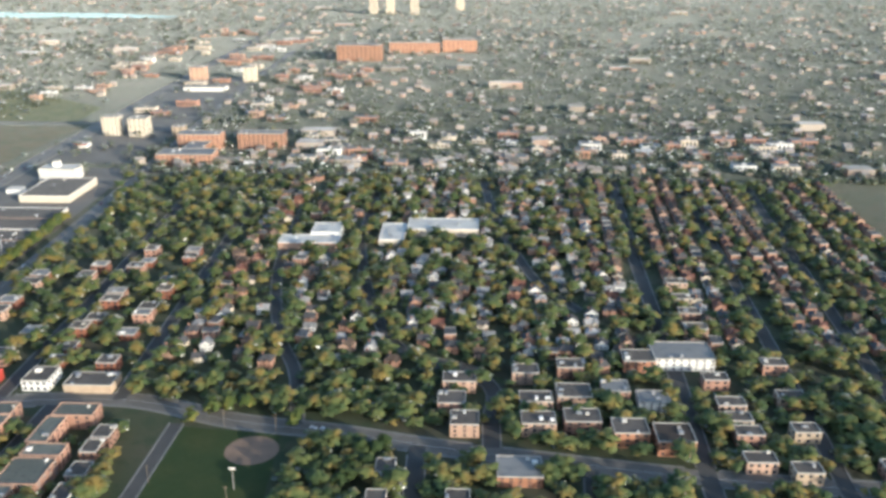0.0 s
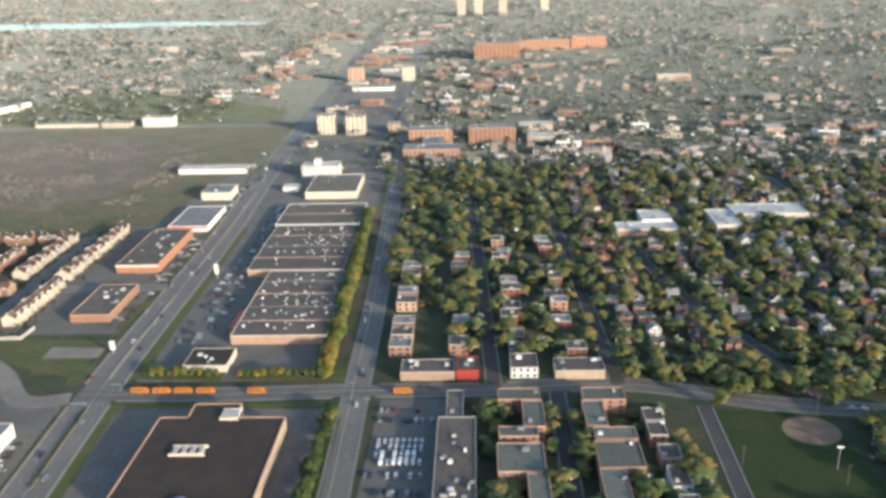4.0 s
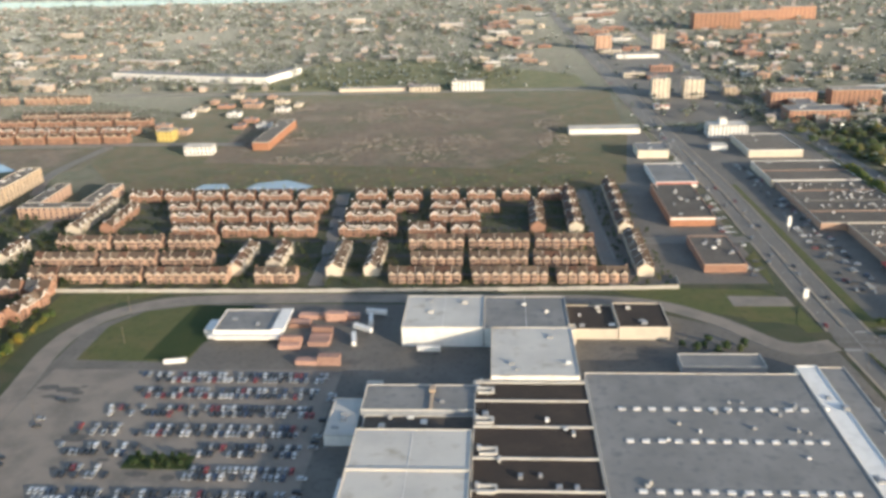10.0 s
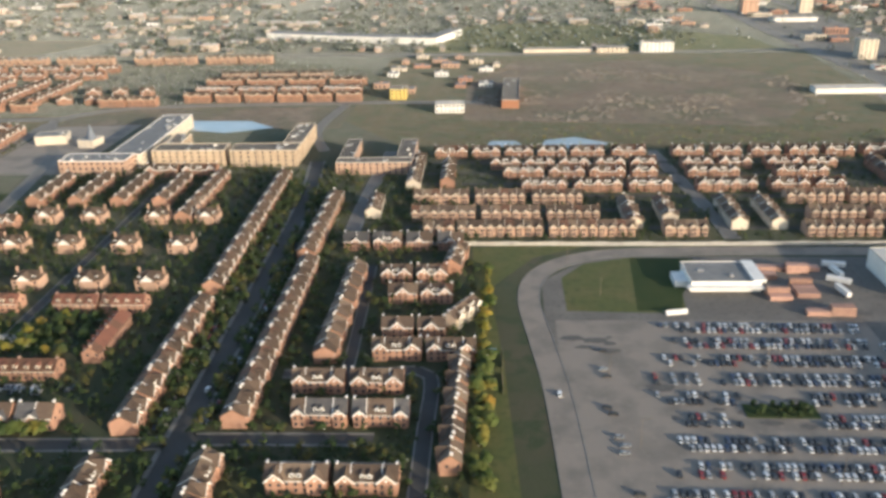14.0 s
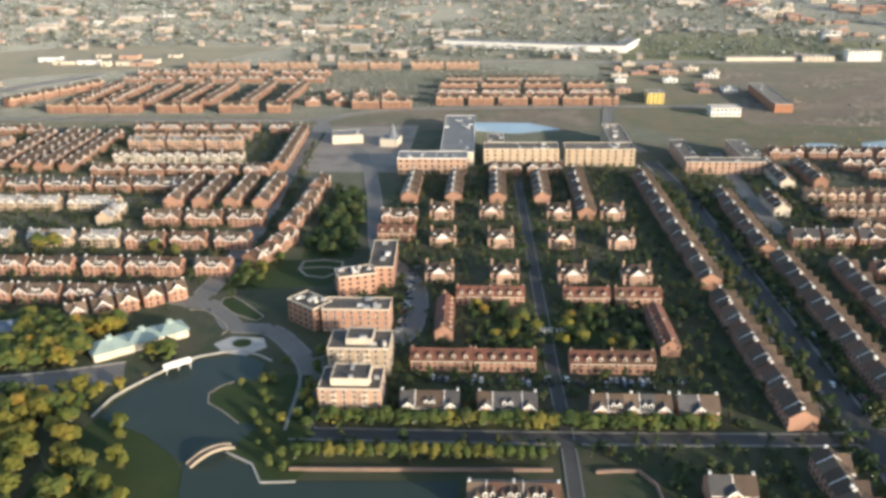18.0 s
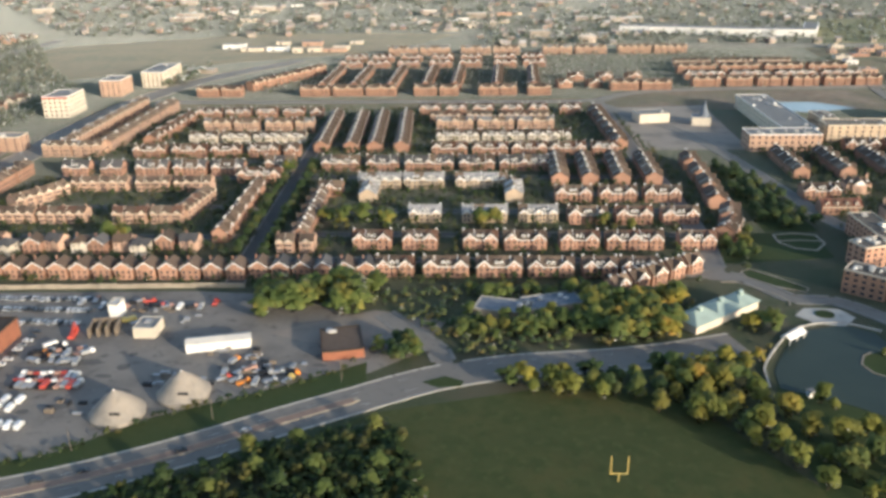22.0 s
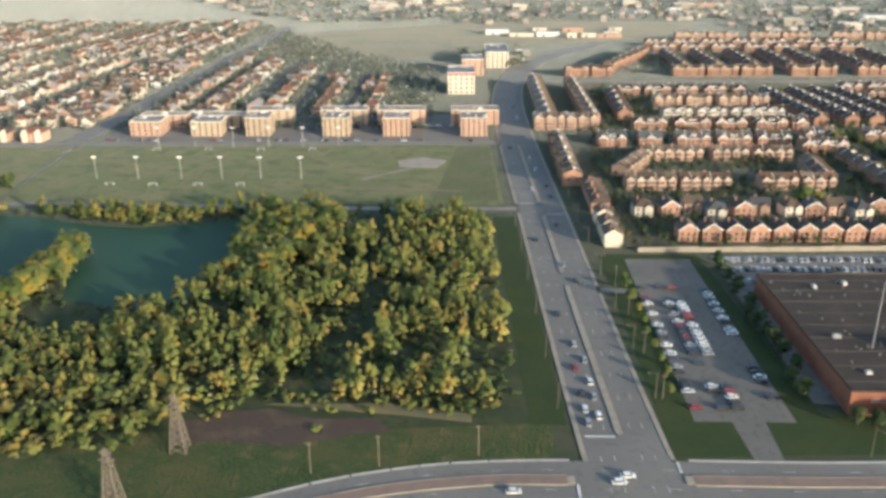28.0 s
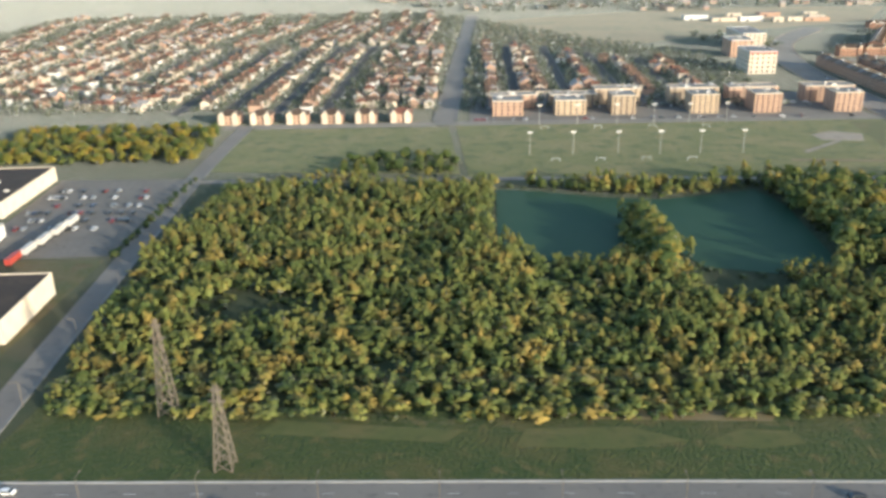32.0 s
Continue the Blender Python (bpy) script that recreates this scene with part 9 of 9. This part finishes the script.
for i in range(120):
    x, y = yr.choice(((-1660, 285), (-1640, 272), (-1742, 284), (-1715, 330), (-1700, 318), (-1652, 262), (-1712, 240), (-1680, 262)))
    x, y, w, d = x + yr.uniform(-12, 12), y + yr.uniform(-5, 5), yr.uniform(0.5, 2.2), yr.uniform(0.4, 1.2)
    heaps.box(x - w, x + w, y - d, y + d, 0.05, yr.uniform(0.5, 1.8), i % 3)
tagged(part("stacked_materials", heaps, ["timber", "steel", "dark"]), "stacks of timber, pipes and crates about the yard", "stacks", "", "stuff")
cr_ob = thing("red_crane", place(-1741, 300, 100, 0.1), "bright red crane lorry with its arm raised", "crane")
part("chassis", Shape().box(-5, 4, -1.3, 1.3, 0.6, 2.0), "red", cr_ob)
part("cab", Shape().box(2.2, 4.2, -1.2, 1.2, 2.0, 3.2), "red", cr_ob)
part("arm", Shape().box(-0.5, 0.5, -0.5, 0.5, 0, 7), "red", cr_ob, "", pose(-3, 0, 2, 0, 68, 0))

for i, (x, y) in enumerate(((-2442, 297), (-2441, 309), (-2440, 322), (-2439, 335), (-2438, 347))):
    ob = thing("semi_trailer", place(x, y, 2, 0.1), ("bright red" if i == 0 else "pale grey") + " box trailer on the lot edge", "trailer", "trailers")
    part("box_body", Shape().box(-1.3, 1.3, -5.5, 5.5, 1.1, 3.8), "red" if i == 0 else "roof_pale", ob)
    for yy in (-4, 4):
        part("axle", Shape().box(-1.25, 1.25, -0.45, 0.45, 0.0, 1.0), "dark", ob, "", pose(0, yy, 0))

# garden pools and fences behind the terraces
for x, y, r in ((-990.5, 337, 2.6), (-993.5, 321, 2.0)):
    pool = thing("garden_pool", place(x, y, 0, 0.05), "round above-ground garden pool with pale rim", "pool", "garden pools")
    part("rim", Shape().tube(0, 0, 0, 1.1, r, r, 18), "white", pool)
    part("pool_water", Shape().tube(0, 0, 1.1, 1.14, r - 0.2, r - 0.2, 18), "pool_water", pool, "clear blue water")
for y0, n in ((300, 7), (322, 7)):
    fence = thing("timber_fence", place(-985.5, y0, 91, 0.05), "pale timber garden fence", "fence", "garden fences")
    for i in range(n):
        part("panel", Shape().box(i * 2.4, i * 2.4 + 2.3, -0.05, 0.05, 0.1, 1.8), "brick_tan", fence)

# ---- poles, pylons, posts and playing-field gear ----
def street_lamp(x, y, ang, h=10.0):
    key = h
    if key in LAMPS:
        return copy_thing(LAMPS[key], place(x, y, ang))
    ob = thing("street_lamp", place(x, y, ang), "grey steel street lamp with a curved arm", "street lamp", "street lamps")
    part("pole", Shape().tube(0, 0, 0, h, 0.14, 0.09, 6), "pylon_steel", ob)
    arm = part("arm", Shape().box(0, 2.6, -0.06, 0.06, h - 0.1, h + 0.05), "pylon_steel", ob)
    part("lamp_head", Shape().box(2.2, 3.2, -0.2, 0.2, h - 0.08, h + 0.12), "pylon_steel", arm)
    LAMPS[key] = ob
    return ob


LAMPS = {}
for i in range(11):
    street_lamp(-1933 - i * 1.1, 205 + i * 36, 0)
    street_lamp(-1899 - i * 1.1, 212 + i * 36, 180)
for i in range(9):
    street_lamp(-2338 + i * 30.8, 131 + i * 0.2, 90, 9)
    street_lamp(-503 - i * 1.2 - 16, 290 + i * 45, 0)
for x, y in ((-1700, 212), (-1655, 234), (-1610, 262), (-1760, 186), (-1800, 182), (-1840, 180), (-1135, 300), (-1136, 340), (-1138, 380)):
    street_lamp(x, y, -60)
for i in range(5):
    street_lamp(-2377 - i * 2.2, 178 + i * 44, 180, 9)
for x, y in ((-936, 315), (-930, 262), (-862, 322), (-858, 240), (-820, 300)):
    street_lamp(x, y, 0, 14)


def utility_pole(x, y, h=9.5):
    ob = thing("utility_pole", place(x, y), "weathered wooden utility pole with a crossarm", "pole", "utility poles")
    part("pole", Shape().tube(0, 0, 0, h, 0.17, 0.12, 6), "timber", ob)
    part("crossarm", Shape().box(-1.2, 1.2, -0.07, 0.07, h - 0.8, h - 0.6), "timber", ob)
    return ob


for i in range(6):
    utility_pole(-1896.5 - i * 0.3, 212 + i * 32)
for x, y in ((-163, 345), (-140, 398), (-110, 394), (-119, 330), (-1990, 172), (-1960, 178), (-2010, 168), (-930, 402), (-945, 445), (-690, 470)):
    utility_pole(x, y, 11)


def pylon(x, y, h=32.0, ang=0.0):
    """A lattice power pylon: four tapering legs, rings of bracing and two crossarms."""
    ob = thing("power_pylon", place(x, y, ang), "grey lattice steel power pylon rising over the scrub", "pylon", "power pylons")

    def bar(a, b, w=0.14):
        a, b = Vector(a), Vector(b)
        d = (b - a).normalized()
        u = d.orthogonal().normalized() * w
        v = d.cross(u)
        s = Shape()
        c = [u, v, -u, -v]
        for i in range(4):
            j = (i + 1) % 4
            s.face([a + c[i], a + c[j], b + c[j], b + c[i]])
        return s

    def half(z):
        return 2.1 * (1 - z / h) + 0.4
    corners = ((1, 1), (-1, 1), (-1, -1), (1, -1))
    for sx, sy in corners:
        part("leg", bar((sx * half(0), sy * half(0), 0), (sx * half(h), sy * half(h), h), 0.2), "pylon_steel", ob)
    lev = [h * k / 8 for k in range(9)]
    for z0, z1 in zip(lev, lev[1:]):
        ring = Shape()
        for k in range(4):
            (ax, ay), (bx, by) = corners[k], corners[(k + 1) % 4]
            for p, q in (((ax, ay), (bx, by)), ((bx, by), (ax, ay))):
                b = bar((p[0] * half(z0), p[1] * half(z0), z0), (q[0] * half(z1), q[1] * half(z1), z1))
                n = len(ring.v)
                ring.v.extend(b.v)
                ring.f.extend(tuple(n + i for i in f) for f in b.f)
                ring.s.extend(b.s)
        part("bracing", ring, "pylon_steel", ob)
    for z, w in ((h * 0.8, 2.2), (h * 0.93, 1.6)):
        part("crossarm", Shape().box(-w, w, -0.3, 0.3, z, z + 0.5), "pylon_steel", ob)
    return ob


pylon(-2330, 175, 32)
pylon(-2305, 148, 26)
pylon(-2053, 179, 20)
pylon(-2063, 152, 19)
wires = Shape()
for off in (-4.8, 4.8, -3.6, 3.6):
    z = 17.0 if abs(off) > 4 else 19.0
    for (xa, ya), (xb, yb) in (((-2328, 168), (-2051, 186)), ((-2305, 149), (-2063, 153)), ((-2560, 166), (-2328, 168))):
        for i in range(16):
            u0, u1 = i / 16, (i + 1) / 16
            p = [(xa + (xb - xa) * u, ya + (yb - ya) * u + off * 0.25, z - 7 * (1 - (2 * u - 1) ** 2)) for u in (u0, u1)]
            wires.face([p[0], p[1], (p[1][0], p[1][1], p[1][2] + 0.04), (p[0][0], p[0][1], p[0][2] + 0.04)])
tagged(part("power_lines", wires, "wire"), "thin sagging power lines between the pylons", "power line", "", "stuff")

gp = thing("goal_post", place(-1506, 201, 0), "yellow football goal post with tall uprights", "goal post")
part("crossbar", Shape().box(-2.9, 2.9, -0.12, 0.12, 3.0, 3.25), "yellow", gp)
for x in (-2.8, 2.8):
    part("upright", Shape().box(-0.12, 0.12, -0.12, 0.12, 3.2, 10.0), "yellow", gp, "", pose(x, 0, 0))
part("base_post", Shape().box(-0.16, 0.16, -0.16, 0.16, 0, 3.0), "yellow", gp)


def flood_pole(x, y, h=14.0):
    ob = thing("floodlight_pole", place(x, y), "tall pale floodlight pole with a lamp bar", "floodlight", "field lights")
    part("pole", Shape().tube(0, 0, 0, h, 0.22, 0.14, 6), "concrete", ob)
    part("lamp_bar", Shape().box(-1.6, 1.6, -0.15, 0.15, h, h + 0.9), "white", ob)
    return ob


for x in (-2202, -2175, -2147, -2121, -2096, -2070):
    flood_pole(x, 471)
    flood_pole(x + 12, 552)
for x, y in ((-2187, 455), (-2160, 455), (-2132, 456), (-2105, 455), (-2187, 540), (-2150, 540), (-2112, 540), (-2075, 540)):
    ob = thing("soccer_goal", place(x, y, 0), "small white soccer goal", "goal", "soccer goals")
    part("crossbar", Shape().box(-2.6, 2.6, -0.1, 0.1, 2.1, 2.3), "white", ob)
    for sx in (-2.5, 2.5):
        part("post", Shape().box(-0.1, 0.1, -0.1, 0.1, 0, 2.1), "white", ob, "", pose(sx, 0, 0))
slab("infield", [(-2010, 500), (-1985, 497), (-1978, 515), (-1995, 524), (-2012, 515)], 0.09, "sand", "pale gravel patch in the playing field", "infield")
flood_pole(-119, 342, 12)
bb = thing("sign_pylon", place(-526, 463, 0), "tall white roadside sign pylon", "sign")
part("panel", Shape().box(-1.6, 1.6, -0.4, 0.4, 3, 9), "white", bb)
part("post", Shape().box(-0.4, 0.4, -0.3, 0.3, 0, 3), "steel", bb)
bb = thing("sign_pylon", place(-497, 590, 0), "tall white roadside sign pylon", "sign")
part("panel", Shape().box(-1.4, 1.4, -0.4, 0.4, 4, 12), "white", bb)
part("post", Shape().box(-0.4, 0.4, -0.3, 0.3, 0, 4), "steel", bb)
rub = random.Random(6)
s = Shape()
for i in range(2600):
    x, y = rub.uniform(-1010, -640), rub.uniform(790, 1080)
    if noise.noise(Vector((x * 0.012, y * 0.012, 1))) > 0.05:
        a, b = 0.4 + 3.0 * rub.random() ** 3, 0.3 + 1.2 * rub.random() ** 2
        s.box(x - a, x + a, y - b, y + b, 0, rub.uniform(0.3, 1.3))
tagged(part("rubble", s, "oldlot"), "scattered pale rubble and materials on bare ground", "rubble", "", "stuff")

build_masses({"distant_terraces": "rows of brick terraces with brown roofs beyond the nearer streets", "distant_houses": "close rows of small pale houses with shingle roofs"})

# ---- the whole plan brought to its scale ----
for ob in list(scene.objects):
    if ob.parent is None and ob.type in ("MESH", "EMPTY"):
        ob.matrix_basis = Matrix.Scale(PLAN, 4) @ ob.matrix_basis
